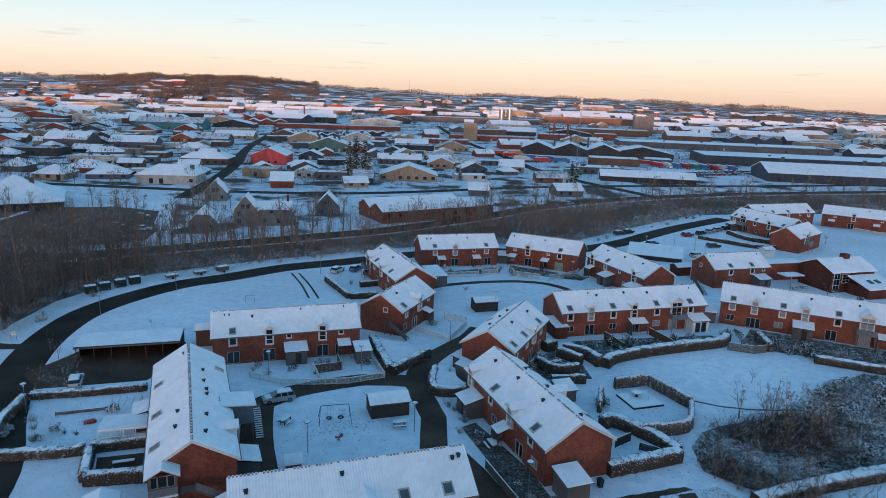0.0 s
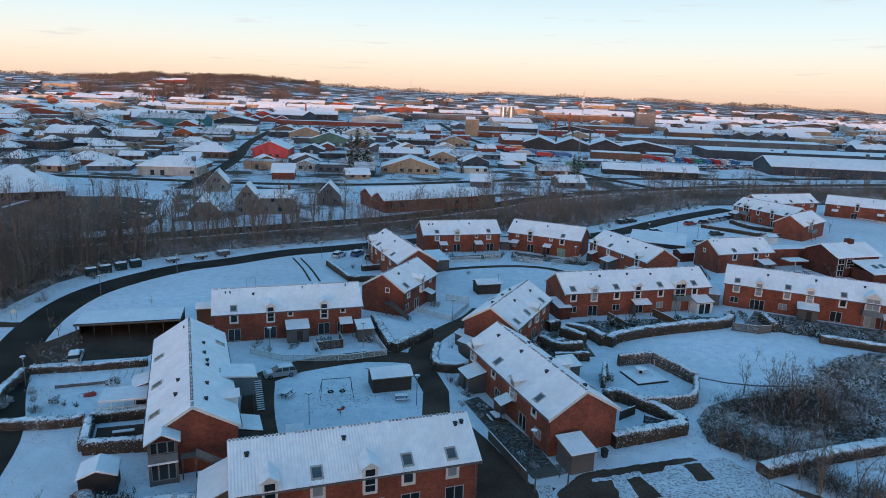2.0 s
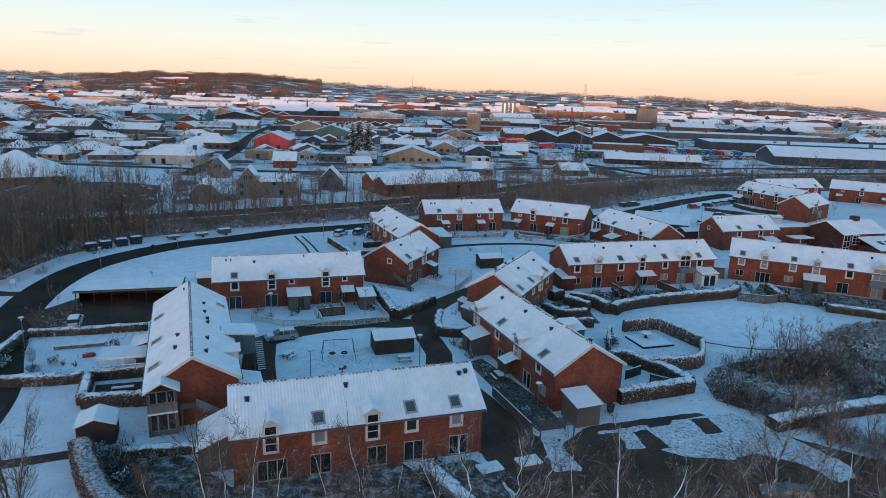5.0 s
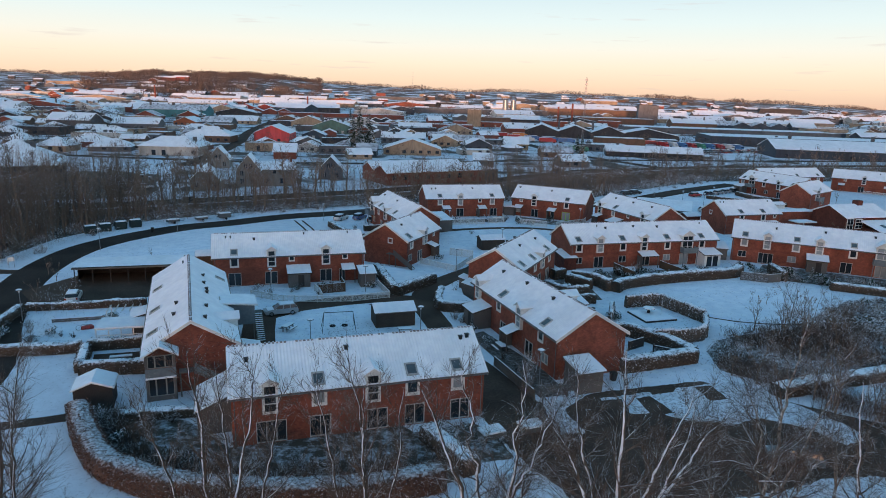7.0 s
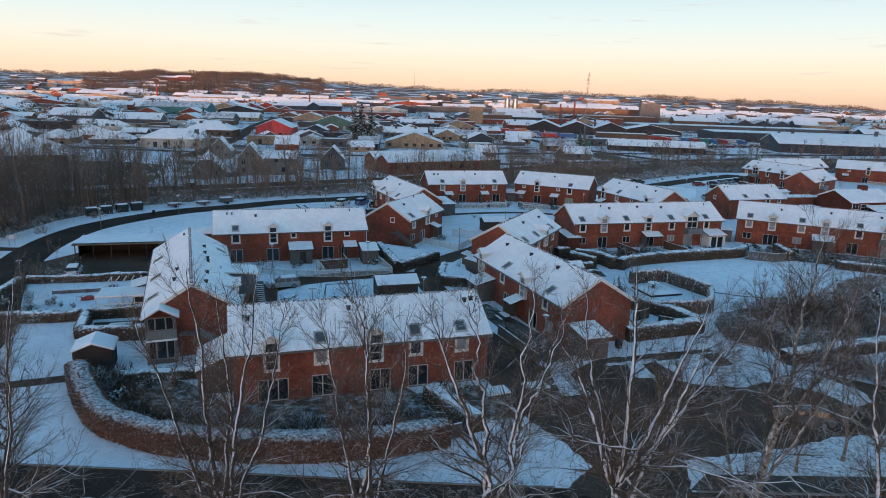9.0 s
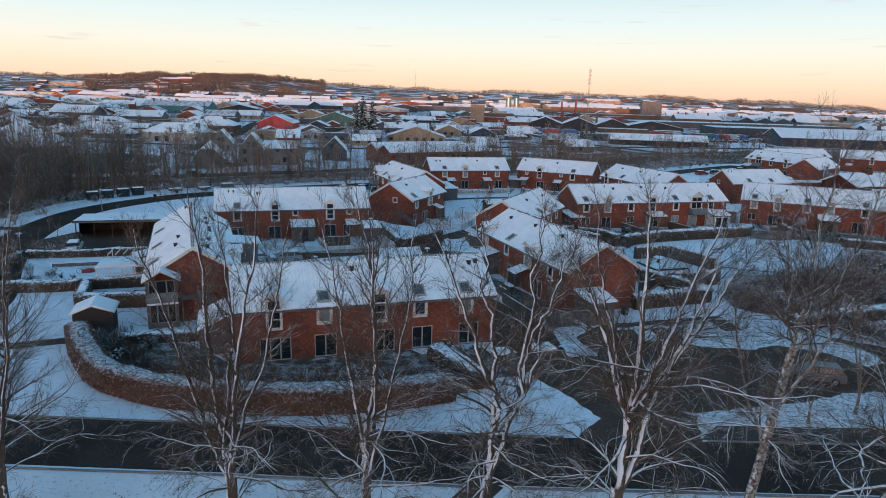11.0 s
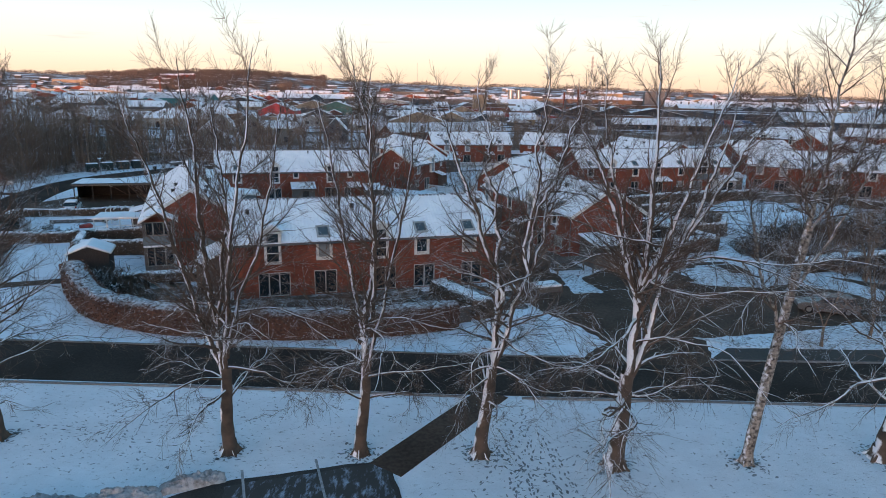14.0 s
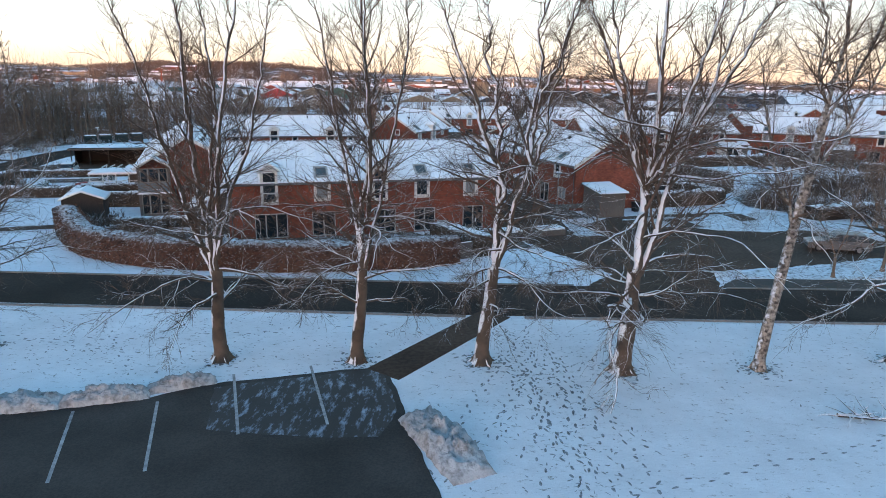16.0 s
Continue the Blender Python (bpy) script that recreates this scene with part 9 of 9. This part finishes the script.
def out_stair(x, y, turn, n, label, side=1, panel=None):
    """A straight outside stair along a wall, with open treads, stringers and a solid balustrade."""
    t = thing("outside_stair", x, y, 0, turn, label, "stair")
    for i in range(n):
        part("tread", boxes((i * 0.27, i * 0.27 + 0.29, -0.5, 0.5, i * 0.18 + 0.12, i * 0.18 + 0.18)), M_GREYWOOD, t)
        part("tread_snow", boxes((i * 0.27 + 0.02, i * 0.27 + 0.27, -0.46, 0.46, i * 0.18 + 0.184, i * 0.18 + 0.22)), M_ROOFSNOW, t)
    L, H = n * 0.27, n * 0.18
    for s in (-0.55, 0.5):
        part("stringer", MB().hexa([(0, s, -0.05), (L, s, H - 0.2), (L, s + 0.05, H - 0.2), (0, s + 0.05, -0.05), (0, s, 0.25), (L, s, H + 0.1), (L, s + 0.05, H + 0.1), (0, s + 0.05, 0.25)]), M_GREYWOOD, t)
    s = 0.56 * side
    part("balustrade", MB().hexa([(0, s, 0.28), (L, s, H + 0.12), (L, s + 0.04, H + 0.12), (0, s + 0.04, 0.28), (0, s, 1.0), (L, s, H + 0.95), (L, s + 0.04, H + 0.95), (0, s + 0.04, 1.0)]), panel or M_GREYWOOD, t)
    part("landing", boxes((L, L + 1.5, -0.55, 0.55, H - 0.1, H)), M_GREYWOOD, t)
    for u in (L + 0.1, L + 1.4):
        part("post", boxes((u - 0.06, u + 0.06, -0.5, -0.38, 0, H)), M_GREYWOOD, t)
    return t


out_stair(-20.9, 62.7, 201, 17, "grey outside stair along the brick end wall", panel=M_BLUEGREY)
out_stair(-6.3, 113.3, 157, 14, "grey outside stair along the brick end wall")
out_stair(61.6, 149.0, 107, 14, "grey outside stair at the end wall")
out_stair(-23.0, 76.6, 112, 14, "dark outside stair beside the terrace")

# side wing of the west terrace
wing = thing("stair_wing", -26.2, 76.6, 0, 22.3, "grey boarded stair wing with a snowy roof", "wing")
part("wall", boxes((-2.6, 2.2, -1.7, 1.7, 2.7, 5.2)), M_BLUEGREY, wing)
part("post", boxes((2.0, 2.15, -1.6, -1.45, 0, 2.7)), M_GREYWOOD, wing)
part("roof", MB().hexa([(-3.4, -2.0, 5.75), (2.6, -2.0, 5.05), (2.6, 2.0, 5.05), (-3.4, 2.0, 5.75), (-3.4, -2.0, 5.87), (2.6, -2.0, 5.17), (2.6, 2.0, 5.17), (-3.4, 2.0, 5.87)]), M_WHITE, wing)
part("roof_snow", MB().hexa([(-3.4, -1.95, 5.874), (2.55, -1.95, 5.174), (2.55, 1.95, 5.174), (-3.4, 1.95, 5.874), (-3.4, -1.95, 5.99), (2.55, -1.95, 5.29), (2.55, 1.95, 5.29), (-3.4, 1.95, 5.99)]), M_ROOFSNOW, wing)

# common house: tall gabled hall, red brick link wall, low wing and a round canopy
ch = thing("common_house", 99.0, 161.5, 0, 17, "brown brick common house with a tall glazed gable", "house")
wall, roof = MB(), MB()
shell(wall, roof, "gable", 13.0, 10.0, 5.2, Matrix.Identity(4))
part("wall", wall, M_BRICK_DARK, ch)
part("roof", roof, M_ROOFSNOW, ch)
part("chimney", boxes((1.0, 2.6, -0.8, 0.8, 6.4, 8.4)), M_BRICK_DARK, ch)
for u0, u1, z0, z1 in ((-6.0, -4.2, 0.4, 4.8), (-3.4, -1.4, 2.4, 4.6)):
    for i in range(2):
        for j in range(3):
            du, dz = (u1 - u0) / 2, (z1 - z0) / 3
            part("window", boxes((u0 + i * du + 0.06, u0 + (i + 1) * du - 0.06, -5.08, -4.95, z0 + j * dz + 0.06, z0 + (j + 1) * dz - 0.06)), M_GLASS, ch)
    part("window_frame", boxes((u0 - 0.1, u1 + 0.1, -5.04, -4.96, z0 - 0.1, z1 + 0.1)), M_WHITE, ch)
link = thing("brick_link", 87.5, 166.0, 0, 15, "plain red brick link wall with snowy coping", "wall")
part("wall", boxes((-6.5, 7.0, -0.4, 4.0, 0, 4.4)), M_BRICK, link)
part("roof_snow", boxes((-6.4, 6.9, -0.3, 3.9, 4.404, 4.52)), M_ROOFSNOW, link)
wg = thing("low_wing", 103.5, 154.0, 0, 17, "low brown wing with a snowy lean-to roof", "wing")
part("wall", boxes((-4.2, 4.2, -3, 3, 0, 2.6)), M_BRICK_DARK, wg)
part("roof", MB().hexa([(-4.6, -3.6, 2.4), (4.6, -3.6, 2.4), (4.6, 3, 4.2), (-4.6, 3, 4.2), (-4.6, -3.6, 2.65), (4.6, -3.6, 2.65), (4.6, 3, 4.45), (-4.6, 3, 4.45)]), M_ROOFSNOW, wg)
for u in (-1.8, 0.4):
    part("skylight", MB().hexa([(u, -1.2, 3.25), (u + 1.2, -1.2, 3.25), (u + 1.2, 0.3, 3.66), (u, 0.3, 3.66), (u, -1.2, 3.42), (u + 1.2, -1.2, 3.42), (u + 1.2, 0.3, 3.83), (u, 0.3, 3.83)]), M_GLASS, wg)
cn = thing("entrance_canopy", 87.2, 160.0, 0, 15, "flat snowy entrance canopy on one column", "canopy")
part("column", MB().tube([(0, 0, 0), (0, 0, 2.9)], [0.12, 0.12], 10), M_WHITE, cn)
part("roof", boxes((-3.0, 2.4, -1.6, 1.8, 2.9, 3.05)), M_WHITE, cn)
part("roof_snow", boxes((-2.95, 2.35, -1.55, 1.75, 3.054, 3.18)), M_ROOFSNOW, cn)

# bins and trailers along the ring road
M_BIN = mat("dark_green_plastic", (0.016, 0.028, 0.026), (0.024, 0.036, 0.034), scale=4, rough=0.5, bump=0.1)
for k, (x, y, turn) in enumerate(((-76.2, 134.4, 40), (-74.4, 137.0, 40), (-72.4, 139.8, 42), (-70.4, 142.4, 42))):
    b = thing("recycling_container", x, y, 0, turn, "dark green recycling container capped with snow", "container", "recycling containers")
    part("tub", MB().across([(-0.8, 0.1), (0.8, 0.1), (0.95, 1.3), (0.6, 1.7), (-0.6, 1.7), (-0.95, 1.3)], -1.1, 1.1), M_BIN, b)
    part("snow_cap", MB().across([(-0.62, 1.704), (0.62, 1.704), (0.5, 1.86), (-0.5, 1.86)], -1.05, 1.05), M_ROOFSNOW, b)
    for u in (-0.9, 0.9):
        part("foot", boxes((u - 0.1, u + 0.1, -0.6, 0.6, 0, 0.1)), M_BLACK, b)
for x, y, turn, l in ((-64.2, 147.8, 42, "small snow-covered trailer at the kerb"), (-59.0, 151.6, 42, "flat snow-covered trailer at the kerb"), (-54.6, 154.8, 42, "tall covered trailer with snow at the kerb")):
    t = thing("trailer", x, y, 0, turn, l, "trailer", "kerb trailers")
    h = 1.5 if "tall" in l else 0.95
    part("box", boxes((-1.4, 1.3, -0.75, 0.75, 0.45, h)), M_GUTTER, t)
    part("snow_cover", boxes((-1.38, 1.28, -0.73, 0.73, h + 0.004, h + 0.12)), M_ROOFSNOW, t)
    for s in (-0.85, 0.85):
        part("wheel", MB().tube([(0, s - 0.08, 0.3), (0, s + 0.08, 0.3)], [0.3, 0.3], 12), M_TYRE, t)
    part("drawbar", MB().tube([(1.3, 0, 0.5), (2.4, 0, 0.45)], [0.05, 0.04], 6), M_STEEL, t)
gl_ = thing("goal_frame", -41.0, 132.0, 0, 15, "small steel goal frame on the snowy field", "goal")
part("goal_bar", MB().tube([(-0.9, 0, 0), (-0.9, 0, 1.5), (0.9, 0, 1.5), (0.9, 0, 0)], [0.04] * 4, 6), M_STEEL, gl_)
sg = thing("notice_sign", -74.4, 106.4, 0, 30, "small notice sign on two posts by the path", "sign")
for u in (-0.4, 0.4):
    part("post", MB().tube([(u, 0, 0), (u, 0, 1.9)], [0.035, 0.035], 6), M_STEEL, sg)
part("board", boxes((-0.5, 0.5, -0.02, 0.02, 1.1, 1.8)), M_WHITE, sg)
for x, y, turn in ((4.6, 55.4, 25), (8.4, 56.8, 22)):
    t = thing("snowy_crate", x, y, 0, turn, "low planted box heaped with snow in the yard", "planter")
    part("box", boxes((-1.2, 1.2, -0.8, 0.8, 0, 0.5)), M_GREYWOOD, t)
    part("snow_layer", boxes((-1.15, 1.15, -0.75, 0.75, 0.504, 0.68)), M_ROOFSNOW, t)
for x, y in ((-64.4, 137.6), (19.0, 68.6)):
    t = thing("wheelie_bin", x, y, 0, 20, "black wheeled bin standing in the snow", "bin")
    part("tub", MB().hexa([(-0.24, -0.28, 0.05), (0.24, -0.28, 0.05), (0.24, 0.28, 0.05), (-0.24, 0.28, 0.05), (-0.3, -0.36, 0.95), (0.3, -0.36, 0.95), (0.3, 0.36, 0.95), (-0.3, 0.36, 0.95)]), M_BLACK, t)
    part("lid", boxes((-0.32, 0.32, -0.4, 0.38, 0.954, 1.04)), M_BIN, t)

# yard islands and patches of snow left by the plough
YARD_SNOW = [[(16.6, 63.8), (21.1, 65.4), (27.0, 67.5), (33.1, 69.4), (35.4, 66.1), (38.4, 62.5), (40.4, 59.1), (39.9, 56.8), (37.8, 55.8), (35.4, 59.2), (31.8, 60.6), (28.6, 59.2), (24.4, 59.6), (22.0, 61.0), (18.4, 60.6), (16.6, 62.0)],
             [(10.2, 62.5), (11.8, 62.6), (13.6, 56.3), (10.8, 55.9)],
             [(17.8, 45.7), (20.1, 45.3), (24.1, 46.3), (32.2, 49.8), (37.0, 50.6), (60, 53), (60, 46.2), (40, 44.7), (32, 44.2), (20.1, 43.8)]]
M_YARDSNOW = rougher(mat("thin_yard_snow", (0.74, 0.78, 0.84), (0.085, 0.062, 0.05), scale=3.2, rough=0.85, bump=0.6, lo=0.49, hi=0.64, dist=0.05), 9, 0.76)
for k, poly in enumerate(YARD_SNOW):
    mb = MB()
    mb.prism(ragged(poly, k * 3.7), 0.0, 0.075)
    solid("snow_patch", mb, M_YARDSNOW, "thin ragged sheet of snow on the yard", "snow", "yard snow")
for k, poly in enumerate(([(16.3, 63.2), (18.8, 63.9), (18.9, 59.9), (16.6, 58.4)], [(20.4, 64.1), (22.1, 64.7), (23.5, 61.1), (21.0, 60.0)], [(22.3, 66.0), (25.5, 67.1), (24.9, 65.9), (22.4, 65.2)], [(27.7, 67.4), (29.8, 68.0), (30.4, 64.8), (28.2, 64.1)])):
    mb = MB()
    mb.prism(ragged(poly, k * 2.9, 0.16), 0.0, 0.081)
    solid("parking_bay", mb, M_PATH, "bare dark paving where a car has stood", "parking bay", kind="structure")


def snow_heap(x, y, length, width, height, turn, seed, label="grey ploughed heap of lumpy snow"):
    """A bank of ploughed snow with a broken, lumpy surface."""
    mb, n, m = MB(), 40, 16
    for i in range(n + 1):
        for j in range(m + 1):
            u, v = i / n * 2 - 1, j / m * 2 - 1
            r = max(0.0, 1 - u * u) ** 0.5 * max(0.0, 1 - v * v) ** 0.55
            q = noise.noise((u * 3.1 + seed, v * 2.2, seed)) * 0.5 + noise.noise((u * 8 + seed, v * 6, 2.0)) * 0.38 + noise.noise((u * 19 + seed, v * 12, 4.0)) * 0.2
            mb.v.append((u * length / 2 * (1 + 0.06 * q), v * width / 2 * (1 + 0.25 * q), r * height * (0.9 + q) - 0.02))
    for i in range(n):
        for j in range(m):
            k = i * (m + 1) + j
            mb.f.append((k, k + m + 1, k + m + 2, k + 1))
    return solid("snow_heap", mb, M_HEAP, label, "snow heap", "ploughed snow", m=pose(x, y, 0.03, 0, 0, turn), smooth=True)


M_HEAP = mat("dirty_ploughed_snow", (0.45, 0.455, 0.47), (0.13, 0.12, 0.115), scale=3.2, rough=0.9, bump=0.9, big=0.25, bigscale=0.8, lo=0.45, hi=0.75, dist=0.08)
snow_heap(-17.2, 23.1, 3.8, 1.2, 0.6, 14, 1.0)
snow_heap(-13.9, 24.0, 3.4, 1.0, 0.55, 19, 2.0)
snow_heap(-11.3, 25.4, 2.8, 0.85, 0.5, 26, 3.0)
snow_heap(-21.5, 22.4, 3.4, 1.3, 0.8, 16, 4.0)
snow_heap(0.0, 21.2, 4.8, 1.7, 0.8, -62, 5.0)

# thin frozen snow left in the bays
M_ICE = rougher(mat("thin_frozen_slush", (0.052, 0.046, 0.043), (0.34, 0.42, 0.52), scale=1.5, rough=0.6, bump=0.3, spec=0.25, lo=0.52, hi=0.66, big=0.4, bigscale=0.15, stretch=(1.8, 0.6, 1)), 9, 0.72)
mb = MB()
mb.prism(ragged([(-9.9, 25.3), (-3.1, 27.6), (-2.3, 25.4), (-1.9, 23.6), (-2.4, 21.6), (-4.6, 21.4), (-8.9, 21.8)], 4.0, 0.12), 0.0, 0.038)
solid("bay_slush", mb, M_ICE, "patchy frozen slush on the parking bays", "slush", kind="structure")

# footprints and tufts in the snow: flat marks, the prints' shade put into the colour
M_PRINT_TUFT = mat("print_shade_and_grass", (0.16, 0.16, 0.155), (0.40, 0.44, 0.49), scale=8, rough=0.95, bump=0.3)
rnd = random.Random(31)
mb = MB()


def print_mark(x, y, turn, l=0.30, w=0.11):
    a = Vector((math.cos(turn), math.sin(turn), 0))
    b = Vector((-a.y, a.x, 0))
    c = Vector((x, y, 0.012))
    mb.add([c + a * (l / 2 * math.cos(k * 1.047)) + b * (w / 2 * math.sin(k * 1.047) * rnd.uniform(0.7, 1.2)) for k in range(6)], [tuple(range(6))])


def trail(xa, ya, xb, yb, step=0.72, jit=0.05):
    L = math.hypot(xb - xa, yb - ya)
    w = math.atan2(yb - ya, xb - xa)
    for i in range(int(L / step)):
        t = i * step / L
        s = 0.1 if i % 2 else -0.1
        print_mark(xa + (xb - xa) * t - math.sin(w) * s + rnd.gauss(0, jit), ya + (yb - ya) * t + math.cos(w) * s + rnd.gauss(0, jit), w + rnd.gauss(0, 0.15))


trail(6.2, 18.6, 17.5, 22.6)
for _ in range(11):
    # crossing tracks that curve between the footpath and the verge
    xa, ya, xb, yb, bow = rnd.gauss(3.6, 1.0), rnd.uniform(28, 34), rnd.gauss(4.2, 2.4), rnd.uniform(13, 22), rnd.gauss(0, 0.9)
    n = int(math.hypot(xb - xa, yb - ya) / 0.5)
    for i in range(n):
        t = i / n
        print_mark(xa + (xb - xa) * t + bow * math.sin(t * 3.14) + rnd.gauss(0.09 if i % 2 else -0.09, 0.05), ya + (yb - ya) * t, math.atan2(yb - ya, xb - xa) + rnd.gauss(0, 0.25), rnd.uniform(0.22, 0.4), rnd.uniform(0.07, 0.14))
trail(3.0, 33, 4.4, 20), trail(4.2, 33.4, 3.2, 16), trail(5.2, 30, 6.0, 22), trail(1.9, 27.6, 6.0, 27.0), trail(-26, 29, -8, 32), trail(-24, 31, -12, 28), trail(-19, 33, -14, 26.5), trail(-6, 33, 1, 31.4), trail(6, 28, 9, 32), trail(31, 77, 35, 92, 0.7, 0.2), trail(31.6, 76, 33.6, 88, 0.7, 0.2), trail(-16, 36, -6, 34)
for _ in range(1300):
    k = rnd.random()
    if k < 0.34:
        x, y = rnd.gauss(4.6, 1.5), rnd.uniform(15, 33)
    elif k < 0.6:
        x, y = rnd.gauss(-15, 4.5), rnd.uniform(26, 34)
    else:
        x, y = rnd.uniform(-28, 24), rnd.uniform(24, 34.6)
    if inside(LOT, x, y) or abs((x - 2.6) * 8.4 - (y - 35.4) * 5.5) < 14:
        continue
    print_mark(x, y, rnd.uniform(0, 6.28), rnd.uniform(0.07, 0.26), rnd.uniform(0.03, 0.08))
for bx, by in [(f[0], f[1]) for f in FRONT] + [(14.5, 28.6)]:
    for _ in range(95):
        w, r = rnd.uniform(0, 6.28), abs(rnd.gauss(0.6, 0.32))
        print_mark(bx + math.cos(w) * r, by + math.sin(w) * r, rnd.uniform(0, 6.28), rnd.uniform(0.1, 0.35), rnd.uniform(0.06, 0.16))
for _ in range(420):
    # trodden snow under the swings and over the green
    k = rnd.random()
    x, y = (rnd.gauss(-13.5, 2.6), rnd.gauss(81, 2.2)) if k < 0.5 else (rnd.uniform(28, 62), rnd.uniform(92, 112)) if k < 0.75 else (rnd.gauss(31.5, 1.2), rnd.uniform(72, 92))
    if not inside(ROUGH, x, y):
        print_mark(x, y, rnd.uniform(0, 6.28), rnd.uniform(0.12, 0.4), rnd.uniform(0.06, 0.16))
for x0, y0, x1, y1 in ((-56, 118, -36, 128), (-50, 112, -30, 122), (30, 98, 52, 108), (-20, 76, -6, 84), (12, 138, 24, 148)):
    trail(x0, y0, x1, y1, 0.7, 0.12)
solid("footprints", mb, M_PRINT_TUFT, "footprints with painted shade and grass tufts in snow", "footprints", kind="stuff")

# fallen branch with twigs
mb = MB()
rr = random.Random(3)
pts, rad = branch(mb, rr, (0, 0, 0.15), (1, -0.25, 0.05), 3.2, 0.08, 7, 6, 0.14, 0.0, 0.3)
for _ in range(46):
    i = rr.randrange(1, len(pts) - 1)
    branch(mb, rr, pts[i], (rr.gauss(0, 1), rr.gauss(0, 1), rr.uniform(0, 0.4)), rr.uniform(0.5, 1.3), 0.03, 4, 4, 0.2, 0.0, 0.4)
solid("fallen_branch", mb, M_SHRUB, "fallen snowy branch lying on the snow", "branch", m=pose(15.6, 24.0, 0))

sheet("garden_soil", ragged([(2.9, 57.6), (-2.6, 55.4), (-0.6, 52.6), (2.6, 50.4), (6.4, 51.6), (4.6, 56.6)], 8.8, 0.2), 0.03, M_FROSTSOIL, "dark garden soil and dead plants with some snow", "garden bed")
rnd = random.Random(91)
for k in range(11):
    bush((SHRUBS[k % 3], EVER[k % 3], SHRUBS[3 + k % 3])[k % 3], rnd.uniform(-1.4, 5.6), rnd.uniform(51.6, 56.6), rnd.uniform(0.4, 0.75), ("dark bare garden bush", "dark evergreen garden bush", "frosted garden bush")[k % 3] + " by the terrace end")
for k, (x, y, q) in enumerate(((-33.6, 56.2, 0.8), (-32.2, 55.4, 0.95), (-31.0, 54.4, 0.9), (-29.6, 53.6, 1.0), (-28.4, 52.2, 0.85), (-27.2, 54.6, 0.8), (-30.2, 56.0, 0.75), (-25.4, 55.8, 0.8), (-49.6, 76.6, 0.7), (-50.6, 74.0, 0.75), (-46.4, 76.0, 0.45))):
    bush(SHRUBS[k % 3] if k % 4 else EVER[k % 3], x, y, q, "dense dark garden bush by the shed" if k < 8 else "frosted bare bush in the long garden")
t = thing("conifer_tree", 24.0, 90.0, 0, 40, "small dark conical conifer beside the seat hedge", "tree", "garden conifers")
t.scale = (0.3, 0.3, 0.3)
part("trunk", CONIFER[1][0], None, t), part("crown", CONIFER[1][1], None, t)
# dark paving and planting between the front terrace and its neighbour
sheet("yard_path", [(4.4, 57.8), (10.2, 58.4), (12.4, 62.0), (9.8, 62.6), (5.8, 71.2), (3.6, 75), (1.6, 72.5)], 0.048, M_PATH, "dark wet paving between two terraces", "yard")
mb = MB()
mb.prism([(10.2, 63.6), (13.4, 64.6), (11.4, 71.2), (5.0, 83.0), (3.0, 81.5), (6.6, 72.4)], -0.1, 0.024)
solid("garden_soil", mb, M_SCRUB, "dark planted strip beside the terrace", "garden bed", kind="structure")
for k, (x, y, s) in enumerate(((8.2, 70.6, 0.6), (9.4, 68.2, 0.5), (7.0, 73.6, 0.55), (5.2, 79.4, 0.6), (10.6, 65.8, 0.5), (28, 112.4, 0.7), (33.5, 114, 0.6), (38, 115, 0.7), (44, 117.5, 0.6), (48, 118.5, 0.8), (62.5, 119.5, 0.9), (68, 116.5, 0.8), (74, 113.5, 1.1), (79, 110.5, 0.8), (83, 108, 0.9), (36, 113.4, 0.5))):
    bush(EVER[k % 3] if k % 2 else SHRUBS[k % 6], x, y, s, "snow-dusted garden shrub beside the terrace")
